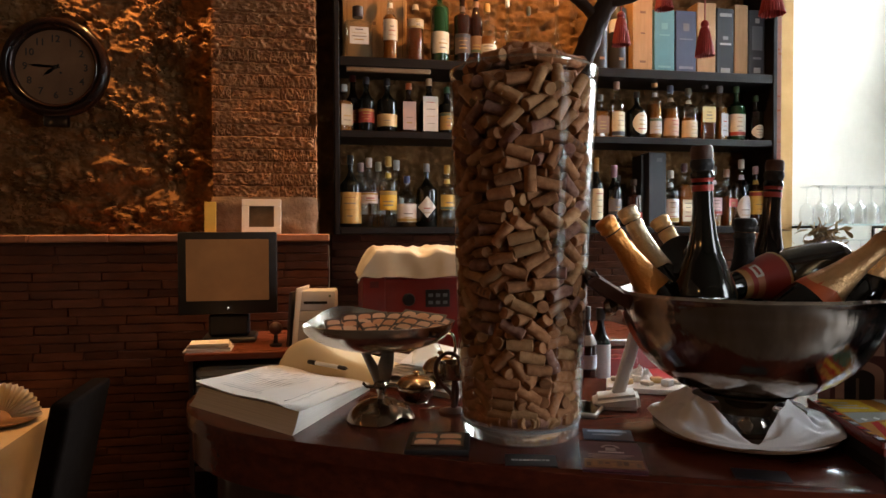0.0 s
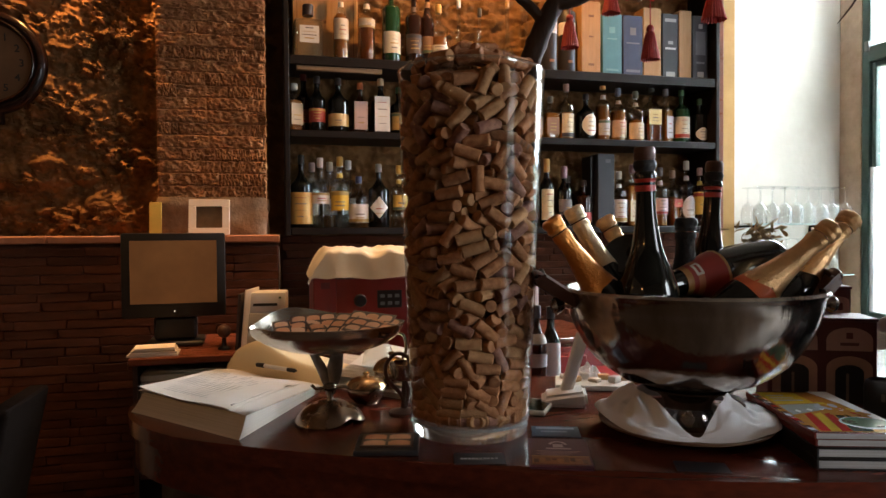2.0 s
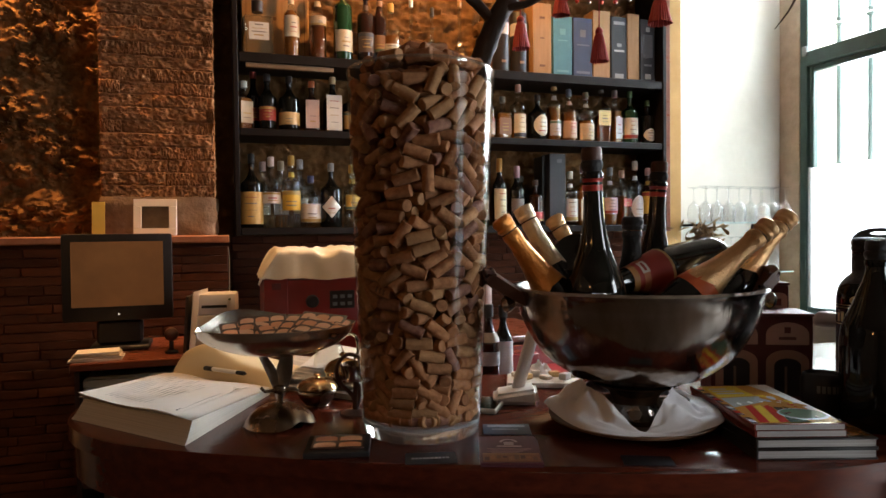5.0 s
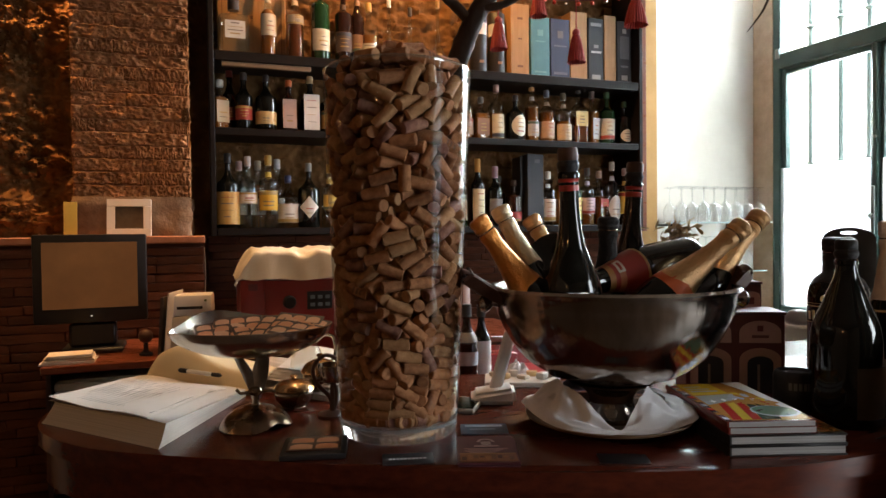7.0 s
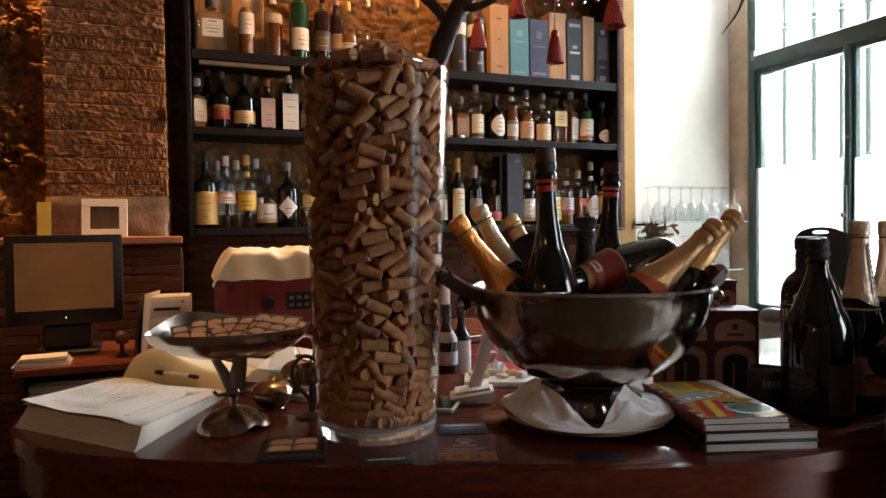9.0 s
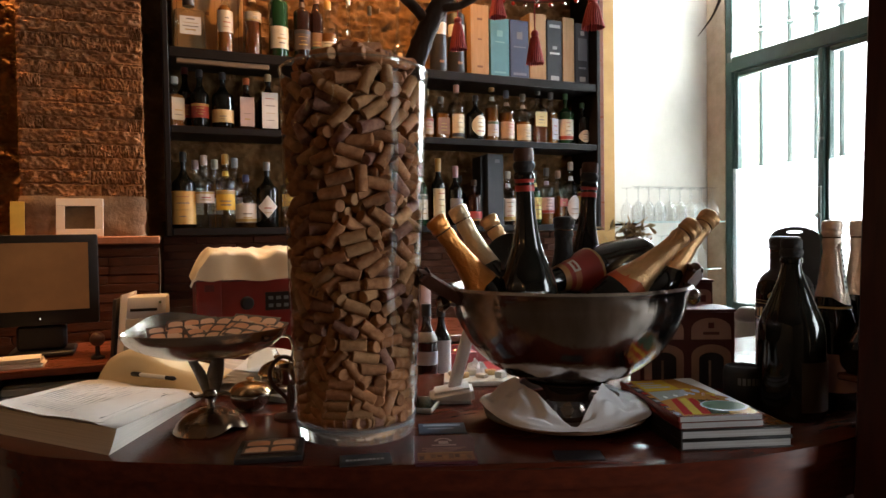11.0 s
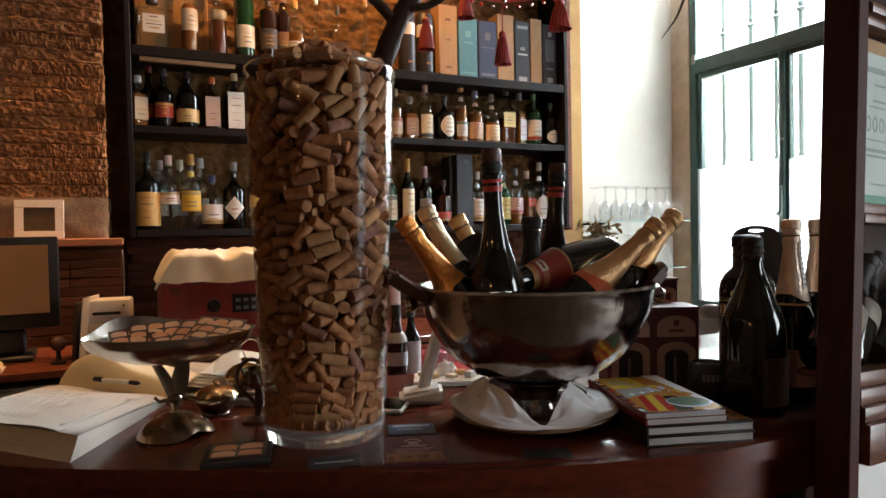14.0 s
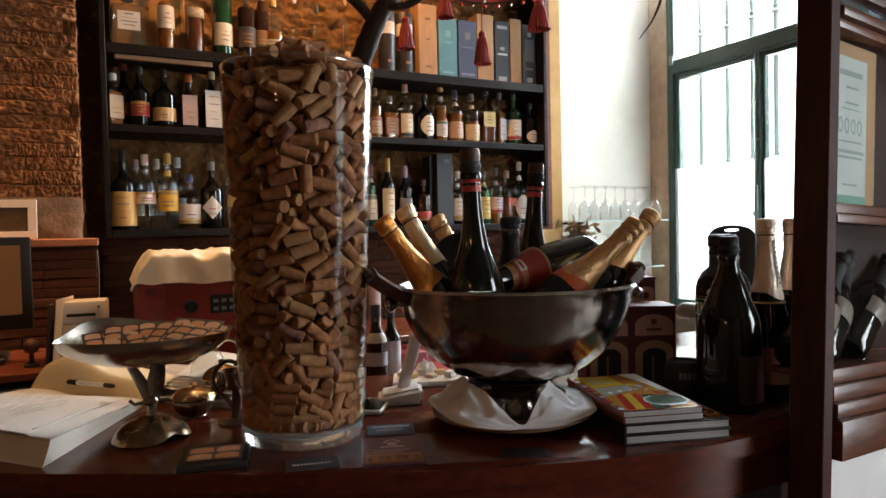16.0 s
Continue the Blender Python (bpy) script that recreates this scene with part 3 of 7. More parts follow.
def inset(line, d):
    out = []
    for i, (x, y) in enumerate(line):
        a, b = line[max(i - 1, 0)], line[min(i + 1, len(line) - 1)]
        dx, dy = b[0] - a[0], b[1] - a[1]
        n = math.hypot(dx, dy)
        out.append((x - dy / n * d, y + dx / n * d))
    return out


bar = empty("bar_counter", pose(0, 0, 0), "curved bar counter of glossy reddish-brown mahogany", "bar counter")
back_edge = [(1.30, 1.391), (1.75, 1.455), (1.75, 2.06), (0.86, 2.08), (0.72, 2.16), (0.40, 2.24), (0.10, 2.46)]
part("countertop", slab(front + back_edge, CZ - 0.030, CZ, 0.006, 3), M["mahogany"], bar, smooth=50)
part("apron", slab(inset(front, 0.012) + [(1.12, 1.9), (0.1, 2.40)], CZ - 0.100, CZ - 0.0305, 0.0), M["mahogany"], bar, smooth=50)
part("bar_front", slab(inset(front, 0.06) + [(1.12, 1.9), (0.1, 2.38)], 0.0, CZ - 0.1005, 0.0), M["dark_wood"], bar, smooth=50)
work = empty("back_worktop", pose(0, 0, 0), "lower worktop behind the bar", "worktop")
part("worktop", box(0.45, 3.1, 2.12, 2.965, 0.90, 0.94, 0.004), M["mahogany"], work)
part("worktop_body", box(0.47, 3.08, 2.14, 2.58, 0.0, 0.899), M["dark_wood"], work)

# ---------------------------------------------------------------- vase of corks
VX, VY = 0.3195, 1.804
VH, R0, R1 = 0.635, 0.1053, 0.1315
VASE_M = pose(VX, VY, CZ, 0, 0.55, 0)
vase = empty("glass_vase", VASE_M, "tall tapered clear glass vase filled with wine corks", "vase")


def vr(z):
    return R0 + (R1 - R0) * (z / VH) ** 0.9


outer = [(vr(z), z) for z in [0.03 + (VH - 0.03) * i / 24 for i in range(25)]]
part("vase_wall", lathe(outer + [(R1 - 0.001, VH + 0.003), (R1 - 0.004, VH + 0.003)], 72), M["vase_glass"], vase, smooth=50)
part("vase_rim", lathe([(R1 + 0.0005, VH), (R1 + 0.0012, VH + 0.0025), (R1 - 0.001, VH + 0.005), (R1 - 0.004, VH + 0.0045), (R1 - 0.005, VH + 0.001)], 72), clear_glass("rim_glass", (0.93, 0.95, 0.93), 0.16, 0.04, 0.8, 2.5), vase, "rounded glass rim", smooth=60)
part("vase_lining", lathe([(r - 0.003, z) for r, z in outer], 72), M["vase_lining"], vase, smooth=50)
part("vase_base", lathe([(0, 0.004), (R0 - 0.03, 0.002), (R0 - 0.008, 0.0), (R0 - 0.002, 0.004), (vr(0.03), 0.0295), (vr(0.03) - 0.006, 0.029), (vr(0.03) - 0.016, 0.022), (0, 0.020)], 72), M["thick_glass"], vase, smooth=50).visible_shadow = False


def pack_corks(n, steps):
    """Lets n corks settle into the vase: each is a rigid row of three balls."""
    rng = np.random.default_rng(11)
    rad, arm = 0.0106, 0.0112
    z = rng.uniform(0.04, VH + 0.10, n)
    a, rr = rng.uniform(0, 2 * np.pi, n), np.sqrt(rng.uniform(0, 1, n))
    R = np.array([vr(k) for k in z]) - 0.02
    c = np.stack([R * rr * np.cos(a), R * rr * np.sin(a), z], 1)
    d = rng.normal(size=(n, 3)) * (1, 1, 0.2)
    out = np.stack([np.cos(a), np.sin(a), 0 * a], 1)
    d -= out * (np.sum(d * out, 1) * 0.75 * rr)[:, None]      # those at the glass lie along it
    d /= np.linalg.norm(d, axis=1, keepdims=True)
    off = np.array([-arm, 0, arm])
    own = np.repeat(np.arange(n), 3)
    for s in range(steps):
        p = (c[:, None, :] + off[None, :, None] * d[:, None, :]).reshape(-1, 3)
        order = np.argsort(p[:, 2], kind="stable")
        q = p[order]
        move = np.zeros_like(p)
        cnt = np.zeros(len(p))
        for k in range(1, 170):
            dv = q[k:] - q[:-k]
            if dv[:, 2].min() > 2 * rad:
                break
            dist = np.linalg.norm(dv, axis=1)
            hit = (dist < 2 * rad) & (own[order[k:]] != own[order[:-k]])
            if hit.any():
                i, j = order[:-k][hit], order[k:][hit]
                push = dv[hit] / (dist[hit, None] + 1e-9) * ((2 * rad - dist[hit]) * 0.5)[:, None]
                np.add.at(move, i, -push)
                np.add.at(move, j, push)
                np.add.at(cnt, i, 1)
                np.add.at(cnt, j, 1)
        p += move / np.maximum(cnt, 1)[:, None] * np.minimum(cnt, 1.7)[:, None]
        p[:, 2] -= 0.0009 * (1 - s / steps)
        lim = R0 + (R1 - R0) * np.clip(p[:, 2] / VH, 0, 1) ** 0.9 - 0.0040 - rad
        r = np.hypot(p[:, 0], p[:, 1])
        k = np.where(r > lim, lim / np.maximum(r, 1e-9), 1)
        p[:, 0] *= k
        p[:, 1] *= k
        heap = VH + 0.040 - 1.9 * (p[:, 0] ** 2 + p[:, 1] ** 2) + 0.010 * np.sin(own * 1.7)
        p[:, 2] = np.clip(p[:, 2], 0.030 + rad, heap)
        t = p.reshape(n, 3, 3)
        c = t.mean(1)
        d = t[:, 2] - t[:, 0]
        d /= np.linalg.norm(d, axis=1, keepdims=True) + 1e-9
    return c, d


def cork_mesh(kind, seed):
    l, r = 0.0442, 0.0104
    bm = lathe([(0, -l / 2), (r - 0.0012, -l / 2), (r, -l / 2 + 0.0012), (r, 0), (r, l / 2 - 0.0012), (r - 0.0012, l / 2), (0, l / 2)], 16)
    if seed % 2:
        ink = []
        for k in range(3):
            z0 = -0.012 + 0.008 * k
            for i in range(4):
                a0, a1 = (0.35 + 0.25 * i, 0.35 + 0.25 * (i + 1) - 0.05)
                f = bm.faces.new([bm.verts.new(((r + 0.0002) * math.cos(a), (r + 0.0002) * math.sin(a), z)) for a, z in ((a0, z0), (a1, z0), (a1, z0 + 0.0045), (a0, z0 + 0.0045))])
                f.material_index = 1
    return mesh_of(bm, "cork", [M[kind], M["cork_ink"]], 32)


cork_kinds = [cork_mesh(k, s) for k, s in (("cork", 0), ("cork", 2), ("cork", 3), ("cork_pale", 0), ("cork", 2), ("cork_stained", 0), ("cork_pale", 2), ("cork", 4))]
cc, cd = pack_corks(1430, 170)
# a loose heap of corks over the rim
hrn = np.random.default_rng(5)
heap_c, heap_d = [], []
for count, r0, z0 in ((16, 0.090, 0.012), (12, 0.060, 0.026), (7, 0.032, 0.040)):
    for i in range(count):
        a, r = 2 * math.pi * (i + hrn.uniform(-0.25, 0.25)) / count, r0 * hrn.uniform(0.82, 1.06)
        turn = a + math.pi / 2 + hrn.uniform(-0.7, 0.7)
        heap_c.append((r * math.cos(a), r * math.sin(a), VH + z0 + hrn.uniform(-0.004, 0.004)))
        heap_d.append((math.cos(turn), math.sin(turn), hrn.uniform(-0.3, 0.3)))
cc, cd = np.vstack([cc, heap_c]), np.vstack([cd, heap_d])
eye_side = np.array([-0.28, -0.96])
score = cc[:, 0] * eye_side[0] + cc[:, 1] * eye_side[1]
rim = np.hypot(cc[:, 0], cc[:, 1]) - np.array([vr(max(0.0, min(VH, k))) for k in cc[:, 2]])
rank = np.argsort(-(rim * 1.0 + 0.25 * score + 0.3 * np.maximum(0, cc[:, 2] - VH + 0.03)))
rest = bmesh.new()
for n_done, i in enumerate(rank):
    m = VASE_M @ Matrix.Translation(cc[i]) @ Vector(cd[i]).to_track_quat("Z", "Y").to_matrix().to_4x4() @ pose(0, 0, 0, 0, 0, rnd.uniform(0, 360))
    me = rnd.choice(cork_kinds)
    if n_done < 300:
        ob = new("wine_cork", me)
        ob.matrix_world = m
        tagged(ob, "used natural wine cork in the glass vase", "cork", "corks in the vase")
    else:
        tmp = bmesh.new()
        tmp.from_mesh(me)
        bmesh.ops.transform(tmp, matrix=m, verts=tmp.verts[:])
        tme = bpy.data.meshes.new("t")
        tmp.to_mesh(tme)
        tmp.free()
        rest.from_mesh(tme)
        bpy.data.meshes.remove(tme)
tagged(part("wine_corks", rest, [M["cork"], M["cork_ink"]], smooth=32), "many used wine corks deeper in the vase", "corks", "", "stuff")

# ---------------------------------------------------------------- footed bowl
BX, BY = 0.735, 1.768
# the bowl group is set a little smaller and closer to the bar edge
NEAR = Matrix.Translation((-0.0007, 0.0392, 0.0872)) @ Matrix.Scale(0.94, 4)
bowl = empty("champagne_bowl", Matrix.Translation((0.006, -0.004, 0.008)) @ NEAR @ pose(BX, BY, CZ + 0.008), "large footed bowl of tarnished silver holding champagne bottles", "champagne bowl")
prof = [(0.0, -0.0305), (0.053, -0.0305), (0.054, -0.026), (0.052, -0.016), (0.046, -0.006), (0.042, 0.004), (0.043, 0.014), (0.049, 0.024), (0.060, 0.034), (0.074, 0.041), (0.082, 0.0425), (0.084, 0.046), (0.080, 0.049), (0.090, 0.0515), (0.104, 0.056), (0.125, 0.063),
        (0.153, 0.080), (0.178, 0.102), (0.197, 0.128), (0.210, 0.152), (0.221, 0.176), (0.227, 0.200), (0.230, 0.218), (0.235, 0.224), (0.238, 0.229), (0.235, 0.234), (0.226, 0.233),
        (0.222, 0.218), (0.216, 0.185), (0.204, 0.155), (0.186, 0.126), (0.152, 0.095), (0.10, 0.067), (0, 0.054)]
cut_at = prof.index((0.080, 0.049))
part("bowl_foot", lathe(prof[:cut_at] + [(0.0, 0.0475)], 64), M["silver"], bowl, smooth=45)
part("bowl_body", lathe([(0.0, 0.0485)] + prof[cut_at:], 96), M["silver"], bowl, smooth=45)
# saucer under the bowl, with a napkin


def grip(sx, sy, reach=1.0):
    """A flat bronze bracket that sweeps up and out from the rim, curled at its end."""
    out = Vector((sx, sy, 0)).normalized()
    side = Vector((-out.y, out.x, 0))
    path = smooth_line([(0.206, 0, 0.222), (0.226, 0, 0.231), (0.250, 0, 0.245), (0.276, 0, 0.262), (0.296, 0, 0.270), (0.302, 0, 0.262), (0.296, 0, 0.254)], 4)
    path = [Vector((0.206 + (p.x - 0.206) * reach, 0, p.z)) for p in path]
    def f(u, v):
        p = path[round(v * (len(path) - 1))]
        half = 0.036 - 0.012 * v
        c = (2 * u - 1)
        return out * p.x + side * half * c + Vector((0, 0, p.z - 0.008 * c * c))
    return thick(sheet(8, len(path) - 1, f), -0.022)


part("handle_grip", grip(-0.98, 0.17), M["brown_cap"], bowl, "dark curled bronze handle", smooth=50)
part("handle_grip", grip(0.93, -0.36, 0.62), M["brown_cap"], bowl, "dark curled bronze handle", smooth=50)
for x, y, a in ((-0.236, 0.047, 168), (0.232, -0.084, -20)):
    k = part("handle_knob", lathe([(0, 0), (0.012, 0.0), (0.008, 0.010), (0.014, 0.018), (0.017, 0.026), (0.012, 0.034), (0, 0.037)], 18), M["silver"], bowl)
    k.matrix_local = pose(x * 0.95, y * 0.95, 0.205, 0, 100, a)
saucer = part("saucer", lathe([(0, 0), (0.075, 0), (0.085, 0.004), (0.128, 0.013), (0.147, 0.020), (0.149, 0.024), (0.144, 0.024), (0.126, 0.017), (0.085, 0.0085), (0, 0.0075)], 72), paint((0.20, 0.105, 0.055), 0.45), m=pose(0.682, 1.686, CZ))
tagged(saucer, "brown saucer plate under the silver bowl", "plate")


def bump_at(a, centre, width):
    d = (a - centre + 180) % 360 - 180
    return math.exp(-(d / width) ** 2)


ROUND = (0, 60, 120, 150, 175, 205, 228, 242, 247, 258, 272, 291, 306, 330, 360)
TOP_Z = (0.052, 0.060, 0.065, 0.078, 0.080, 0.068, 0.044, 0.020, 0.018, 0.042, 0.068, 0.082, 0.050, 0.052, 0.052)
TOP_R = (0.090, 0.090, 0.090, 0.088, 0.086, 0.088, 0.096, 0.112, 0.112, 0.098, 0.088, 0.082, 0.095, 0.100, 0.090)
HEM_Z = (0.045, 0.034, 0.040, 0.046, 0.042, 0.032, 0.025, 0.025, 0.025, 0.025, 0.027, 0.034, 0.042, 0.048, 0.045)
HEM_R = (0.146, 0.148, 0.150, 0.156, 0.150, 0.142, 0.131, 0.122, 0.121, 0.124, 0.132, 0.147, 0.158, 0.158, 0.146)


def napkin_f(u, v):
    """A napkin gathered round the bowl's foot like a collar, split open in front, its hem rolled over the plate's rim."""
    deg = 360 * u
    a = radians(deg)
    z0, r0, z1, r1 = (float(np.interp(deg, ROUND, k)) for k in (TOP_Z, TOP_R, HEM_Z, HEM_R))
    r = r0 + (r1 - r0 + 0.012 * noise.noise(Vector((math.cos(a) * 2.5, math.sin(a) * 2.5, 3.0)))) * v
    high = max(0.0, z0 - 0.02) / 0.05
    z = z1 + (z0 - z1) * (1 - v) ** 1.15 - 0.010 * math.sin(math.pi * v) * high
    z += (0.007 * abs(math.sin(4 * a + 2 * v)) + 0.014 * noise.noise(Vector((math.cos(a) * 4, math.sin(a) * 4, v * 3)))) * (0.3 + high) * math.sin(math.pi * min(1, 0.15 + v))
    z -= 0.010 * max(0.0, (v - 0.84) / 0.16) ** 2
    return (r * math.cos(a), r * math.sin(a), max(0.0105 + 0.0135 * max(0, (r - 0.085) / 0.06), z))


nap = part("cloth_napkin", thick(sheet(220, 24, napkin_f), -0.0012), M["napkin"], m=pose(0.682, 1.686, CZ), smooth=70)
tagged(nap, "crumpled white cloth napkin round the bowl's foot", "napkin")


# ---------------------------------------------------------------- champagne and wine bottles
def patch(r, z0, z1, a0, a1, seg=14, off=0.0006, rows=3, prof=None):
    """A label on a round bottle: angles in degrees, -90 looks to -y."""
    def f(u, v):
        z = z0 + v * (z1 - z0)
        rr = (prof(z) if prof else r) + off
        a = radians(a0 + u * (a1 - a0))
        return (rr * math.cos(a), rr * math.sin(a), z)
    return sheet(seg, rows, f)


def along(head, low, h, spin=0):
    """Pose of a bottle of height h whose top is at head and whose axis passes through low."""
    head, low = Vector(head), Vector(low)
    d = (head - low).normalized()
    return Matrix.Translation(head - d * h) @ d.to_track_quat("Z", "Y").to_matrix().to_4x4() @ pose(0, 0, 0, 0, 0, spin)


def prof_fn(pts):
    def f(z):
        for (r0, z0), (r1, z1) in zip(pts, pts[1:]):
            if z0 <= z <= z1 and z1 > z0:
                return r0 + (r1 - r0) * (z - z0) / (z1 - z0)
        return pts[-1][0]
    return f


def soft_profile(pts, n=4):
    return [(max(p.x, 0.0), p.y) for p in smooth_line([(r, z, 0) for r, z in pts], n)]


def champagne(m, h, r, foil, foil_low, label="", rings=False, glass="dark_glass", plates=(), category="champagne bottle", neck=0.36, shoulder=0.0, slim=False):
    th = empty("champagne_bottle", m, label, category, "bottles in the bowl")
    rn = r * neck
    shape = [(r * 0.96, 0.006), (r, 0.02)] + [(r, h * 0.25), (r, h * (0.39 + shoulder * 0.6))] + soft_profile([(r, h * (0.40 + shoulder * 0.6)), (r * 0.92, h * (0.465 + shoulder)), (r * 0.69, h * (0.565 + shoulder)), (r * 0.53, h * (0.66 + shoulder * 0.7)), (max(rn, r * (0.40 - shoulder * 0.4)), h * (0.77 + shoulder * 0.2)), (rn, h * 0.84)], 4)
    if shoulder > 0.2:
        shape = [(r * 0.96, 0.006), (r, 0.02), (r, h * 0.3)] + soft_profile([(r, h * 0.60), (r * 0.98, h * 0.66), (r * 0.86, h * 0.72), (r * 0.62, h * 0.765), (rn * 1.04, h * 0.80), (rn, h * 0.84)], 4)
    if slim:
        shape = [(r * 0.96, 0.006), (r, 0.02), (r, h * 0.2)] + soft_profile([(r, h * 0.32), (r * 0.97, h * 0.38), (r * 0.89, h * 0.425), (r * 0.71, h * 0.49), (r * 0.53, h * 0.56), (r * 0.42, h * 0.63), (rn * 1.05, h * 0.73), (rn, h * 0.84)], 4)
    top = [(rn, h * 0.86), (rn * 1.12, h * 0.865), (rn * 1.14, h * 0.885), (rn, h * 0.895)]
    f = prof_fn(shape + top)
    part("glass_body", lathe([(0, 0.012), (r * 0.6, 0.004), (r * 0.9, 0.0)] + shape + top + [(rn * 0.95, h * 0.90), (0, h * 0.90)], 40), M[glass], th, smooth=35)
    if foil:
        def crinkle(u, v):
            z = h * (foil_low + (0.905 - foil_low) * v) + (0.010 * math.sin(u * 12.566 + 0.6) if v == 0 else 0)
            a = 2 * math.pi * u
            rr = f(min(z, h * 0.895)) + 0.0014 + 0.0014 * noise.noise(Vector((math.cos(a) * 4, math.sin(a) * 4, z * 110)))
            return (rr * math.cos(a), rr * math.sin(a), z)
        part("neck_foil", sheet(36, 22, crinkle), M[foil], th, smooth=30)
        cap = soft_profile([(rn * 1.02, h * 0.895), (rn * 1.10, h * 0.915), (rn * 1.28, h * 0.93), (rn * 1.22, h * 0.945), (rn * 1.30, h * 0.96), (rn * 1.27, h * 0.985), (rn * 0.95, h), (0, h)], 3)
        bm = lathe(cap, 30)
        for v in bm.verts:
            k = 1 + 0.10 * noise.noise(v.co * 130) + 0.05 * noise.noise(v.co * 300)
            v.co.x, v.co.y = v.co.x * k, v.co.y * k
        part("foil_cap", bm, M[foil], th, smooth=40)
        part("wire_ring", lathe([(rn * 1.13, h * 0.905), (rn * 1.18, h * 0.909), (rn * 1.13, h * 0.913)], 24, True), M["pewter"], th)
    else:
        part("neck_sleeve", lathe([(0, h * 0.895), (rn * 0.99, h * 0.895), (rn * 1.06, h * 0.905), (rn * 1.18, h * 0.915), (rn * 1.18, h * 0.932), (rn * 1.02, h * 0.944), (0, h * 0.944)], 28), M["black_foil"], th, "black sleeve under the stopper")
        part("stopper", lathe([(0, h * 0.9445), (rn * 1.02, h * 0.9445), (rn * 1.10, h * 0.952), (rn * 1.08, h * 0.99), (rn * 0.94, h), (0, h)], 28), M["brown_cap"], th)
    if rings:
        for z0, z1 in ((0.812, 0.838), (0.850, 0.866)):
            part("neck_band", patch(0, h * z0, h * z1, 0, 360, 32, 0.0008, 2, f), paint((0.40, 0.03, 0.02), 0.4), th, "red neck band")
    for i, (z0, z1, a0, a1, col, kind) in enumerate(plates):
        lift = (0.0034 if foil and z1 > foil_low + 0.03 else 0.0012) + 0.0002 * i
        part("label", patch(0, h * z0, h * z1, a0, a1, 18, lift, 10, f), paint(col, 0.34), th, kind)
    return th


champagne(NEAR @ along((0.616, 1.710, 1.605), (0.632, 1.724, 1.348), 0.415), 0.415, 0.055, "", 0, "tall dark wine bottle with red neck bands standing in the bowl", True, neck=0.31, slim=True)
champagne(NEAR @ along((0.862, 1.848, 1.599), (0.851, 1.850, 1.423), 0.395), 0.395, 0.050, "", 0, "dark green wine bottle with red neck bands standing in the bowl", True, neck=0.325, slim=True)
champagne(NEAR @ along((0.472, 1.795, 1.480), (0.556, 1.776, 1.360), 0.335), 0.335, 0.042, "orange_foil", 0.52, "champagne bottle with orange-gold foil leaning on the rim", neck=0.355)
champagne(NEAR @ along((0.540, 1.844, 1.503), (0.592, 1.811, 1.383), 0.330), 0.330, 0.041, "pale_foil", 0.60, "champagne bottle with pale gold foil leaning on the rim", neck=0.36)
champagne(NEAR @ along((0.635, 1.897, 1.485), (0.671, 1.868, 1.407), 0.30), 0.30, 0.041, "gold_foil", 0.54, "champagne bottle with gold foil among others", neck=0.36)
champagne(NEAR @ along((0.751, 1.784, 1.482), (0.751, 1.786, 1.414), 0.29), 0.29, 0.041, "black_foil", 0.55, "dark champagne bottle with black foil", neck=0.39)
champagne(NEAR @ along((0.600, 1.745, 1.338), (0.957, 1.790, 1.398), 0.36, -40), 0.36, 0.047, "", 0, "dark bottle with a red label lying across the bowl",
          plates=((0.43, 0.66, -180, 180, (0.36, 0.045, 0.035), "red shoulder label"), (0.425, 0.44, -180, 180, (0.55, 0.36, 0.16), "thin gold band"), (0.625, 0.66, -180, 180, (0.42, 0.20, 0.06), "gold edge band"), (0.565, 0.60, -180, 180, (0.52, 0.20, 0.10), "orange band"), (0.562, 0.603, 62, 112, (0.72, 0.68, 0.62), "white emblem box"), (0.575, 0.590, 70, 104, (0.35, 0.06, 0.04), "red letter bar")), neck=0.5)
champagne(NEAR @ along((0.972, 1.657, 1.463), (0.821, 1.688, 1.339), 0.36), 0.36, 0.043, "gold_foil", 0.50, "champagne bottle with gold foil and orange collar leaning out",
          plates=((0.43, 0.515, -180, 180, (0.66, 0.13, 0.035), "orange-red collar"), (0.515, 0.522, -180, 180, (0.60, 0.36, 0.12), "gold line")) + tuple((0.55 + 0.035 * k, 0.572 + 0.035 * k, -112, -92, (0.05, 0.03, 0.02), "dark letter bar") for k in range(7)), neck=0.38)
champagne(NEAR @ along((1.059, 1.701, 1.483), (0.910, 1.698, 1.340), 0.36), 0.36, 0.043, "gold_foil", 0.54, "champagne bottle with gold foil leaning out over the rim", neck=0.38)
champagne(along((0.735, 1.858, 1.265), (0.588, 1.725, 1.418), 0.25), 0.25, 0.046, "black_foil", 0.6, "dark bottle lying with its base up in the bowl", neck=0.37)
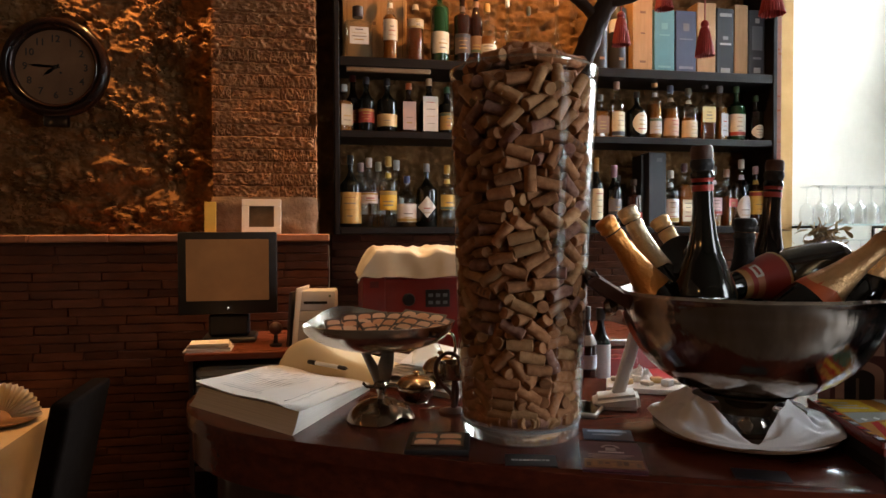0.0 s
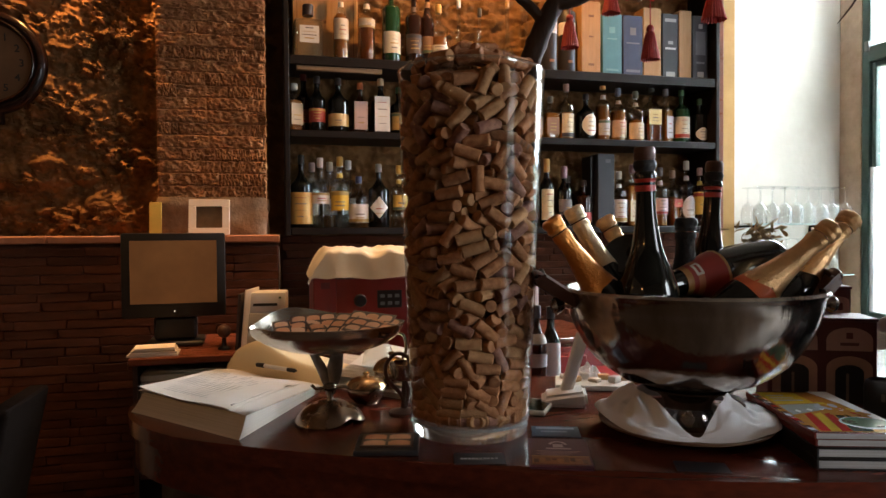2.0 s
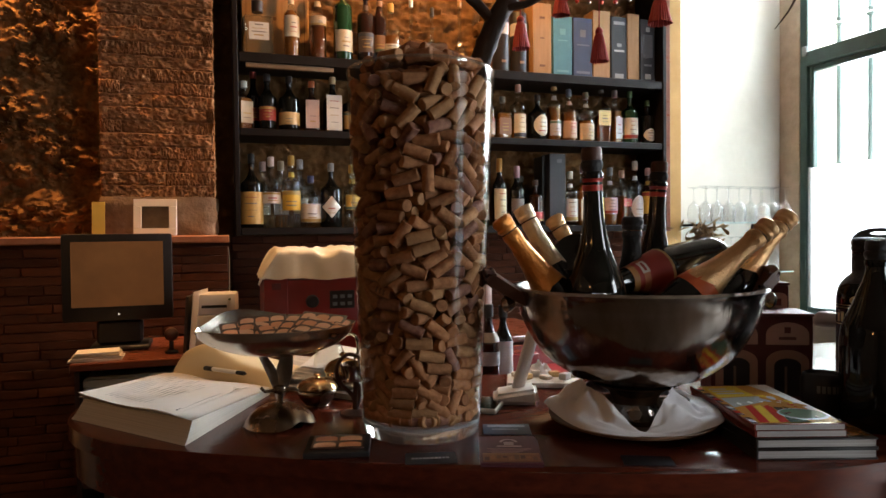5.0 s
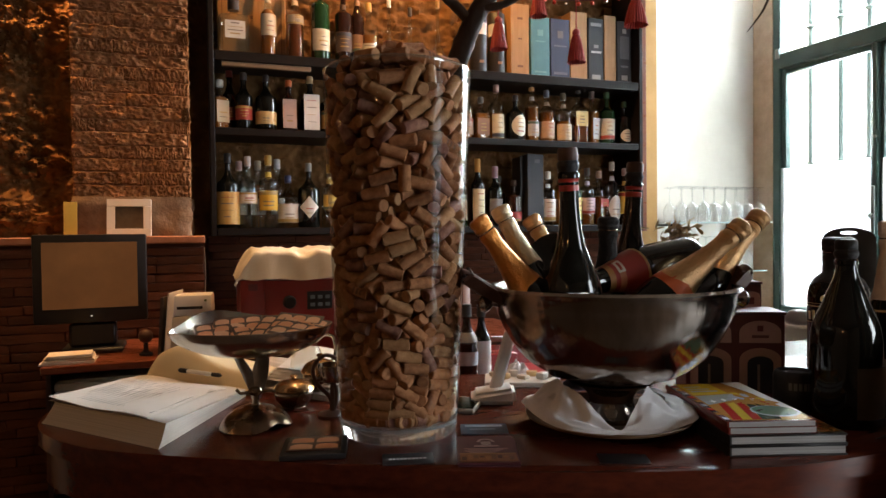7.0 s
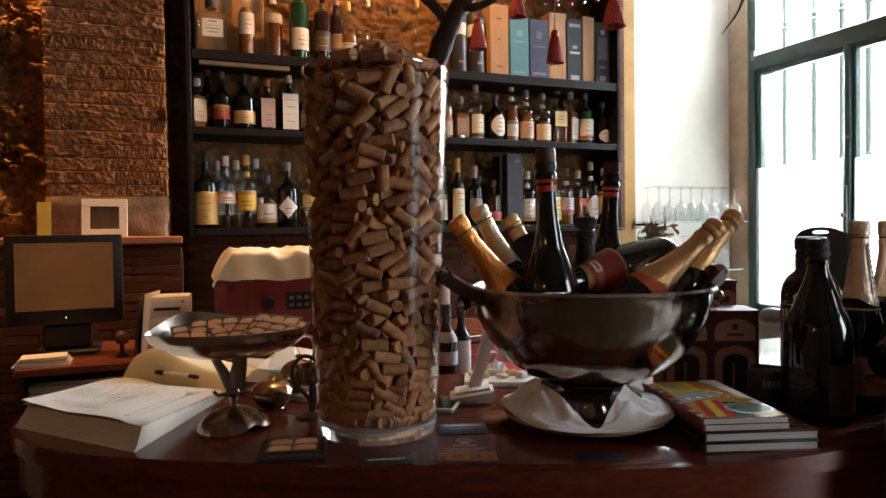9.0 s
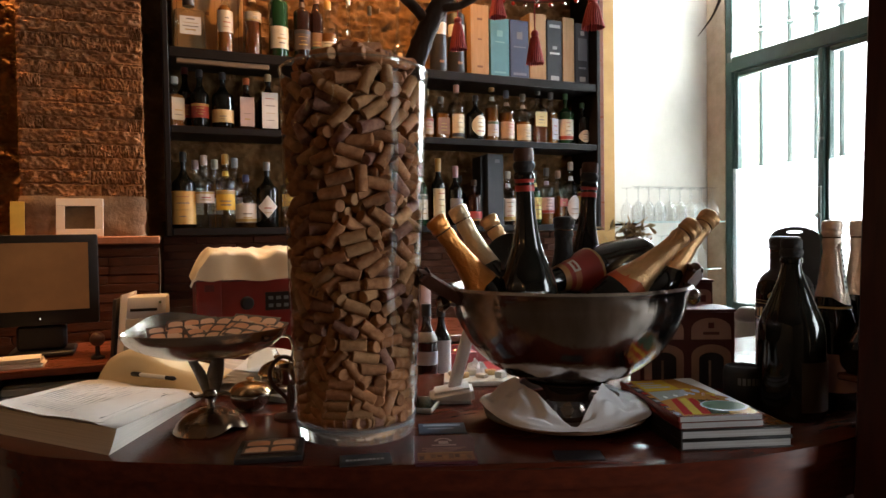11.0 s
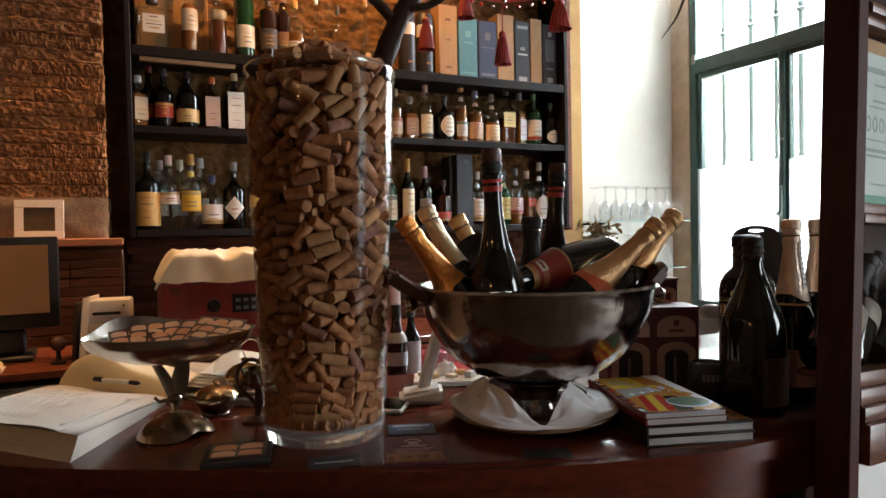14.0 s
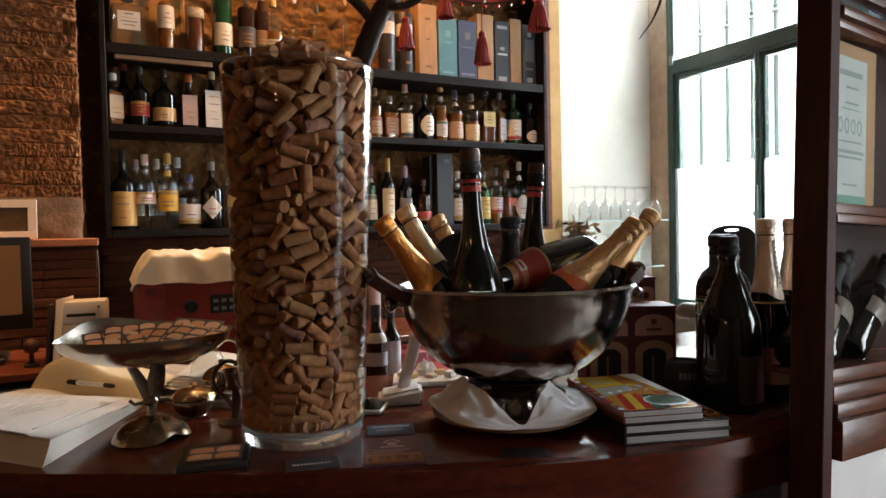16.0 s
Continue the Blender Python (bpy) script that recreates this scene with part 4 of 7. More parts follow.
# dried plant
plant = empty("dried_plant", NEAR @ pose(0.955, 1.822, 1.428) @ Matrix.Scale(1.05, 4), "small sprig of dried brown leaves lying on the bottles", "dried plant")
prn = random.Random(8)
DRY = mat("dried_leaf", (0.46, 0.32, 0.16), 0.8, col2=(0.26, 0.17, 0.08), scale=40, vary=0.3)
for i in range(120):
    a, l = prn.uniform(0, 6.28), prn.uniform(0.012, 0.026)
    x, y, z = prn.gauss(0.0, 0.020), prn.uniform(-0.02, 0.02), prn.uniform(-0.026, 0.034)
    w, curl = prn.uniform(0.0022, 0.0045), prn.uniform(-1.0, 1.0)
    lf = part("leaf", thick(sheet(6, 2, lambda u, v: (l * u, w * (v - 0.5) * 2 * math.sin(math.pi * min(1, 0.1 + u * 0.9)), 0.02 * curl * u * u)), 0.0006), DRY, plant)
    lf.matrix_local = pose(x, y, z, prn.uniform(0, 360), prn.uniform(-70, 40), math.degrees(a))
for i in range(5):
    part("twig", tube(smooth_line([(prn.uniform(-0.05, 0.05), prn.uniform(-0.02, 0.02), -0.025), (prn.uniform(-0.03, 0.03), 0, 0.01), (prn.uniform(-0.05, 0.05), 0, prn.uniform(0.03, 0.055))], 4), 0.0013, 6), DRY, plant)

# ---------------------------------------------------------------- open ledger with papers
ledger = empty("ledger_book", pose(-0.083, 1.847, CZ), "thick open book with loose printed sheets on the bar", "book")
ax, ay = Vector((-0.220, 0.256, 0)), Vector((0.159, 0.323, 0))


def page_block():
    bm = bmesh.new()
    n1, n2 = ax.normalized(), ay.normalized()
    rows = []
    for k in range(7):
        w = k / 6
        off = 0.026 * w ** 0.8
        lift = 0.036 * w
        a = n2 * off + Vector((0, 0, lift))
        c = [a, ax + n1 * -off * 0.6 + a, ax + ay + Vector((0, 0, lift * 0.35)), ay + Vector((0, 0, lift * 0.35))]
        rows.append([bm.verts.new(p) for p in c])
    for r0, r1 in zip(rows, rows[1:]):
        for i in range(4):
            bm.faces.new((r0[i], r0[(i + 1) % 4], r1[(i + 1) % 4], r1[i]))
    bm.faces.new(rows[0][::-1])
    bm.faces.new(rows[-1])
    bmesh.ops.recalc_face_normals(bm, faces=bm.faces[:])
    return bm


part("page_block", page_block(), M["page_edge"], ledger, smooth=30)


def on_page(s, t, z):
    n2 = ay.normalized()
    return ax * s + ay * t + n2 * 0.024 * (1 - t) + Vector((0, 0, z + 0.036 - 0.0235 * t))


def page_f(lift, s0, s1, t0, t1, curl):
    def f(u, v):
        s, t = s0 + u * (s1 - s0), t0 + v * (t1 - t0)
        z = lift + 0.0025 * math.sin(5 * u + 2 * v) * math.sin(3.1 * v) + curl * max(0, u - 0.8) ** 2 * 6 * (1 - v) + 0.002 * math.sin(9 * u)
        return on_page(s, t, z)
    return f


part("top_page", sheet(20, 20, page_f(0.0015, 0.0, 1.0, -0.01, 1.02, 0.0)), M["paper"], ledger)
loose = part("printed_sheet", thick(sheet(24, 24, page_f(0.006, 0.12, 0.985, -0.02, 0.90, 0.02)), 0.0006), M["paper"], m=pose(-0.083, 1.847, CZ))
tagged(loose, "loose printed paper sheet lying on the open book", "paper sheet")
irn = random.Random(3)
for i in range(18):
    s0 = 0.22 + 0.040 * i
    t0, t1 = 0.06 + irn.uniform(0, 0.03), irn.uniform(0.62, 0.84)
    part("print_line", sheet(1, 12, page_f(0.0072, s0, s0 + 0.009, t0, t1, 0.0)), M["ink"], loose)
for s0, s1, t0, t1 in ((0.155, 0.165, 0.05, 0.72), (0.135, 0.175, 0.60, 0.78)):
    part("print_bar", sheet(2, 10, page_f(0.0080, s0, s1, t0, t1, 0.0)), M["black_ink"], loose)


def arch_page(u, v):
    """The far half of the book, its leaves curling up."""
    hill = 0.022 + 0.054 * math.exp(-((u - 0.28) / 0.30) ** 2) + 0.010 * math.exp(-((u - 0.78) / 0.2) ** 2)
    rise = math.sin(0.5 * math.pi * min(1, v * 3.2)) ** 0.8
    edge = 1 - 0.35 * math.exp(-(u / 0.03) ** 2)
    return ay * 1.0 + ay.normalized() * (0.004 + v * 0.14) + ax * (1.0 - u * 1.10) + Vector((0.0, 0.0, 0.010 + hill * rise * edge))


part("curled_page", thick(sheet(30, 12, arch_page), 0.002), mat("yellowed_page", (0.80, 0.66, 0.42), 0.8, col2=(0.76, 0.58, 0.33), scale=4), ledger, "yellowed page curling up")
part("far_half", thick(sheet(14, 10, lambda u, v: ay * 1.0 + ay.normalized() * (0.05 + v * 0.22) + ax * (0.25 - u * 0.95) + Vector((0, 0, 0.012 + 0.022 * math.sin(2.5 * u + v) * v))), 0.012), M["page_edge"], ledger)
for i in range(5):
    part("far_sheet", thick(sheet(8, 6, lambda u, v: ay * 1.0 + ay.normalized() * (0.06 + 0.01 * i + v * 0.20) + ax * (-0.05 - u * 0.62 - 0.02 * i) + Vector((0, 0, 0.028 + 0.005 * i + 0.018 * math.sin(2.5 * u + v) * v))), 0.0006), M["paper"], ledger)
pen = empty("ballpoint_pen", Matrix.Translation(Vector((-0.083, 1.847, CZ)) + ay * 1.03 + ax * 0.66 + Vector((0, 0, 0.036))) @ (ax * -1).to_track_quat("Z", "Y").to_matrix().to_4x4(), "white and black ballpoint pen lying on the book", "pen")
part("pen_barrel", lathe([(0, 0.03), (0.0048, 0.03), (0.005, 0.10), (0.0045, 0.112), (0, 0.112)], 14), M["white_plastic"], pen)
part("pen_cap", lathe([(0, 0.0), (0.0035, 0.0), (0.0055, 0.004), (0.0056, 0.0299), (0, 0.0299)], 14), M["black_plastic"], pen, "black cap")
part("pen_tip", lathe([(0, 0.1125), (0.0048, 0.1125), (0.0050, 0.135), (0, 0.145)], 14), M["black_plastic"], pen, "black grip and tip")

# ---------------------------------------------------------------- silver compote with cards
comp = empty("silver_compote", pose(0.080, 1.930, CZ, 0, 0, -10), "leaf-shaped silver dish on a twisted stem", "footed dish")


def foot_f(u, v):
    a = 2 * math.pi * u
    wave = 0.010 * math.exp(-((u * 360 - 312) / 24.0) ** 2)
    r = 0.066 * v * (1 - 0.16 * math.exp(-((u * 360 - 318) / 16.0) ** 2))
    return (r * math.cos(a), r * math.sin(a) , 0.038 * (1 - v ** 2.2) ** 0.75 + 0.002 + wave * v ** 6)


part("foot", thick(sheet(64, 14, foot_f), -0.0015), M["bronze"], comp, smooth=60)


def dish_f(u, v):
    """A deep leaf-shaped bowl with a curled lip at one end."""
    a, deg = 2 * math.pi * u, 360 * u
    lip = bump_at(deg, 186, 15)
    e = 1 + 0.03 * math.cos(3 * a + 0.6) + 0.10 * lip
    z = 0.130 + 0.054 * (1 - (1 - min(1, v) ** 2.3) ** 0.6)
    z += v ** 5 * (0.024 * bump_at(deg, 128, 38) + 0.004 * bump_at(deg, 10, 50) - 0.006 * lip + 0.006 * bump_at(deg, 70, 14))
    return (0.138 * v * e * math.cos(a), 0.100 * v * e * math.sin(a), z)


part("dish", thick(sheet(120, 22, dish_f), -0.0018), M["dish_silver"], comp, smooth=60)
for x1, x2, w in ((-0.018, -0.036, 0.010), (0.014, 0.016, 0.014)):
    part("stem_leaf", thick(sheet(6, 14, lambda u, v: (x1 * v + (x2 - x1) * v * v + w * (u - 0.5) * 2 * (0.45 + 0.9 * math.sin(math.pi * min(1, 0.12 + 0.75 * v))) * 0.8, -0.004 + 0.004 * (2 * u - 1) ** 2 + 0.006 * math.sin(3 * v), 0.050 + 0.086 * v)), 0.003), M["dull_pewter"], comp, smooth=60)
part("stem", lathe([(0, 0.034), (0.010, 0.036), (0.006, 0.044), (0.007, 0.058), (0, 0.060)], 16), M["pewter"], comp)
part("stem_knot", lathe([(0, 0.056), (0.010, 0.058), (0.015, 0.064), (0.010, 0.071), (0, 0.073)], 16), M["pewter"], comp)
part("stem_hook", tube([(0.0, 0.0, 0.064), (0.028, -0.006, 0.066), (0.036, -0.006, 0.062)], 0.003, 8), M["pewter"], comp)
part("stem_hook", tube([(0.0, 0.0, 0.064), (-0.026, -0.006, 0.062), (-0.034, -0.006, 0.070)], 0.003, 8), M["pewter"], comp)
PEACH, CHOC = paint((0.76, 0.34, 0.17), 0.35), paint((0.055, 0.020, 0.012), 0.3)
PALE = paint((0.80, 0.46, 0.28), 0.35)


def arch_card(m, w, d, cols, rows, label):
    """A small dark card with rows of arched, peach-coloured panels."""
    th = empty("arch_card", m, label, "card", "arch-patterned cards")
    part("card_base", box(-w / 2, w / 2, -d / 2, d / 2, 0, 0.0022, 0.0008), CHOC, th)
    cw, ch = w * 0.94 / cols, d * 0.92 / rows
    for j in range(rows):
        for i in range(cols):
            x, y = -w * 0.47 + cw * (i + 0.5), -d * 0.46 + ch * j
            g = bmesh.new()
            pts = [(x - cw * 0.44, y + ch * 0.08), (x + cw * 0.44, y + ch * 0.08), (x + cw * 0.44, y + ch * 0.62), (x + cw * 0.30, y + ch * 0.80), (x, y + ch * 0.88), (x - cw * 0.30, y + ch * 0.80), (x - cw * 0.44, y + ch * 0.62)]
            g.faces.new([g.verts.new((px, py, 0.0027)) for px, py in pts])
            part("arch_panel", g, PEACH if (i + j) % 2 else PALE, th)
    return th


for x, y, z, rx, ry, rz in ((0.022, 1.948, 1.274, 17, -4, 4), (0.052, 1.958, 1.280, 19, -3, -4), (0.085, 1.950, 1.279, 15, -4, 10), (0.125, 1.925, 1.280, 20, 3, -26), (0.150, 1.912, 1.283, 22, 5, -30), (0.160, 1.900, 1.282, 15, 8, -34)):
    arch_card(pose(x, y, z, rx, ry, rz), 0.090, 0.088, 3, 3, "dark card with peach arched panels lying in the silver dish")
arch_card(pose(0.159, 1.742, CZ + 0.0105, 0, 0, -14), 0.086, 0.070, 2, 2, "dark coaster card with four peach panels on the bar")
hold = part("card_tray", box(-0.052, 0.052, -0.048, 0.048, 0, 0.010, 0.003, 2), M["black_plastic"], m=pose(0.159, 1.742, CZ, 0, 0, -14))
tagged(hold, "small black tray under a patterned card", "card tray")

# silver pots behind the dish
def silver_pot(m, r, h, label):
    th = empty("silver_pot", m, label, "silver pot")
    part("pot_body", lathe(soft_profile([(0, 0), (r * 0.6, 0), (r * 0.62, h * 0.06), (r * 0.9, h * 0.25), (r, h * 0.48), (r * 0.92, h * 0.60)], 4), 36), M["pewter"], th)
    part("pot_lid", lathe(soft_profile([(r * 1.04, h * 0.60), (r * 1.05, h * 0.64), (r * 0.80, h * 0.82), (r * 0.35, h * 0.93), (0, h * 0.95)], 4), 36), M["brass"], th)
    part("lid_knob", lathe([(0, h * 0.94), (0.005, h * 0.94), (0.004, h * 0.98), (0.009, h * 1.03), (0.006, h * 1.08), (0, h * 1.09)], 14), M["brass"], th)
    return th


silver_pot(pose(0.165, 2.045, CZ), 0.040, 0.060, "small lidded silver pot with a gilt lid")
silver_pot(pose(0.232, 2.120, CZ), 0.040, 0.085, "taller lidded silver pot with a gilt lid behind the dish")
scroll = empty("scroll_stand", pose(0.226, 1.945, CZ), "dark curled metal stand with a small cup", "metal stand")
part("scroll", tube(smooth_line([(0.0, 0.0, 0.0), (-0.005, 0, 0.035), (-0.03, 0, 0.065), (-0.036, 0, 0.095), (-0.016, 0, 0.118), (0.008, 0, 0.110), (0.010, 0, 0.088), (-0.005, 0, 0.082)], 6), 0.0042, 8), M["brown_cap"], scroll)
part("scroll", tube(smooth_line([(0.0, 0.0, 0.0), (0.008, 0, 0.04), (0.0, 0, 0.066), (-0.022, 0, 0.072), (-0.03, 0, 0.07)], 6), 0.0042, 8), M["brown_cap"], scroll)
part("cup", lathe(soft_profile([(0, 0.064), (0.018, 0.066), (0.026, 0.082), (0.030, 0.100)], 4) + [(0.028, 0.100), (0.02, 0.075), (0, 0.070)], 28), M["pewter"], scroll)
part("stand_foot", lathe([(0, 0), (0.030, 0), (0.030, 0.004), (0.006, 0.010), (0.004, 0.064), (0, 0.064)], 28), M["brown_cap"], scroll)

# tongs and a glass jug further back
jug = empty("glass_jug", pose(0.215, 2.20, CZ), "small faceted glass jug with a metal lid", "jug")
part("jug_body", lathe(soft_profile([(0, 0.002), (0.034, 0.0), (0.040, 0.02), (0.036, 0.07), (0.026, 0.10), (0.030, 0.125)], 4), 12), M["bottle_clear"], jug, smooth=20)
part("jug_lid", lathe(soft_profile([(0.031, 0.125), (0.030, 0.135), (0.012, 0.150), (0.006, 0.165), (0, 0.168)], 3), 24), M["silver"], jug)
part("jug_handle", tube(smooth_line([(0.028, 0, 0.12), (0.060, 0, 0.115), (0.064, 0, 0.07), (0.036, 0, 0.04)], 5), 0.004, 8), M["silver"], jug)

# ---------------------------------------------------------------- cards, reader, phone
card = part("business_card", box(-0.040, 0.040, -0.026, 0.026, 0, 0.0012), paint((0.016, 0.016, 0.018), 0.3), m=pose(0.288, 1.645, CZ, 0, 0, -14))
tagged(card, "black business card with a pale printed line", "card")
for i in range(10):
    part("letter_bar", box(-0.030 + 0.006 * i, -0.030 + 0.006 * i + (0.004 if i % 3 else 0.0048), -0.004, 0.002, 0.0013, 0.0016), paint((0.55, 0.55, 0.55), 0.4), card)
fly = empty("flyer_stack", pose(0.417, 1.633, CZ, 0, 0, -20), "stack of dark purple flyers with a pale emblem", "flyers")
for i in range(4):
    part("flyer", box(-0.047, 0.047, -0.070, 0.062, 0.0016 * i, 0.0016 * i + 0.0013), paint((0.11, 0.030, 0.042), 0.3), fly).matrix_local = pose(irn.uniform(-0.003, 0.003), irn.uniform(-0.003, 0.003), 0, 0, 0, irn.uniform(-3, 3))
part("flyer_photo", box(-0.044, 0.044, -0.066, -0.030, 0.0068, 0.0072), paint((0.30, 0.12, 0.045), 0.3), fly, "warm photograph strip")
part("flyer_line", box(-0.044, 0.044, -0.034, -0.030, 0.0073, 0.0076), paint((0.45, 0.25, 0.10), 0.3), fly)
part("emblem", sheet(12, 2, lambda u, v: ((0.010 + 0.005 * v) * math.cos(math.pi * u), 0.026 + (0.012 + 0.005 * v) * math.sin(math.pi * u), 0.0074)), paint((0.62, 0.52, 0.50), 0.4), fly, "pale arch emblem")
part("emblem", box(-0.008, 0.008, 0.014, 0.028, 0.0068, 0.0074), paint((0.62, 0.52, 0.50), 0.4), fly)
part("letter_bar", box(-0.020, 0.020, 0.004, 0.009, 0.0068, 0.0074), paint((0.55, 0.40, 0.38), 0.4), fly)
for i in range(4):
    part("letter_bar", box(-0.036 + 0.006 * (i % 2), 0.034 - 0.007 * i, -0.008 - 0.006 * i, -0.0055 - 0.006 * i, 0.0068, 0.0073), paint((0.40, 0.24, 0.22), 0.4), fly)
for i in range(9):
    part("photo_patch", box(-0.041 + 0.0092 * i, -0.034 + 0.0092 * i, -0.062 + 0.004 * (i * 5 % 4), -0.046 + 0.003 * (i * 3 % 4), 0.0073, 0.0076), paint(((0.10, 0.03, 0.02), (0.42, 0.20, 0.08), (0.20, 0.10, 0.06))[i % 3], 0.35), fly)
fly2 = empty("blue_flyer", pose(0.461, 1.745, CZ, 0, 0, -20), "blue and dark flyer lying on the bar", "flyers")
part("flyer", box(-0.042, 0.042, -0.030, 0.030, 0, 0.0015), paint((0.03, 0.055, 0.09), 0.35), fly2)
part("letter_bar", box(-0.034, 0.034, 0.012, 0.022, 0.0016, 0.0019), paint((0.35, 0.42, 0.50), 0.4), fly2)
part("letter_bar", box(-0.026, 0.020, -0.006, 0.000, 0.0016, 0.0019), paint((0.30, 0.32, 0.36), 0.4), fly2)
dcard = part("dark_card", box(-0.038, 0.038, -0.022, 0.022, 0, 0.0012), paint((0.014, 0.014, 0.018), 0.35), m=pose(0.598, 1.520, CZ, 0, 0, -24))
tagged(dcard, "dark card lying near the bar's edge", "card")

reader = empty("phone_base", pose(0.560, 1.925, CZ, 0, 0, -22), "white cordless telephone leaning in its charging base", "telephone")


def base_block():
    bm = box(-0.048, 0.048, -0.040, 0.045, 0, 0.034)
    for v in bm.verts:
        if v.co.z > 0.02 and v.co.x < 0:
            v.co.z = 0.020
        if v.co.z > 0.01:
            v.co.x *= 0.92
            v.co.y *= 0.9
    bmesh.ops.bevel(bm, geom=bm.edges[:], offset=0.008, segments=3, affect="EDGES")
    return bm


part("charging_base", base_block(), M["white_plastic"], reader)
hs = part("handset", box(-0.013, 0.013, -0.012, 0.013, 0.0, 0.145, 0.008, 3), M["white_plastic"], reader)
hs.matrix_local = pose(0.004, 0.010, 0.020, -10, 17, 0)
ph = empty("mobile_phone", pose(0.488, 1.900, CZ, 0, 0, -35), "dark mobile phone lying on the bar", "phone")
part("phone_body", box(-0.028, 0.028, -0.052, 0.052, 0, 0.009, 0.004, 3), M["cream_plastic"], ph)
part("phone_screen", box(-0.024, 0.024, -0.044, 0.044, 0.0092, 0.0098), M["dark_glass"], ph)

# ---------------------------------------------------------------- books and bottles beside the post
BK = pose(0.755, 1.464, CZ, 0, 0, -18.2)


def book(m, w, d, h, cover, label, board=0.0028):
    th = empty("stacked_book", m, label, "book", "stacked books")
    part("page_block", box(0.003, w - 0.003, 0.002, d - 0.003, board, h - board), GREY_PAGES, th)
    part("cover", box(0, w, 0, d, 0, board, board * 0.3), cover, th)
    part("cover", box(0, w, 0, d, h - board, h, board * 0.3), cover, th)
    part("spine", box(-0.002, 0.0025, 0, d, 0.0, h, 0.001), cover, th)
    return th


BLK = paint((0.018, 0.016, 0.016), 0.35)
GREY_PAGES = mat("grey_page_edges", (0.40, 0.38, 0.36), 0.85, col2=(0.28, 0.265, 0.25), scale=3, stretch=(0.5, 0.5, 320), detail=2)
book(BK, 0.186, 0.275, 0.0170, BLK, "black hardback book at the foot of the stack")
book(BK @ pose(0, 0, 0.0172), 0.186, 0.275, 0.0165, BLK, "black hardback book in the middle of the stack")
RED = paint((0.17, 0.030, 0.022), 0.18, spec=0.35)
book(BK @ pose(0.000, 0.004, 0.0342), 0.142, 0.262, 0.0108, RED, "glossy illustrated booklet with a red and yellow cover", 0.0007)
mag2 = book(BK @ pose(-0.003, 0.002, 0.0454), 0.142, 0.262, 0.0098, RED, "glossy illustrated booklet with a red and yellow cover", 0.0007)


def flat(name, pts, z, material, parent, label=""):
    bm = bmesh.new()
    bm.faces.new([bm.verts.new((x, y, z)) for x, y in pts])
    return part(name, bm, material, parent, label)


def blob(cx, cy, rx, ry, n=18, k=0.0):
    return [(cx + rx * math.cos(6.2832 * i / n) * (1 + k * math.sin(3 * 6.2832 * i / n)), cy + ry * math.sin(6.2832 * i / n)) for i in range(n)]


zc = 0.0101
INKS = {key: paint(col, 0.13, spec=0.18) for key, col in (("yellow", (0.50, 0.33, 0.03)), ("red", (0.34, 0.025, 0.015)), ("green", (0.025, 0.085, 0.045)), ("grey", (0.27, 0.28, 0.24)), ("white", (0.66, 0.65, 0.62)), ("ochre", (0.36, 0.16, 0.03)), ("sage", (0.09, 0.14, 0.085)))}
flat("cover_spread", [(0.010, 0.006), (0.138, 0.006), (0.138, 0.256), (0.010, 0.256)], zc, INKS["ochre"], mag2, "warm printed ground")
flat("cover_title", [(0.014, 0.165), (0.082, 0.175), (0.078, 0.250), (0.014, 0.250)], zc + 0.0003, INKS["yellow"], mag2, "bright yellow title panel")
for i in range(3):
    flat("letter_bar", [(0.020, 0.188 + 0.017 * i), (0.070 - 0.009 * i, 0.190 + 0.017 * i), (0.070 - 0.009 * i, 0.198 + 0.017 * i), (0.020, 0.196 + 0.017 * i)], zc + 0.0006, BLK, mag2)
flat("cover_grey", [(0.012, 0.098), (0.070, 0.128), (0.086, 0.172), (0.014, 0.160)], zc + 0.0004, INKS["grey"], mag2, "grey drawing")
for i in range(6):
    x = 0.018 + 0.011 * i
    flat("cover_wave", [(x, 0.108 + 0.004 * i), (x + 0.006, 0.116 + 0.004 * i), (x + 0.002, 0.126 + 0.004 * i), (x - 0.004, 0.118 + 0.004 * i)], zc + 0.0006, INKS["white"] if i % 2 else BLK, mag2, "wavy mark")
for i, ink in enumerate(("red", "yellow", "red", "green", "green")):
    x = 0.012 + 0.0155 * i
    flat("cover_stripe", [(x, 0.008), (x + 0.0155, 0.008), (x + 0.034, 0.112), (x + 0.020, 0.104)], zc + 0.0007, INKS[ink], mag2, "coloured stripe")
flat("cover_outline", blob(0.102, 0.052, 0.039, 0.034), zc + 0.0010, BLK, mag2, "black outline")
flat("cover_green", blob(0.102, 0.054, 0.035, 0.029), zc + 0.0013, INKS["sage"], mag2, "green oval drawing")
art = random.Random(14)
for i in range(22):
    ink = INKS[art.choice(("red", "yellow", "ochre", "red", "white"))] if i % 3 else BLK
    flat("cover_piece", blob(0.098 + art.uniform(-0.026, 0.026), 0.130 + art.uniform(-0.034, 0.040), art.uniform(0.004, 0.011), art.uniform(0.005, 0.014), 9, art.uniform(-0.4, 0.4)), zc + 0.0012 + 0.00003 * i, ink, mag2, "small piece of the cover drawing")
# white ink stands in for the window's sheen on the cover
flat("cover_white", [(0.128, 0.045), (0.141, 0.040), (0.141, 0.258), (0.104, 0.258), (0.122, 0.170)], zc + 0.0009, INKS["white"], mag2, "gloss along the cover's right side, painted as a white strip")
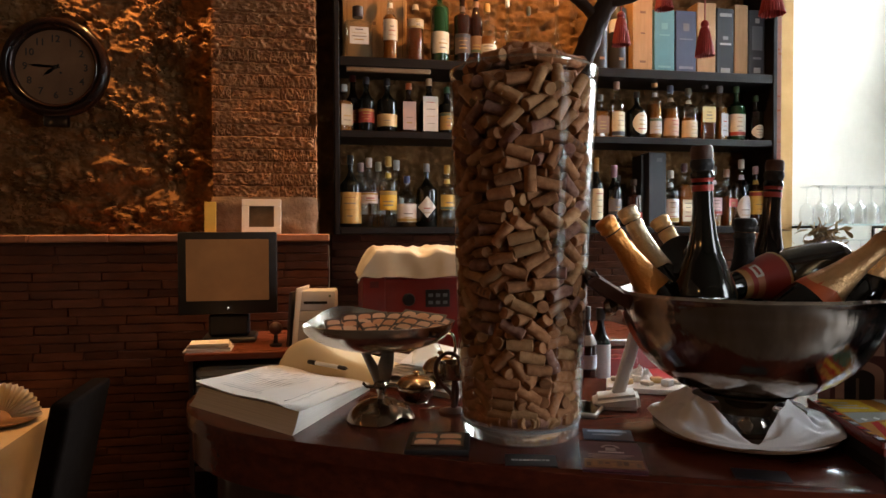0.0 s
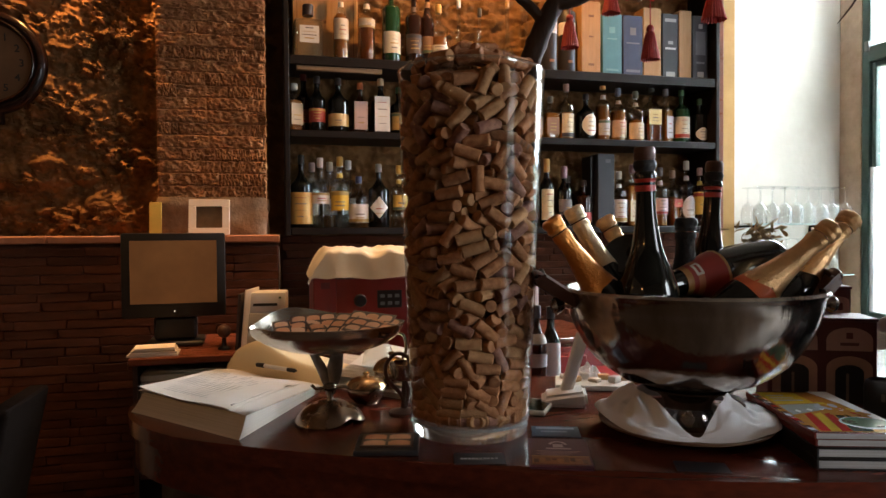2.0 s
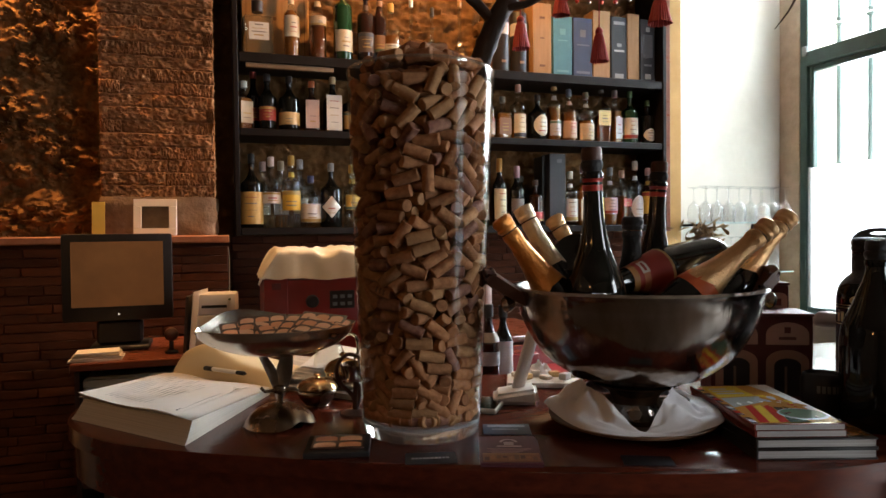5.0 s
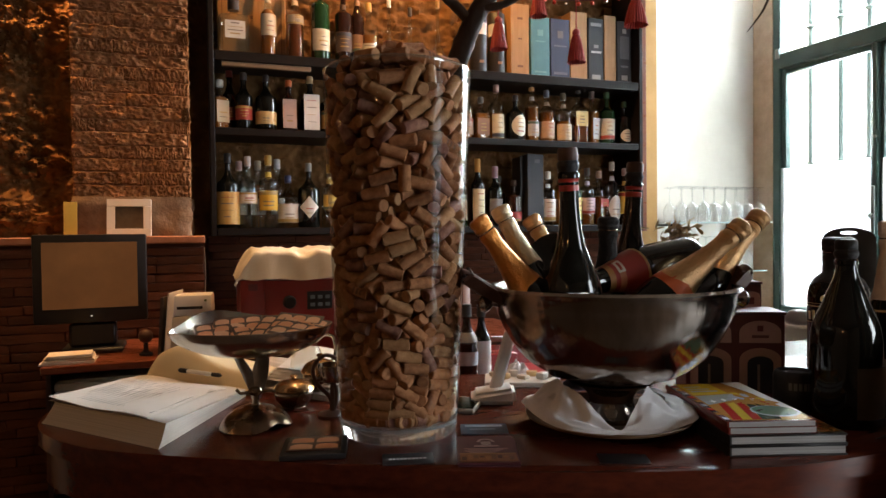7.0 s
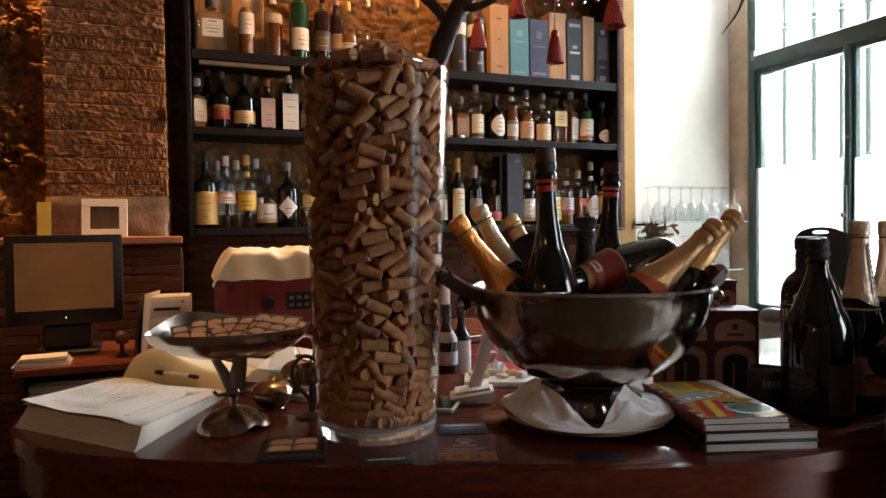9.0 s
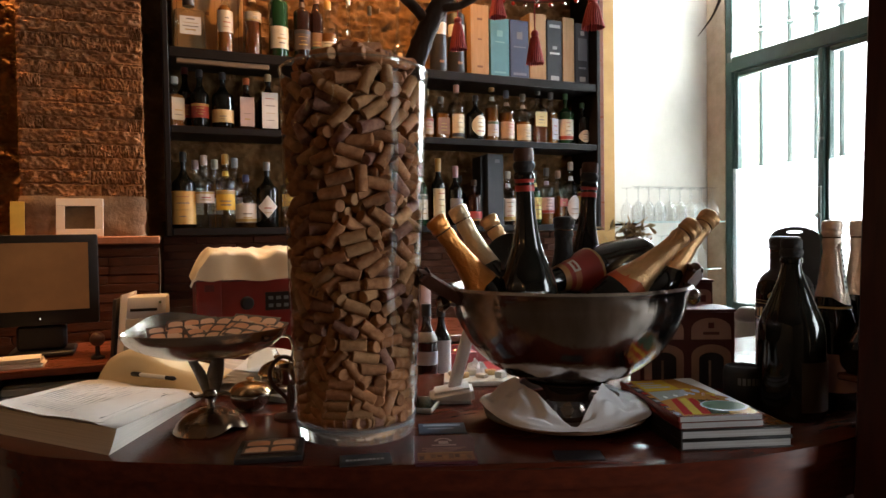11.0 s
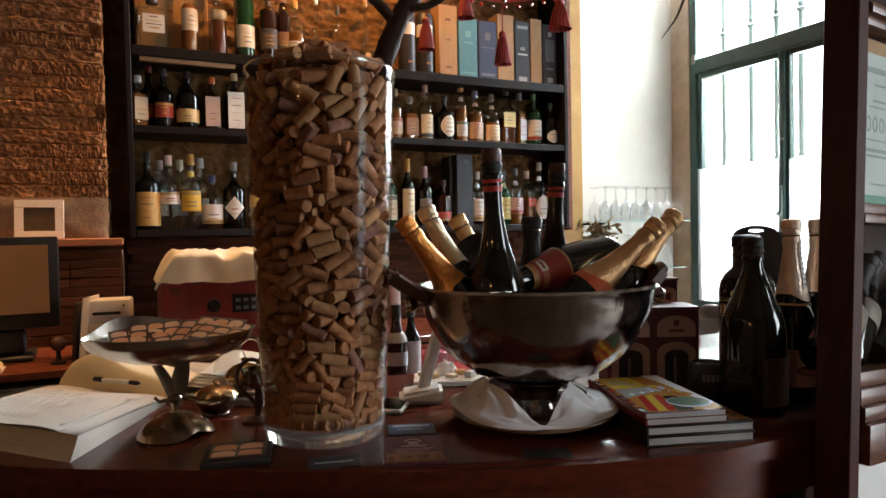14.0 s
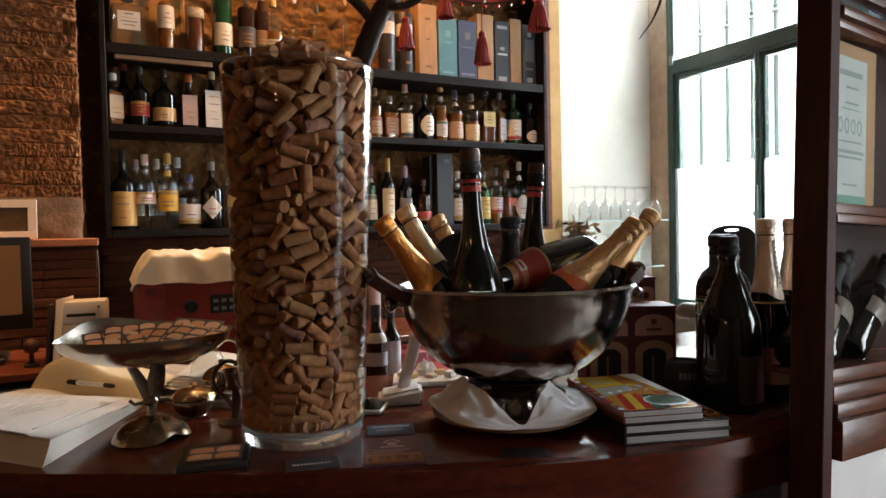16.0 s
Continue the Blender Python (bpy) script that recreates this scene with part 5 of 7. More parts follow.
for i in range(9):
    flat("spine_mark", [(0.0005, 0.012 + 0.027 * i), (0.0095, 0.012 + 0.027 * i), (0.0095, 0.024 + 0.027 * i), (0.0005, 0.026 + 0.027 * i)], zc + 0.0002, (BLK, INKS["ochre"], INKS["red"])[i % 3], mag2, "printed mark along the spine")
flat("cover_photo", [(0.147, 0.01), (0.183, 0.01), (0.183, 0.26), (0.147, 0.26)], 0.0169, mat("photo_print", (0.34, 0.14, 0.03), 0.2, col2=(0.04, 0.02, 0.01), scale=60), bpy.data.objects["stacked_book.001"], "warm food photograph")
env = part("cream_envelope", thick(sheet(6, 6, lambda u, v: (0.20 * (u - 0.5), 0.12 * (v - 0.5), 0.0006 + 0.002 * math.sin(3 * u) * v)), 0.0015), paint((0.62, 0.47, 0.33), 0.7), m=BK @ pose(0.045, 0.225, 0.0345, 0, 0, 24))
tagged(env, "cream envelope tucked into the stack of books", "envelope")


def standing(m, h, r, label, foil="", low=0.6, plates=(), glass="dark_glass", neck=0.36, shoulder=0.0):
    th = champagne(m, h, r, foil, low, label, False, glass, plates, "bottle", neck, shoulder)
    th["group"] = "bottles beside the post"
    for c in th.children:
        if c.name.startswith("stopper"):
            c.data.materials[0] = M["black_foil"]
    return th


standing(pose(1.0875, 1.5355, CZ, 0, 0, 0), 0.333, 0.0590, "squat dark wine bottle with a brown label", "", 0.80, ((0.06, 0.33, -125, -45, (0.050, 0.035, 0.020), "dark brown shield label"),), neck=0.29, shoulder=0.075)
standing(pose(1.213, 1.547, CZ, 0, 0, -20), 0.3665, 0.0447, "rose champagne bottle with pink-gold foil", "pink_foil", 0.58, ((0.10, 0.30, -150, -40, (0.46, 0.27, 0.23), "pink paper label"), (0.535, 0.545, -180, 180, (0.5, 0.33, 0.12), "thin gold line"), (0.62, 0.88, -75, -55, (0.60, 0.55, 0.46), "pale strip with lettering")) + tuple((0.64 + 0.028 * k, 0.652 + 0.028 * k, -72, -58, (0.05, 0.03, 0.02), "dark letter bar") for k in range(8)), neck=0.315)
standing(pose(1.300, 1.552, CZ, 0, 0, -20), 0.366, 0.043, "champagne bottle with pale foil behind the post", "pink_foil", 0.58, ((0.10, 0.30, -150, -40, (0.46, 0.27, 0.23), "pink paper label"),), neck=0.315)
jm = standing(pose(1.2175, 1.658, CZ, 0, 0, 0), 0.3355, 0.0567, "dark whiskey bottle with gold lettering bars", "black_foil", 0.72, ((0.60, 0.602, -180, 180, (0.5, 0.36, 0.14), ""),), neck=0.42, shoulder=0.3)
GILT = paint((0.62, 0.44, 0.18), 0.35)
body = [v.co.copy() for c in jm.children if c.name.startswith("glass_body") for v in c.data.vertices]


def girth(z):
    return float(np.interp(z, *zip(*sorted({(round(v.z, 4), round(math.hypot(v.x, v.y), 4)) for v in body if v.z > 0.02}))))


def on_bottle(a, z, lift=0.0008):
    return ((girth(z) + lift) * math.cos(radians(a)), (girth(z) + lift) * math.sin(radians(a)), z)


part("oval_badge", sheet(28, 2, lambda u, v: on_bottle(200 + (9 + 5 * v) * math.cos(6.2832 * u), 0.212 + (0.0055 + 0.003 * v) * math.sin(6.2832 * u))), GILT, jm, "gold oval badge")
part("badge_mark", sheet(6, 3, lambda u, v: on_bottle(197 + 6 * u, 0.209 + 0.006 * v)), GILT, jm)
for z in (0.1955, 0.1625):
    part("gold_line", sheet(40, 1, lambda u, v: on_bottle(120 + 130 * u, z + 0.0012 * v)), GILT, jm, "thin gold line")
for i in range(6):
    part("letter_bar", sheet(3, 3, lambda u, v: on_bottle(212 - 11.5 * i + 7.5 * u, 0.1675 + (0.020 - 0.003 * (i % 2)) * v)), GILT, jm, "gold letter bar")
# black carrier behind the bottles
carr = empty("bottle_carrier", pose(1.298, 1.699, CZ, 0, 0, -51), "black plastic bottle carrier with a rounded grip slot", "bottle carrier")
outl = [(0.050 * math.cos(radians(a)), 0.318 + 0.037 * math.sin(radians(a)) ** 0.62) for a in range(4, 177, 8)]
slot = [(0.016 * math.cos(radians(a)), 0.3435 + 0.0035 * math.sin(radians(a))) for a in range(0, 360, 20)]
bm = bmesh.new()
fo = [bm.verts.new((x, 0, z)) for x, z in [(-0.050, 0), (0.050, 0), (0.050, 0.25)] + outl + [(-0.050, 0.25)]]
ed = [bm.edges.new((fo[i], fo[(i + 1) % len(fo)])) for i in range(len(fo))]
fs = [bm.verts.new((x, 0, z)) for x, z in slot]
ed += [bm.edges.new((fs[i], fs[(i + 1) % len(fs)])) for i in range(len(fs))]
bmesh.ops.triangle_fill(bm, use_beauty=True, edges=ed)
thick(bm, 0.012)
part("carrier_back", bm, M["black_plastic"], carr)
part("carrier_base", box(-0.052, 0.052, 0.013, 0.10, 0, 0.09, 0.006), M["black_plastic"], carr)
ring = part("black_tin", lathe([(0, 0), (0.036, 0), (0.038, 0.006), (0.038, 0.068), (0.035, 0.076), (0.031, 0.079), (0.028, 0.073), (0, 0.064)], 40), M["black_plastic"], m=pose(1.070, 1.632, CZ))
for i in range(5):
    part("letter_bar", patch(0.038, 0.046, 0.060, -152 + 13 * i, -143 + 13 * i, 4, 0.0008, 1), paint((0.16, 0.15, 0.14), 0.5), ring)
tagged(ring, "round black tin with a rolled rim", "tin")
# dark red wine cartons
def carton(m, w, d, h, label):
    th = empty("wine_carton", m, label, "carton", "wine cartons")
    card_m = paint((0.105, 0.018, 0.014), 0.45)
    part("carton_body", box(-w / 2, w / 2, 0, d, 0, h, 0.002), card_m, th)
    part("carton_lid", box(-w / 2 - 0.002, w / 2 + 0.002, -0.002, d + 0.002, h, h + 0.006, 0.001), card_m, th)
    for i in range(2):
        cx = (-0.25 + 0.5 * i) * w
        for z0, z1, k, col in ((0.66, 0.93, 0.42, (0.52, 0.29, 0.22)), (0.05, 0.60, 0.42, (0.46, 0.23, 0.15)), (0.05, 0.50, 0.26, (0.02, 0.010, 0.009))):
            hw = w * 0.5 * k
            zz0, zz1 = h * z0, h * z1
            pts = [(cx - hw, zz0), (cx + hw, zz0), (cx + hw, zz1 - hw * 0.6)] + [(cx + hw * math.cos(radians(a)), zz1 - hw * 0.6 + hw * 0.6 * math.sin(radians(a))) for a in range(15, 180, 15)] + [(cx - hw, zz1 - hw * 0.6)]
            b2 = bmesh.new()
            b2.faces.new([b2.verts.new((x, -0.0012 - (0.0008 if k < 0.3 else 0), z)) for x, z in pts])
            part("arch_print", b2, paint(col, 0.45), th)
        part("bottle_print", box(cx - 0.006, cx - 0.001, -0.0028, -0.0022, h * 0.08, h * 0.40), paint((0.25, 0.14, 0.09), 0.4), th)
        part("emblem", box(cx - 0.006, cx + 0.006, -0.002, -0.0014, h * 0.80, h * 0.87), paint((0.16, 0.03, 0.025), 0.4), th)
        part("letter_bar", box(cx - 0.017, cx + 0.017, -0.002, -0.0014, h * 0.72, h * 0.755), paint((0.16, 0.05, 0.04), 0.4), th)
    return th


carton(pose(1.045, 1.758, CZ, 0, 0, -27), 0.200, 0.10, 0.174, "dark red cardboard wine carton with arched windows")
carton(pose(1.150, 1.850, CZ, 0, 0, -27), 0.090, 0.08, 0.228, "taller dark red cardboard wine carton")
jar = empty("glass_jar", pose(1.268, 1.800, CZ), "clear glass jar with a grey stopper", "jar")
part("jar_body", lathe(soft_profile([(0, 0.003), (0.036, 0.0), (0.040, 0.02), (0.038, 0.10), (0.030, 0.125), (0.032, 0.14)], 4), 28), M["bottle_clear"], jar)
part("jar_fill", lathe([(0, 0.006), (0.034, 0.006), (0.034, 0.022), (0, 0.026)], 24), paint((0.62, 0.60, 0.56), 0.7), jar)
part("jar_stopper", lathe(soft_profile([(0, 0.135), (0.022, 0.136), (0.030, 0.148), (0.018, 0.166), (0, 0.170)], 4), 24), paint((0.42, 0.40, 0.37), 0.4), jar)

# ---------------------------------------------------------------- bottles on the shelves
def supershape(profile, n_side, seg=32):
    """A bottle of squarish section; sections above n_side turn round."""
    bm = bmesh.new()
    rings = []
    for r, z in profile:
        ring = []
        for i in range(seg):
            a = 2 * math.pi * (i + 0.5) / seg
            c, s = math.cos(a), math.sin(a)
            k = (abs(c) ** 6 + abs(s) ** 6) ** (-1 / 6) if z < n_side else 1.0
            ring.append(bm.verts.new((r * c * k, r * s * k, z)))
        rings.append(ring)
    for a, b in zip(rings, rings[1:]):
        for i in range(seg):
            bm.faces.new((a[i], a[(i + 1) % seg], b[(i + 1) % seg], b[i]))
    bm.faces.new(rings[0][::-1])
    bm.faces.new(rings[-1])
    return bm


brnd = random.Random(21)
LINE = {"dark": paint((0.22, 0.19, 0.16), 0.6), "red": paint((0.42, 0.12, 0.09), 0.5), "gold": paint((0.45, 0.30, 0.10), 0.4)}


def shelf_bottle(x, z, h, r, shape, glass, liquid, cap, label, l0, l1, y=3.835, turn=0.0, form=""):
    square = shape.startswith("square")
    label = tuple(c * 0.95 for c in label)
    words_of = {"clear": "clear glass", "dark_glass": "dark glass", "brown_glass": "brown glass", "green_glass": "green glass"}[glass]
    tint = {"whisky": "amber", "cognac": "brown", "water": "colourless", "": ""}[liquid]
    th = empty("spirit_bottle", pose(x, y, z, 0, 0, turn + brnd.uniform(-12, 12) + (0 if not square else 10)),
               ("square " if square else "round ") + words_of + " bottle" + (" of " + tint + " spirit" if tint else "") + " on the black shelf", "bottle", "bottles on the shelves")
    rn = 0.0132 if h > 0.2 else 0.012
    if shape == "square_flask":
        body, sh, nk = 0.66, 0.70, 0.74
        rn = 0.018
    elif shape == "decanter":
        body, sh, nk = 0.06, 0.30, 0.52
        rn = 0.009
    elif shape == "slim":
        body, sh, nk = 0.52, 0.62, 0.72
    elif shape == "wine":
        body, sh, nk = 0.56, 0.68, 0.76
    else:
        body, sh, nk = brnd.choice(((0.58, 0.665, 0.72), (0.54, 0.655, 0.75), (0.61, 0.675, 0.71)))
    sq = h * (body + 0.03) if square else -1
    if square:
        r = r * 0.94
    if shape == "decanter":
        prof = [(r * 0.9, 0.0), (r, 0.012)] + soft_profile([(r, h * 0.07), (r * 0.8, h * 0.18), (r * 0.34, h * 0.34), (rn * 1.1, h * 0.48), (rn, h * 0.86)], 4)
    else:
        prof = [(r * 0.93, 0.0), (r, 0.006), (r, h * 0.3)] + soft_profile([(r, h * body), (r * 0.93, h * (body * 0.45 + sh * 0.55)), (r * 0.5 + rn * 0.35, h * sh), (rn, h * nk), (rn, h * 0.86)], 4)
    f = prof_fn(prof)
    gl = M["bottle_clear"] if glass == "clear" else M[glass]
    part("glass_body", supershape(prof + [(rn * 1.15, h * 0.862), (rn * 1.15, h * 0.885)], sq, 28), gl, th, smooth=35)
    if liquid and liquid != "water":
        level = brnd.uniform(0.42, 0.70) * h
        li = [(rr * 0.93 - 0.0005, max(zz, 0.004)) for rr, zz in prof if zz < level] + [(f(level) * 0.93 - 0.0005, level)]
        part("spirit", supershape(li, sq, 24), M[liquid], th, smooth=35)
    ch = h * (0.885 if shape not in ("square_flask",) else 0.80)
    cr = rn * (1.18 if shape != "square_flask" else 1.45)
    c0 = h * (0.80 if shape in ("square_flask", "wine") else 0.862)
    part("cap", lathe([(0, c0), (cr * 0.96, c0), (cr, c0 + 0.003), (cr, h * 0.985), (cr * 0.85, h), (0, h)], 18), paint(cap, 0.38), th)
    wrap = brnd.uniform(62, 90) if shape != "decanter" else 16
    if liquid and not form and shape != "square_flask":
        l1 = l0 + (l1 - l0) * 0.78
    if shape == "square_flask":
        la = part("label", box(-r * 0.66, r * 0.66, -r * 1.005 - 0.0008, -r * 1.005, h * 0.26, h * 0.56), paint(label, 0.55), th)
        l0, l1 = 0.26, 0.56
        fy = -r * 1.005 - 0.0014
    elif form:
        zm, hh = h * (l0 + l1) / 2, h * (l1 - l0) / 2
        def shaped(u, v):
            a = 6.2832 * u
            k = 1 / (abs(math.cos(a)) + abs(math.sin(a))) if form == "diamond" else 1.0
            x, zz = v * k * math.cos(a) * r * 0.86, zm + v * k * math.sin(a) * hh
            return (x, -math.sqrt(max(1e-9, (f(zz) + 0.0009) ** 2 - x * x)), zz)
        la = part("label", sheet(32, 5, shaped), paint(label, 0.55), th)
        fy = 0
    elif square:
        la = part("label", box(-r * 0.86, r * 0.86, -r * 1.005 - 0.0008, -r * 1.005, h * l0, h * l1), paint(label, 0.55), th)
        fy = -r * 1.005 - 0.0014
    else:
        la = part("label", patch(0, h * l0, h * l1, -90 - wrap, -90 + wrap, 16, 0.0008, 5, f), paint(label, 0.55), th)
        fy = -f(h * (l0 + l1) / 2) - 0.0012
    lum = sum(label) / 3
    if not form and not square and shape != "decanter" and brnd.random() < 0.7:
        za = h * (l0 + (l1 - l0) * brnd.choice((0.02, 0.80)))
        part("label_band", patch(0, za, za + h * (l1 - l0) * 0.17, -90 - wrap, -90 + wrap, 14, 0.0013, 1, f), paint(brnd.choice(((0.34, 0.05, 0.03), (0.42, 0.28, 0.08), (0.05, 0.05, 0.06), (0.10, 0.13, 0.08))), 0.5), la)
    for k in range(brnd.randint(2, 4) if shape != "decanter" else 0):
        zz = h * (l0 + (l1 - l0) * (0.22 + 0.2 * k))
        ww, hh = r * brnd.uniform(0.25, 0.55), brnd.uniform(0.002, 0.006)
        mk = LINE[brnd.choice(("dark", "dark", "red", "gold"))] if lum > 0.25 else LINE["gold"]
        if square:
            part("print_bar", box(-ww, ww, fy - 0.0006, fy, zz, zz + hh), mk, la)
        else:
            da = math.degrees(ww / r)
            part("print_bar", patch(0, zz, zz + hh, -90 - da, -90 + da, 6, 0.0016, 1, f), mk, la)
    if h > 0.27 and not square and shape != "decanter" and brnd.random() < 0.5:
        part("neck_label", patch(0, h * 0.70, h * 0.77, -180, 0, 12, 0.0008, 2, f), paint(label, 0.55), th)
    return th


shelf_bottle(0.149, 2.266, 0.260, 0.0704, "square_flask", "clear", "water", (0.05, 0.035, 0.03), (0.75, 0.72, 0.66), 0.30, 0.72)
shelf_bottle(0.301, 2.266, 0.368, 0.0360, "slim", "clear", "whisky", (0.10, 0.06, 0.04), (0.70, 0.62, 0.48), 0.28, 0.62)
shelf_bottle(0.423, 2.266, 0.367, 0.0394, "round", "clear", "cognac", (0.72, 0.68, 0.60), (0.62, 0.52, 0.40), 0.45, 0.60)
shelf_bottle(0.541, 2.266, 0.423, 0.0448, "round", "green_glass", "", (0.03, 0.20, 0.05), (0.75, 0.68, 0.52), 0.12, 0.36)
shelf_bottle(0.652, 2.266, 0.371, 0.0414, "round", "brown_glass", "", (0.45, 0.22, 0.06), (0.12, 0.08, 0.06), 0.15, 0.40)
shelf_bottle(0.720, 2.266, 0.408, 0.0335, "slim", "brown_glass", "", (0.40, 0.12, 0.05), (0.30, 0.16, 0.08), 0.15, 0.35)
shelf_bottle(0.776, 2.266, 0.308, 0.0473, "round", "clear", "whisky", (0.60, 0.36, 0.10), (0.70, 0.60, 0.42), 0.10, 0.40)
shelf_bottle(0.879, 2.266, 0.349, 0.0394, "decanter", "clear", "water", (0.75, 0.74, 0.70), (0.30, 0.28, 0.24), 0.15, 0.30)
shelf_bottle(0.986, 2.266, 0.309, 0.0571, "decanter", "clear", "water", (0.08, 0.07, 0.06), (0.50, 0.30, 0.12), 0.12, 0.30)
shelf_bottle(1.132, 2.266, 0.373, 0.0611, "decanter", "clear", "water", (0.50, 0.30, 0.12), (0.58, 0.34, 0.12), 0.10, 0.26)
shelf_bottle(0.083, 1.93, 0.228, 0.0350, "square", "clear", "whisky", (0.75, 0.72, 0.66), (0.55, 0.46, 0.32), 0.15, 0.70)
shelf_bottle(0.186, 1.93, 0.267, 0.0394, "round", "dark_glass", "", (0.05, 0.04, 0.04), (0.34, 0.05, 0.04), 0.18, 0.42)
shelf_bottle(0.285, 1.93, 0.263, 0.0478, "round", "dark_glass", "", (0.04, 0.03, 0.03), (0.62, 0.44, 0.20), 0.12, 0.34)
shelf_bottle(0.388, 1.93, 0.245, 0.0389, "square", "brown_glass", "", (0.62, 0.16, 0.05), (0.60, 0.44, 0.40), 0.08, 0.62)
shelf_bottle(0.487, 1.93, 0.270, 0.0448, "square", "dark_glass", "", (0.62, 0.45, 0.25), (0.78, 0.75, 0.70), 0.05, 0.66)
shelf_bottle(0.575, 1.93, 0.233, 0.0409, "round", "dark_glass", "", (0.06, 0.12, 0.05), (0.58, 0.34, 0.10), 0.10, 0.45)
shelf_bottle(1.363, 1.93, 0.225, 0.0404, "square", "clear", "whisky", (0.25, 0.22, 0.18), (0.30, 0.16, 0.09), 0.12, 0.60)
shelf_bottle(1.451, 1.93, 0.293, 0.0409, "round", "clear", "whisky", (0.62, 0.36, 0.28), (0.76, 0.66, 0.45), 0.05, 0.58)
shelf_bottle(1.562, 1.93, 0.246, 0.0502, "round", "dark_glass", "", (0.05, 0.04, 0.04), (0.76, 0.70, 0.55), 0.10, 0.55, form="oval")
shelf_bottle(1.659, 1.93, 0.316, 0.0384, "round", "clear", "whisky", (0.55, 0.32, 0.12), (0.50, 0.45, 0.40), 0.10, 0.42)
shelf_bottle(1.747, 1.93, 0.284, 0.0433, "round", "clear", "whisky", (0.16, 0.17, 0.22), (0.55, 0.36, 0.24), 0.08, 0.48)
shelf_bottle(1.849, 1.93, 0.273, 0.0453, "round", "clear", "whisky", (0.25, 0.22, 0.15), (0.66, 0.50, 0.32), 0.06, 0.46)
shelf_bottle(1.945, 1.93, 0.318, 0.0443, "square", "clear", "cognac", (0.08, 0.08, 0.08), (0.75, 0.60, 0.25), 0.30, 0.62)
shelf_bottle(2.029, 1.93, 0.295, 0.0340, "square", "clear", "whisky", (0.20, 0.20, 0.20), (0.55, 0.52, 0.50), 0.10, 0.60)
shelf_bottle(2.124, 1.93, 0.298, 0.0453, "round", "green_glass", "", (0.10, 0.20, 0.09), (0.76, 0.72, 0.60), 0.10, 0.48)
shelf_bottle(2.237, 1.93, 0.249, 0.0409, "round", "dark_glass", "", (0.08, 0.14, 0.06), (0.72, 0.68, 0.58), 0.08, 0.36, form="oval")
shelf_bottle(0.110, 1.488, 0.340, 0.0507, "round", "dark_glass", "", (0.03, 0.03, 0.03), (0.66, 0.42, 0.13), 0.05, 0.48)
shelf_bottle(0.197, 1.488, 0.328, 0.0419, "round", "clear", "water", (0.72, 0.60, 0.56), (0.75, 0.68, 0.62), 0.34, 0.54)
shelf_bottle(0.289, 1.488, 0.335, 0.0438, "round", "clear", "water", (0.66, 0.40, 0.10), (0.80, 0.50, 0.06), 0.24, 0.58)
shelf_bottle(0.378, 1.488, 0.244, 0.0453, "round", "clear", "water", (0.06, 0.07, 0.16), (0.76, 0.72, 0.68), 0.10, 0.55)
shelf_bottle(0.474, 1.488, 0.305, 0.0502, "round", "dark_glass", "", (0.30, 0.30, 0.30), (0.78, 0.76, 0.72), 0.14, 0.48, form="diamond")
shelf_bottle(0.574, 1.488, 0.299, 0.0399, "round", "clear", "water", (0.70, 0.42, 0.08), (0.74, 0.48, 0.10), 0.28, 0.58)
shelf_bottle(1.342, 1.488, 0.348, 0.0355, "wine", "dark_glass", "", (0.66, 0.34, 0.08), (0.78, 0.68, 0.45), 0.10, 0.55)
shelf_bottle(1.440, 1.488, 0.312, 0.0379, "wine", "dark_glass", "", (0.60, 0.36, 0.42), (0.22, 0.20, 0.20), 0.20, 0.45)
shelf_bottle(1.548, 1.488, 0.242, 0.0414, "round", "brown_glass", "", (0.10, 0.06, 0.04), (0.60, 0.10, 0.10), 0.10, 0.30)
shelf_bottle(1.752, 1.488, 0.290, 0.0419, "round", "clear", "water", (0.70, 0.62, 0.50), (0.78, 0.74, 0.68), 0.08, 0.60)
shelf_bottle(1.828, 1.488, 0.327, 0.0409, "square", "clear", "whisky", (0.18, 0.10, 0.10), (0.78, 0.66, 0.46), 0.08, 0.52)
shelf_bottle(1.996, 1.488, 0.315, 0.0428, "round", "clear", "whisky", (0.20, 0.18, 0.16), (0.70, 0.52, 0.50), 0.20, 0.55)
shelf_bottle(2.071, 1.488, 0.301, 0.0438, "square", "clear", "cognac", (0.62, 0.40, 0.28), (0.55, 0.08, 0.05), 0.34, 0.52)
shelf_bottle(2.156, 1.488, 0.353, 0.0453, "round", "clear", "water", (0.72, 0.66, 0.55), (0.80, 0.80, 0.80), 0.08, 0.46, form="oval")
shelf_bottle(2.240, 1.488, 0.318, 0.0409, "round", "brown_glass", "", (0.62, 0.42, 0.40), (0.78, 0.55, 0.12), 0.20, 0.58)
# bottles standing behind the front row
shelf_bottle(0.128, 1.93, 0.300, 0.032, "round", "brown_glass", "", (0.30, 0.06, 0.05), (0.30, 0.10, 0.06), 0.2, 0.4, 3.925)
shelf_bottle(0.165, 1.488, 0.315, 0.034, "round", "clear", "water", (0.60, 0.40, 0.36), (0.60, 0.55, 0.50), 0.2, 0.5, 3.935)
shelf_bottle(0.250, 1.488, 0.320, 0.034, "round", "clear", "whisky", (0.70, 0.60, 0.40), (0.60, 0.55, 0.50), 0.2, 0.5, 3.935)
shelf_bottle(0.340, 1.488, 0.330, 0.034, "round", "clear", "water", (0.60, 0.60, 0.60), (0.60, 0.55, 0.50), 0.2, 0.5, 3.935)
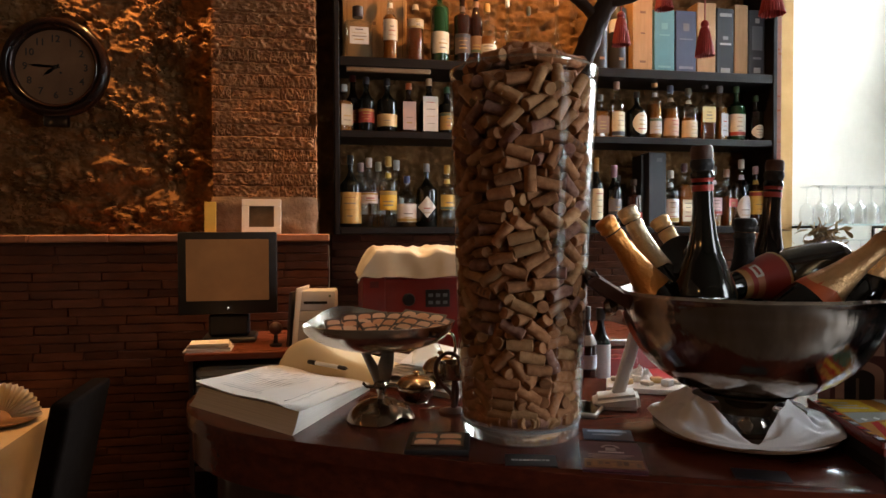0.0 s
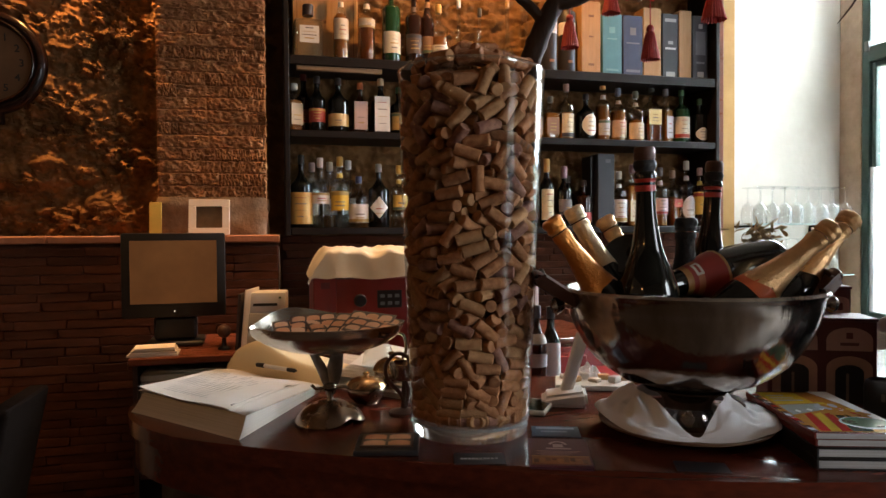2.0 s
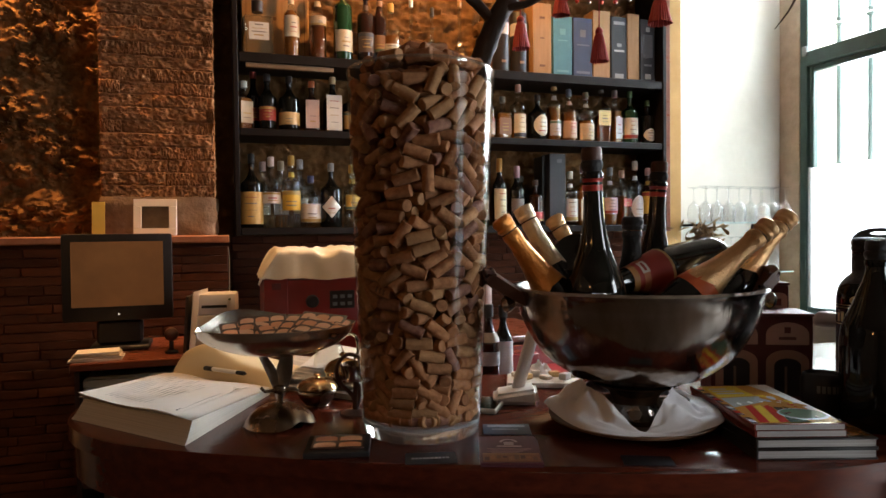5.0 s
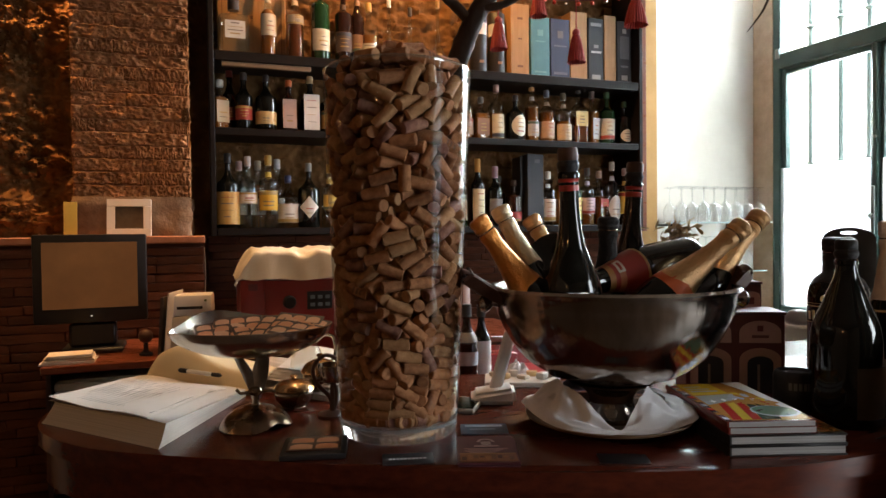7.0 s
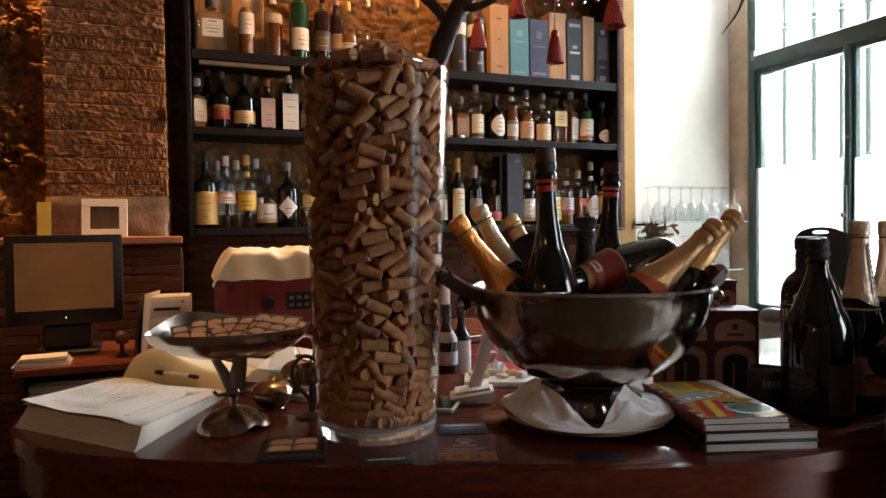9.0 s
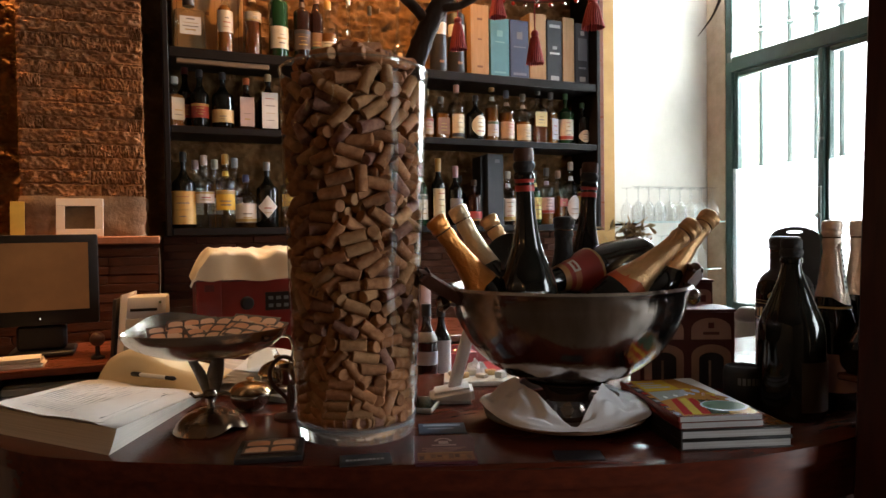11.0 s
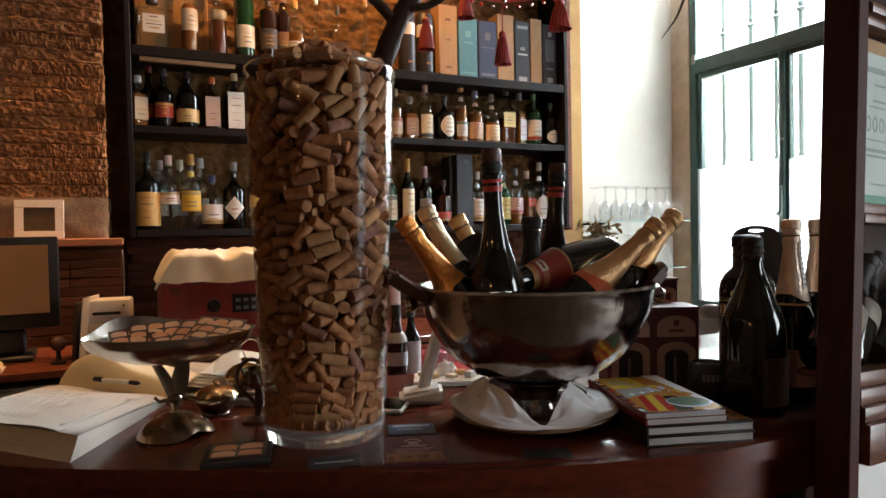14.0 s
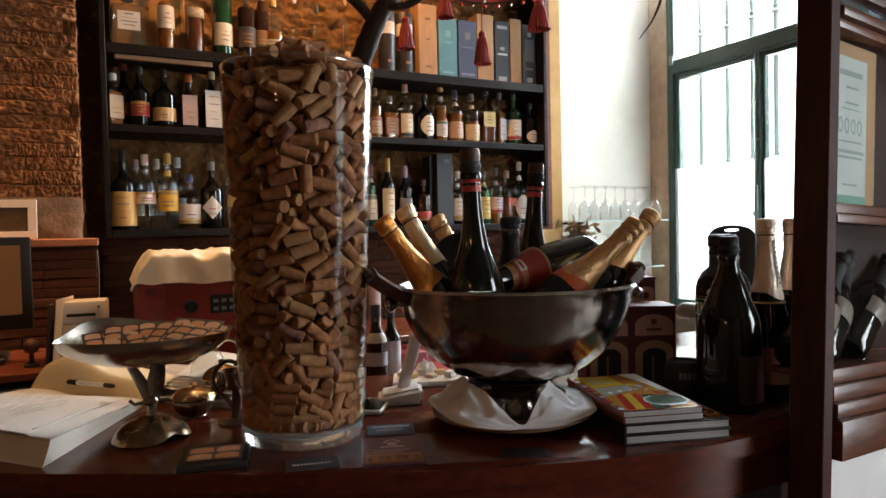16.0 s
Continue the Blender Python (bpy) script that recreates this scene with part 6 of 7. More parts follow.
shelf_bottle(1.10, 1.488, 0.330, 0.036, "wine", "dark_glass", "", (0.30, 0.20, 0.10), (0.60, 0.50, 0.35), 0.1, 0.5, 3.84)
shelf_bottle(1.25, 1.488, 0.320, 0.036, "wine", "green_glass", "", (0.40, 0.10, 0.10), (0.70, 0.60, 0.45), 0.1, 0.5, 3.85)
shelf_bottle(1.505, 1.488, 0.270, 0.036, "round", "brown_glass", "", (0.12, 0.10, 0.08), (0.20, 0.12, 0.08), 0.1, 0.4, 3.93)
shelf_bottle(1.92, 1.488, 0.300, 0.040, "round", "green_glass", "", (0.10, 0.09, 0.08), (0.70, 0.58, 0.20), 0.1, 0.5, 3.84)
shelf_bottle(0.70, 1.93, 0.280, 0.040, "round", "dark_glass", "", (0.30, 0.20, 0.10), (0.60, 0.50, 0.35), 0.1, 0.5)
shelf_bottle(0.84, 1.93, 0.290, 0.040, "round", "clear", "whisky", (0.30, 0.20, 0.10), (0.60, 0.50, 0.35), 0.1, 0.5)
shelf_bottle(1.00, 1.93, 0.270, 0.042, "round", "clear", "cognac", (0.20, 0.10, 0.10), (0.60, 0.50, 0.35), 0.1, 0.5)
shelf_bottle(1.16, 1.93, 0.280, 0.040, "square", "clear", "whisky", (0.30, 0.20, 0.10), (0.66, 0.56, 0.40), 0.1, 0.5)
shelf_bottle(1.28, 1.93, 0.260, 0.038, "round", "clear", "whisky", (0.30, 0.20, 0.10), (0.50, 0.36, 0.25), 0.1, 0.5)
shelf_bottle(0.70, 1.488, 0.290, 0.042, "round", "clear", "water", (0.30, 0.30, 0.34), (0.70, 0.66, 0.60), 0.1, 0.5)
shelf_bottle(0.84, 1.488, 0.320, 0.040, "round", "clear", "whisky", (0.50, 0.10, 0.10), (0.70, 0.66, 0.60), 0.1, 0.5)
shelf_bottle(0.97, 1.488, 0.300, 0.040, "round", "dark_glass", "", (0.30, 0.30, 0.34), (0.60, 0.40, 0.20), 0.1, 0.5)

# gift boxes on the top shelf
WOODBOX = mat("pale_box_wood", (0.46, 0.27, 0.12), 0.6, col2=(0.36, 0.20, 0.085), scale=10, stretch=(6, 6, 0.6), bump=0.1)


def gift_box(x0, x1, z1, material, label, marks, z0=2.266, y=3.79, d=0.10):
    th = empty("bottle_box", pose((x0 + x1) / 2, y, z0), label, "gift box", "bottle gift boxes")
    w, h = x1 - x0, z1 - z0
    part("box_body", box(-w / 2, w / 2, 0, d, 0, h * 0.9995, 0.002), material, th)
    for cx, cz, ww, hh, col in marks:
        part("print_bar", box((cx - ww / 2) * w, (cx + ww / 2) * w, -0.0016, -0.0006, (cz - hh / 2) * h, (cz + hh / 2) * h), paint(col, 0.5), th)
    return th


GREY = (0.42, 0.42, 0.42)
gift_box(1.518, 1.624, 2.640, WOODBOX, "plain brown wooden bottle box", ((0, 0.80, 0.28, 0.03, (0.20, 0.10, 0.05)), (0, 0.52, 0.22, 0.02, (0.20, 0.10, 0.05)), (0, 0.14, 0.3, 0.03, (0.20, 0.10, 0.05))))
gift_box(1.634, 1.745, 2.585, paint((0.10, 0.27, 0.33), 0.5), "teal blue cardboard bottle box", ((0, 0.74, 0.3, 0.10, (0.20, 0.40, 0.46)), (0, 0.60, 0.5, 0.02, (0.20, 0.40, 0.46)), (0, 0.10, 0.6, 0.03, (0.20, 0.40, 0.46))))
gift_box(1.753, 1.866, 2.586, paint((0.050, 0.068, 0.135), 0.5), "navy blue cardboard bottle box", ((0, 0.74, 0.3, 0.12, (0.20, 0.18, 0.20)), (0, 0.55, 0.66, 0.02, (0.20, 0.2, 0.26)), (0, 0.10, 0.7, 0.04, (0.20, 0.2, 0.26))))
gift_box(1.871, 1.975, 2.633, WOODBOX, "pale wooden bottle box", ())
gift_box(1.983, 2.078, 2.611, paint((0.030, 0.034, 0.042), 0.5), "dark slate bottle box with pale print", ((0, 0.90, 0.7, 0.05, GREY), (0, 0.56, 0.3, 0.05, GREY), (0, 0.47, 0.66, 0.03, (0.7, 0.7, 0.7)), (0, 0.08, 0.55, 0.07, GREY)))
gift_box(2.083, 2.158, 2.634, WOODBOX, "pale wooden bottle box", ())
gift_box(2.164, 2.260, 2.612, paint((0.035, 0.036, 0.045), 0.5), "dark slate bottle box with a block of print", ((0, 0.84, 0.25, 0.07, GREY), (0, 0.58, 0.62, 0.36, (0.14, 0.15, 0.17)), (0, 0.28, 0.5, 0.03, (0.2, 0.2, 0.22)), (0, 0.10, 0.4, 0.08, GREY)))
gift_box(1.608, 1.702, 1.865, paint((0.032, 0.036, 0.045), 0.5), "tall dark slate bottle box on the lower shelf", ((0.1, 0.9, 0.3, 0.05, (0.12, 0.12, 0.13)),), 1.488)
gift_box(1.585, 1.606, 1.855, paint((0.012, 0.010, 0.010), 0.5), "narrow black bottle box", (), 1.488, 3.83)
for x in (1.354, 1.456):
    th = empty("bottle_tube", pose(x, 3.835, 2.266), "dark round bottle tube with a white band", "bottle tube", "bottle tubes")
    part("tube_body", lathe([(0, 0), (0.044, 0), (0.045, 0.004), (0.045, 0.200), (0, 0.200)], 32), paint((0.028, 0.026, 0.028), 0.45), th)
    part("tube_band", lathe([(0, 0.2002), (0.0454, 0.2002), (0.0454, 0.262), (0, 0.262)], 32), paint((0.70, 0.66, 0.60), 0.5), th, "white paper band")
    part("tube_lid", lathe([(0, 0.2622), (0.0456, 0.2622), (0.0456, 0.315), (0.042, 0.320), (0, 0.320)], 32), paint((0.035, 0.033, 0.035), 0.45), th)
    part("print_bar", box(-0.012, 0.012, -0.0462, -0.0452, 0.055, 0.068), paint((0.35, 0.18, 0.09), 0.5), th)
wb = empty("wooden_case", pose(0.235, 3.93, 2.266), "pale wooden wine case standing behind the bottles", "wooden case")
part("case_body", box(-0.155, 0.155, -0.025, 0.045, 0, 0.42, 0.004), WOODBOX, wb)
for x0, x1, z0, z1 in ((-0.135, 0.135, 0.385, 0.388), (-0.135, -0.132, 0.04, 0.385), (0.132, 0.135, 0.04, 0.385)):
    part("case_groove", box(x0, x1, -0.0265, -0.0255, z0, z1), paint((0.22, 0.12, 0.05), 0.6), wb)
part("case_stamp", box(-0.012, 0.004, -0.0265, -0.0255, 0.20, 0.216), paint((0.20, 0.10, 0.05), 0.6), wb)

# ---------------------------------------------------------------- clock on the stone wall
clock = empty("wall_clock", pose(-1.124, 3.745, 2.162, 90, 0, 0), "round dark wooden wall clock with a brown dial", "wall clock")
CLOCKW = mat("blackened_wood", (0.014, 0.006, 0.004), 0.22, col2=(0.009, 0.004, 0.003), scale=14, spec=0.25)
part("clock_rim", lathe(soft_profile([(0.150, 0.0), (0.205, 0.0), (0.212, 0.015), (0.205, 0.035), (0.185, 0.045), (0.175, 0.038), (0.168, 0.048), (0.160, 0.040), (0.155, 0.022)], 3), 72), CLOCKW, clock)
part("dial", lathe([(0, 0.016), (0.158, 0.016), (0.158, 0.020), (0, 0.020)], 64), mat("aged_dial", (0.17, 0.095, 0.050), 0.6, col2=(0.11, 0.06, 0.032), scale=5, spec=0.2), clock)
part("case_box", box(-0.048, 0.048, -0.250, -0.196, -0.005, 0.035, 0.008, 2), CLOCKW, clock)
part("case_back", lathe([(0, -0.085), (0.17, -0.085), (0.17, -0.001), (0, -0.001)], 48), CLOCKW, clock)
INKD = paint((0.006, 0.004, 0.003), 0.6)
for n in range(1, 13):
    a = radians(90 - 30 * n)
    words(str(n), 0.042, pose(0.118 * math.cos(a), 0.118 * math.sin(a), 0.0206), INKD, clock, "numeral", 0.0003)
for name, length, width, a in (("hour_hand", 0.062, 0.008, -113), ("minute_hand", 0.112, 0.006, 96 - 10)):
    hb = bmesh.new()
    hb.faces.new([hb.verts.new((x, y, 0.0235 if "hour" in name else 0.0255)) for x, y in ((-width * 0.5, -0.018), (width * 0.5, -0.018), (width * 0.9, length * 0.6), (0, length), (-width * 0.9, length * 0.6))])
    part(name, thick(hb, 0.001), INKD, clock).matrix_local = pose(0, 0, 0, 0, 0, {"hour_hand": 128, "minute_hand": 86}[name])
part("centre_boss", lathe([(0, 0.020), (0.008, 0.020), (0.008, 0.028), (0, 0.029)], 16), INKD, clock)
part("key_hole", lathe([(0, 0.0203), (0.005, 0.0203), (0.005, 0.0208), (0, 0.0208)], 14), INKD, clock).matrix_local = pose(0.020, -0.022, 0)

# ---------------------------------------------------------------- desk with the till
desk = empty("till_desk", pose(0, 0, 0), "reddish wooden desk with an open compartment below", "desk")
DZ = 1.045
part("desk_top", box(-0.495, 1.30, 3.05, 3.575, DZ - 0.026, DZ, 0.004), M["desk_wood"], desk)
part("side_panel", box(-0.488, -0.473, 3.09, 3.57, 0, DZ - 0.0265), M["dark_wood"], desk)
part("side_panel", box(0.05, 0.075, 3.09, 3.57, 0, DZ - 0.0265), M["dark_wood"], desk)
part("side_panel", box(1.27, 1.295, 3.09, 3.57, 0, DZ - 0.0265), M["dark_wood"], desk)
part("back_panel", box(-0.472, 1.269, 3.55, 3.57, 0, DZ - 0.0265), M["dark_wood"], desk)
part("lower_shelf", box(-0.472, 0.049, 3.10, 3.549, 0.62, 0.64), M["dark_wood"], desk)
fr = empty("steel_drawer_unit", pose(-0.231, 3.13, 0.6405) @ Matrix.Diagonal((1, 1, 1.08, 1)), "grey framed metal drawer unit in the desk's compartment", "drawer unit")
part("unit_body", box(-0.24, 0.22, 0.012, 0.36, 0, 0.315, 0.006), M["cream_plastic"], fr)
part("front_panel", box(-0.215, 0.195, 0.0, 0.0118, 0.02, 0.275, 0.006), paint((0.16, 0.11, 0.075), 0.35), fr, "brown front panel")
for x0, x1, z0, z1 in ((-0.24, 0.22, 0.285, 0.31), (-0.24, -0.222, 0.0, 0.284)):
    part("front_frame", box(x0, x1, -0.006, 0.0115, z0, z1, 0.004), M["cream_plastic"], fr)
mon = empty("touch_monitor", pose(-0.378, 3.30, DZ, 0, 0, 2), "black touch-screen till monitor on a stand", "monitor")
part("bezel", box(-0.180, 0.180, -0.020, 0.030, 0.108, 0.420, 0.008, 2), M["black_plastic"], mon)
SCREEN = mat("dim_screen", (0.20, 0.088, 0.030), 0.5, col2=(0.13, 0.056, 0.020), scale=4, emit=0.30, spec=0.15)
part("screen", box(-0.150, 0.150, -0.0225, -0.0205, 0.160, 0.392), SCREEN, mon, "dim brownish screen")
part("power_light", lathe([(0, 0), (0.0025, 0), (0.0025, 0.001), (0, 0.001)], 10), glow("power_light", (1, 1, 0.95), 1.5), mon).matrix_local = pose(0, -0.0205, 0.132, 90, 0, 0)
part("stand_neck", box(-0.075, 0.075, 0.000, 0.060, 0.02, 0.1075, 0.01), M["black_plastic"], mon)
part("stand_foot", box(-0.100, 0.100, -0.040, 0.140, 0.0, 0.0195, 0.006), M["black_plastic"], mon)
for i in range(4):
    b = part("paper_pad", box(-0.08 + 0.006 * i, 0.08 - 0.004 * i, -0.055, 0.05 - 0.004 * i, 0.0075 * i, 0.0075 * i + 0.0068, 0.001), M["paper"] if i != 2 else M["cream_plastic"], m=pose(-0.425, 3.13, DZ, 0, 0, irn.uniform(-6, 6)))
    tagged(b, "small pad of white paper stacked on the desk", "paper pad", "stacked pads")
wc = empty("small_figure_lamp", pose(-0.196, 3.16, DZ), "small black round-headed desk gadget", "gadget")
part("gadget_base", lathe([(0, 0), (0.022, 0), (0.022, 0.008), (0.008, 0.014), (0.007, 0.045), (0, 0.045)], 20), M["black_plastic"], wc)
bmh = bmesh.new()
bmesh.ops.create_uvsphere(bmh, u_segments=18, v_segments=12, radius=0.024, matrix=Matrix.Translation((0, 0, 0.066)))
part("gadget_head", bmh, M["brown_cap"], wc)
pr = empty("receipt_printer", pose(-0.055, 3.17, DZ, 0, 0, -6), "cream receipt printer with a paper slot", "receipt printer")
part("printer_body", box(-0.075, 0.075, 0.0, 0.14, 0, 0.125, 0.008, 2), M["cream_plastic"], pr)
part("printer_lid", box(-0.074, 0.076, 0.004, 0.13, 0.1255, 0.200, 0.010, 2), M["white_plastic"], pr)
part("paper_slot", box(-0.040, 0.046, 0.0005, 0.0036, 0.150, 0.160), M["black_plastic"], pr)
part("lamp_dot", box(0.052, 0.060, 0.0005, 0.0036, 0.176, 0.184), paint((0.2, 0.25, 0.12), 0.4), pr)
part("printer_seam", box(-0.060, 0.060, -0.0012, -0.0002, 0.085, 0.087), paint((0.3, 0.27, 0.2), 0.5), pr)
fo1 = part("document_folder", box(-0.006, 0.006, 0.0, 0.17, 0, 0.20, 0.002), paint((0.045, 0.030, 0.024), 0.6), m=pose(-0.152, 3.13, DZ, 0, 4, -14))
tagged(fo1, "dark folder standing beside the printer", "folder")
fo2 = part("white_folder", box(-0.002, 0.002, 0.0, 0.17, 0, 0.215, 0.0006), M["paper"], m=pose(-0.136, 3.12, DZ, 0, 5, -14))
tagged(fo2, "white card standing beside the printer", "folder")
ms = part("computer_mouse", box(-0.045, 0.03, -0.03, 0.03, 0, 0.022, 0.009, 3), M["black_plastic"], m=pose(-0.03, 3.11, DZ, 0, 0, 10))
tagged(ms, "small black handset on the desk", "handset")
# tag on the corner of the low wall
tag = part("paper_tag", thick(sheet(4, 10, lambda u, v: (0.004 + 0.003 * math.sin(3 * v), 3.60 + 0.055 * u, 1.21 + 0.19 * v + 0.006 * u)), 0.0015), M["paper"])
tagged(tag, "white paper hanging on the wall's corner", "paper tag")
# picture and card on the ledge
pic = empty("small_picture", pose(-0.283, 3.625, 1.4575, -7, 0, -3), "small white-framed picture leaning on the pillar's foot", "picture")
for x0, x1, z0, z1 in ((-0.083, 0.083, 0.122, 0.152), (-0.083, 0.083, 0, 0.030), (-0.083, -0.053, 0.0301, 0.1219), (0.053, 0.083, 0.0301, 0.1219)):
    part("frame_bar", box(x0, x1, 0, 0.014, z0, z1, 0.001), M["paper"], pic)
part("image", box(-0.0529, 0.0529, 0.006, 0.010, 0.0302, 0.1218), mat("dim_photo", (0.13, 0.085, 0.05), 0.4, col2=(0.06, 0.04, 0.022), scale=18), pic, "dim brown landscape image")
yc = part("yellow_card", box(-0.024, 0.024, 0, 0.004, 0, 0.138, 0.001), paint((0.62, 0.42, 0.08), 0.5), m=pose(-0.492, 3.615, 1.4575, -6, 0, 0))
tagged(yc, "yellow card leaning on the pillar's foot", "card")

# ---------------------------------------------------------------- red appliance with a cloth
red = empty("red_coffee_machine", pose(0.115, 2.985, DZ), "red metal coffee machine with a knob and key panel", "coffee machine")
REDM = mat("red_enamel", (0.30, 0.020, 0.014), 0.3, col2=(0.22, 0.014, 0.010), scale=6, coat=0.4)
part("machine_body", box(0.0, 0.52, 0.0, 0.36, 0.0, 0.255, 0.008, 2), REDM, red)
part("corner_block", box(-0.004, 0.075, -0.006, 0.0, 0.02, 0.258, 0.002), REDM, red)
part("dial_knob", lathe([(0, 0), (0.023, 0), (0.021, 0.016), (0.018, 0.02), (0, 0.02)], 24), M["black_plastic"], red).matrix_local = pose(0.158, 0.0, 0.178, 90, 0, 0)
part("key_panel", box(0.218, 0.305, -0.004, -0.0005, 0.150, 0.212, 0.001), M["black_plastic"], red)
for i in range(3):
    for j in range(2):
        part("key", box(0.228 + 0.026 * i, 0.244 + 0.026 * i, -0.0065, -0.0045, 0.160 + 0.026 * j, 0.172 + 0.026 * j, 0.0008), paint((0.22, 0.26, 0.28), 0.4), red)
part("machine_label", box(0.022, 0.052, -0.0072, -0.0062, 0.222, 0.244), paint((0.16, 0.02, 0.02), 0.3), red)
part("steel_group", lathe([(0, 0.257), (0.02, 0.257), (0.022, 0.30), (0.012, 0.315), (0, 0.318)], 20), M["white_plastic"], red).matrix_local = pose(0.10, 0.03, 0)


def cloth_f(u, v):
    """Lies over the machine's top and hangs a little over its front and end."""
    x = 0.102 + 0.56 * u
    side = min(1, u / 0.11)
    top = 1.402 - 0.105 * (1 - side) ** 1.6 + 0.003 * math.sin(9 * u + 1) + 0.020 * noise.noise(Vector((u * 9, v * 4, 2))) + 0.006 * noise.noise(Vector((u * 24, v * 9, 5)))
    t = max(0, (0.30 - v) / 0.30)
    y = 2.972 + 0.34 * max(0, v - 0.25) / 0.75 - 0.008 * t + (0.014 * noise.noise(Vector((u * 8, 1.0, v * 2)))) * t
    hem = 1.304 + 0.024 * (1 - side) + 0.022 * noise.noise(Vector((u * 6, 4.0, 0.5)))
    return (x - 0.012 * (1 - side) * t, y, top + (min(hem, top - 0.01) - top) * t ** 1.3)


cl = part("cream_cloth", thick(sheet(70, 30, cloth_f), 0.002), M["cream_cloth"], smooth=60)
tagged(cl, "cream cloth draped over the red coffee machine", "cloth")

# ---------------------------------------------------------------- things on the lower worktop
WZ = 0.94
def plain_bottle(name, m, h, r, glass, cap, labels, label):
    th = empty(name, m, label, "bottle", "bottles on the worktop")
    rn = r * 0.38
    prof = [(r * 0.93, 0.0), (r, 0.006), (r, h * 0.3)] + soft_profile([(r, h * 0.58), (r * 0.92, h * 0.64), (r * 0.55, h * 0.72), (rn, h * 0.80), (rn, h * 0.9)], 4)
    part("glass_body", supershape(prof, -1, 28), M[glass], th, smooth=35)
    part("cap", lathe([(0, h * 0.86), (rn * 1.2, h * 0.86), (rn * 1.2, h * 0.99), (0, h)], 18), paint(cap, 0.4), th)
    for l0, l1, col in labels:
        part("label", patch(0, h * l0, h * l1, -180, 10, 18, 0.0008, 3, prof_fn(prof)), paint(col, 0.5), th)
    return th


plain_bottle("liquor_bottle", pose(0.826, 2.604, WZ), 0.285, 0.030, "dark_glass", (0.03, 0.03, 0.03), ((0.20, 0.60, (0.66, 0.60, 0.58)),), "dark bottle with a white label on the worktop")
plain_bottle("liquor_bottle", pose(0.760, 2.566, WZ), 0.295, 0.034, "brown_glass", (0.05, 0.05, 0.05), ((0.08, 0.26, (0.36, 0.05, 0.06)), (0.36, 0.50, (0.50, 0.52, 0.56)), (0.60, 0.70, (0.40, 0.36, 0.30))), "dark bottle with red and silver bands on the worktop")
for x, y, h, r, col in ((0.99, 3.33, 0.19, 0.022, (0.20, 0.16, 0.17)), (1.07, 3.36, 0.20, 0.026, (0.42, 0.30, 0.28))):
    can = empty("drink_can", pose(x, y, DZ + 0.0), "small red and silver can on the desk", "can")
    part("can_body", lathe([(0, 0), (r * 0.9, 0), (r, 0.006), (r, h), (r * 0.85, h + 0.008), (0, h + 0.008)], 24), paint(col, 0.3), can)
    part("can_top", lathe([(0, h + 0.0082), (r * 0.86, h + 0.0082), (r * 0.80, h + 0.03), (0, h + 0.032)], 24), M["pewter"], can)
tray = empty("red_tray", pose(1.08, 2.86, WZ, 0, 0, 0), "shallow red plastic tray on the worktop", "tray")
part("tray_base", box(-0.17, 0.22, -0.09, 0.10, 0, 0.008, 0.003), paint((0.30, 0.02, 0.02), 0.35), tray)
for x0, x1, y0, y1 in ((-0.17, 0.22, 0.10, 0.108), (-0.178, -0.17, -0.09, 0.108)):
    part("tray_rim", box(x0, x1, y0, y1, 0.0, 0.085, 0.003), paint((0.30, 0.02, 0.02), 0.35), tray)
PLAT = pose(0.692, 2.050, CZ, 0, 0, -24)
plat = part("white_platter", box(-0.088, 0.088, -0.050, 0.050, 0, 0.013, 0.005, 2), M["paper"], m=PLAT)
tagged(plat, "small white platter with sweets on the bar", "platter")
for i in range(7):
    cz = part("sweet_piece", box(-0.013, 0.013, -0.010, 0.010, 0, 0.010 + 0.003 * (i % 3), 0.004, 2), paint(((0.72, 0.62, 0.50), (0.66, 0.44, 0.20), (0.75, 0.73, 0.70))[i % 3], 0.6), m=PLAT @ pose(-0.065 + 0.022 * i, 0.016 * (-1) ** i, 0.0132, 0, 0, i * 47))
    tagged(cz, "small pale sweet lying on the white platter", "sweet", "sweets on the platter")
cr = part("crumpled_wrap", sheet(24, 16, lambda u, v: (0.034 * (u - 0.5) * 2, 0.026 * (v - 0.5) * 2, 0.026 * math.sin(math.pi * u) * math.sin(math.pi * v) * (1 + 0.9 * noise.noise(Vector((u * 7, v * 7, 1)))))), M["napkin"], m=PLAT @ pose(-0.01, 0.03, 0.0135))
tagged(cr, "crumpled white paper wrap on the platter", "paper wrap")
cup = part("glass_bowl", lathe(soft_profile([(0, 0.002), (0.03, 0), (0.045, 0.03), (0.05, 0.06)], 4), 28), M["bottle_clear"], m=pose(0.985, 2.86, WZ + 0.078))
tagged(cup, "small clear glass bowl at the back of the tray", "bowl")
cs = part("tray_box", box(-0.06, 0.08, -0.03, 0.05, 0.0, 0.068, 0.003), paint((0.30, 0.02, 0.02), 0.4), m=pose(0.985, 2.86, WZ + 0.0085))
tagged(cs, "red box in the tray", "box")

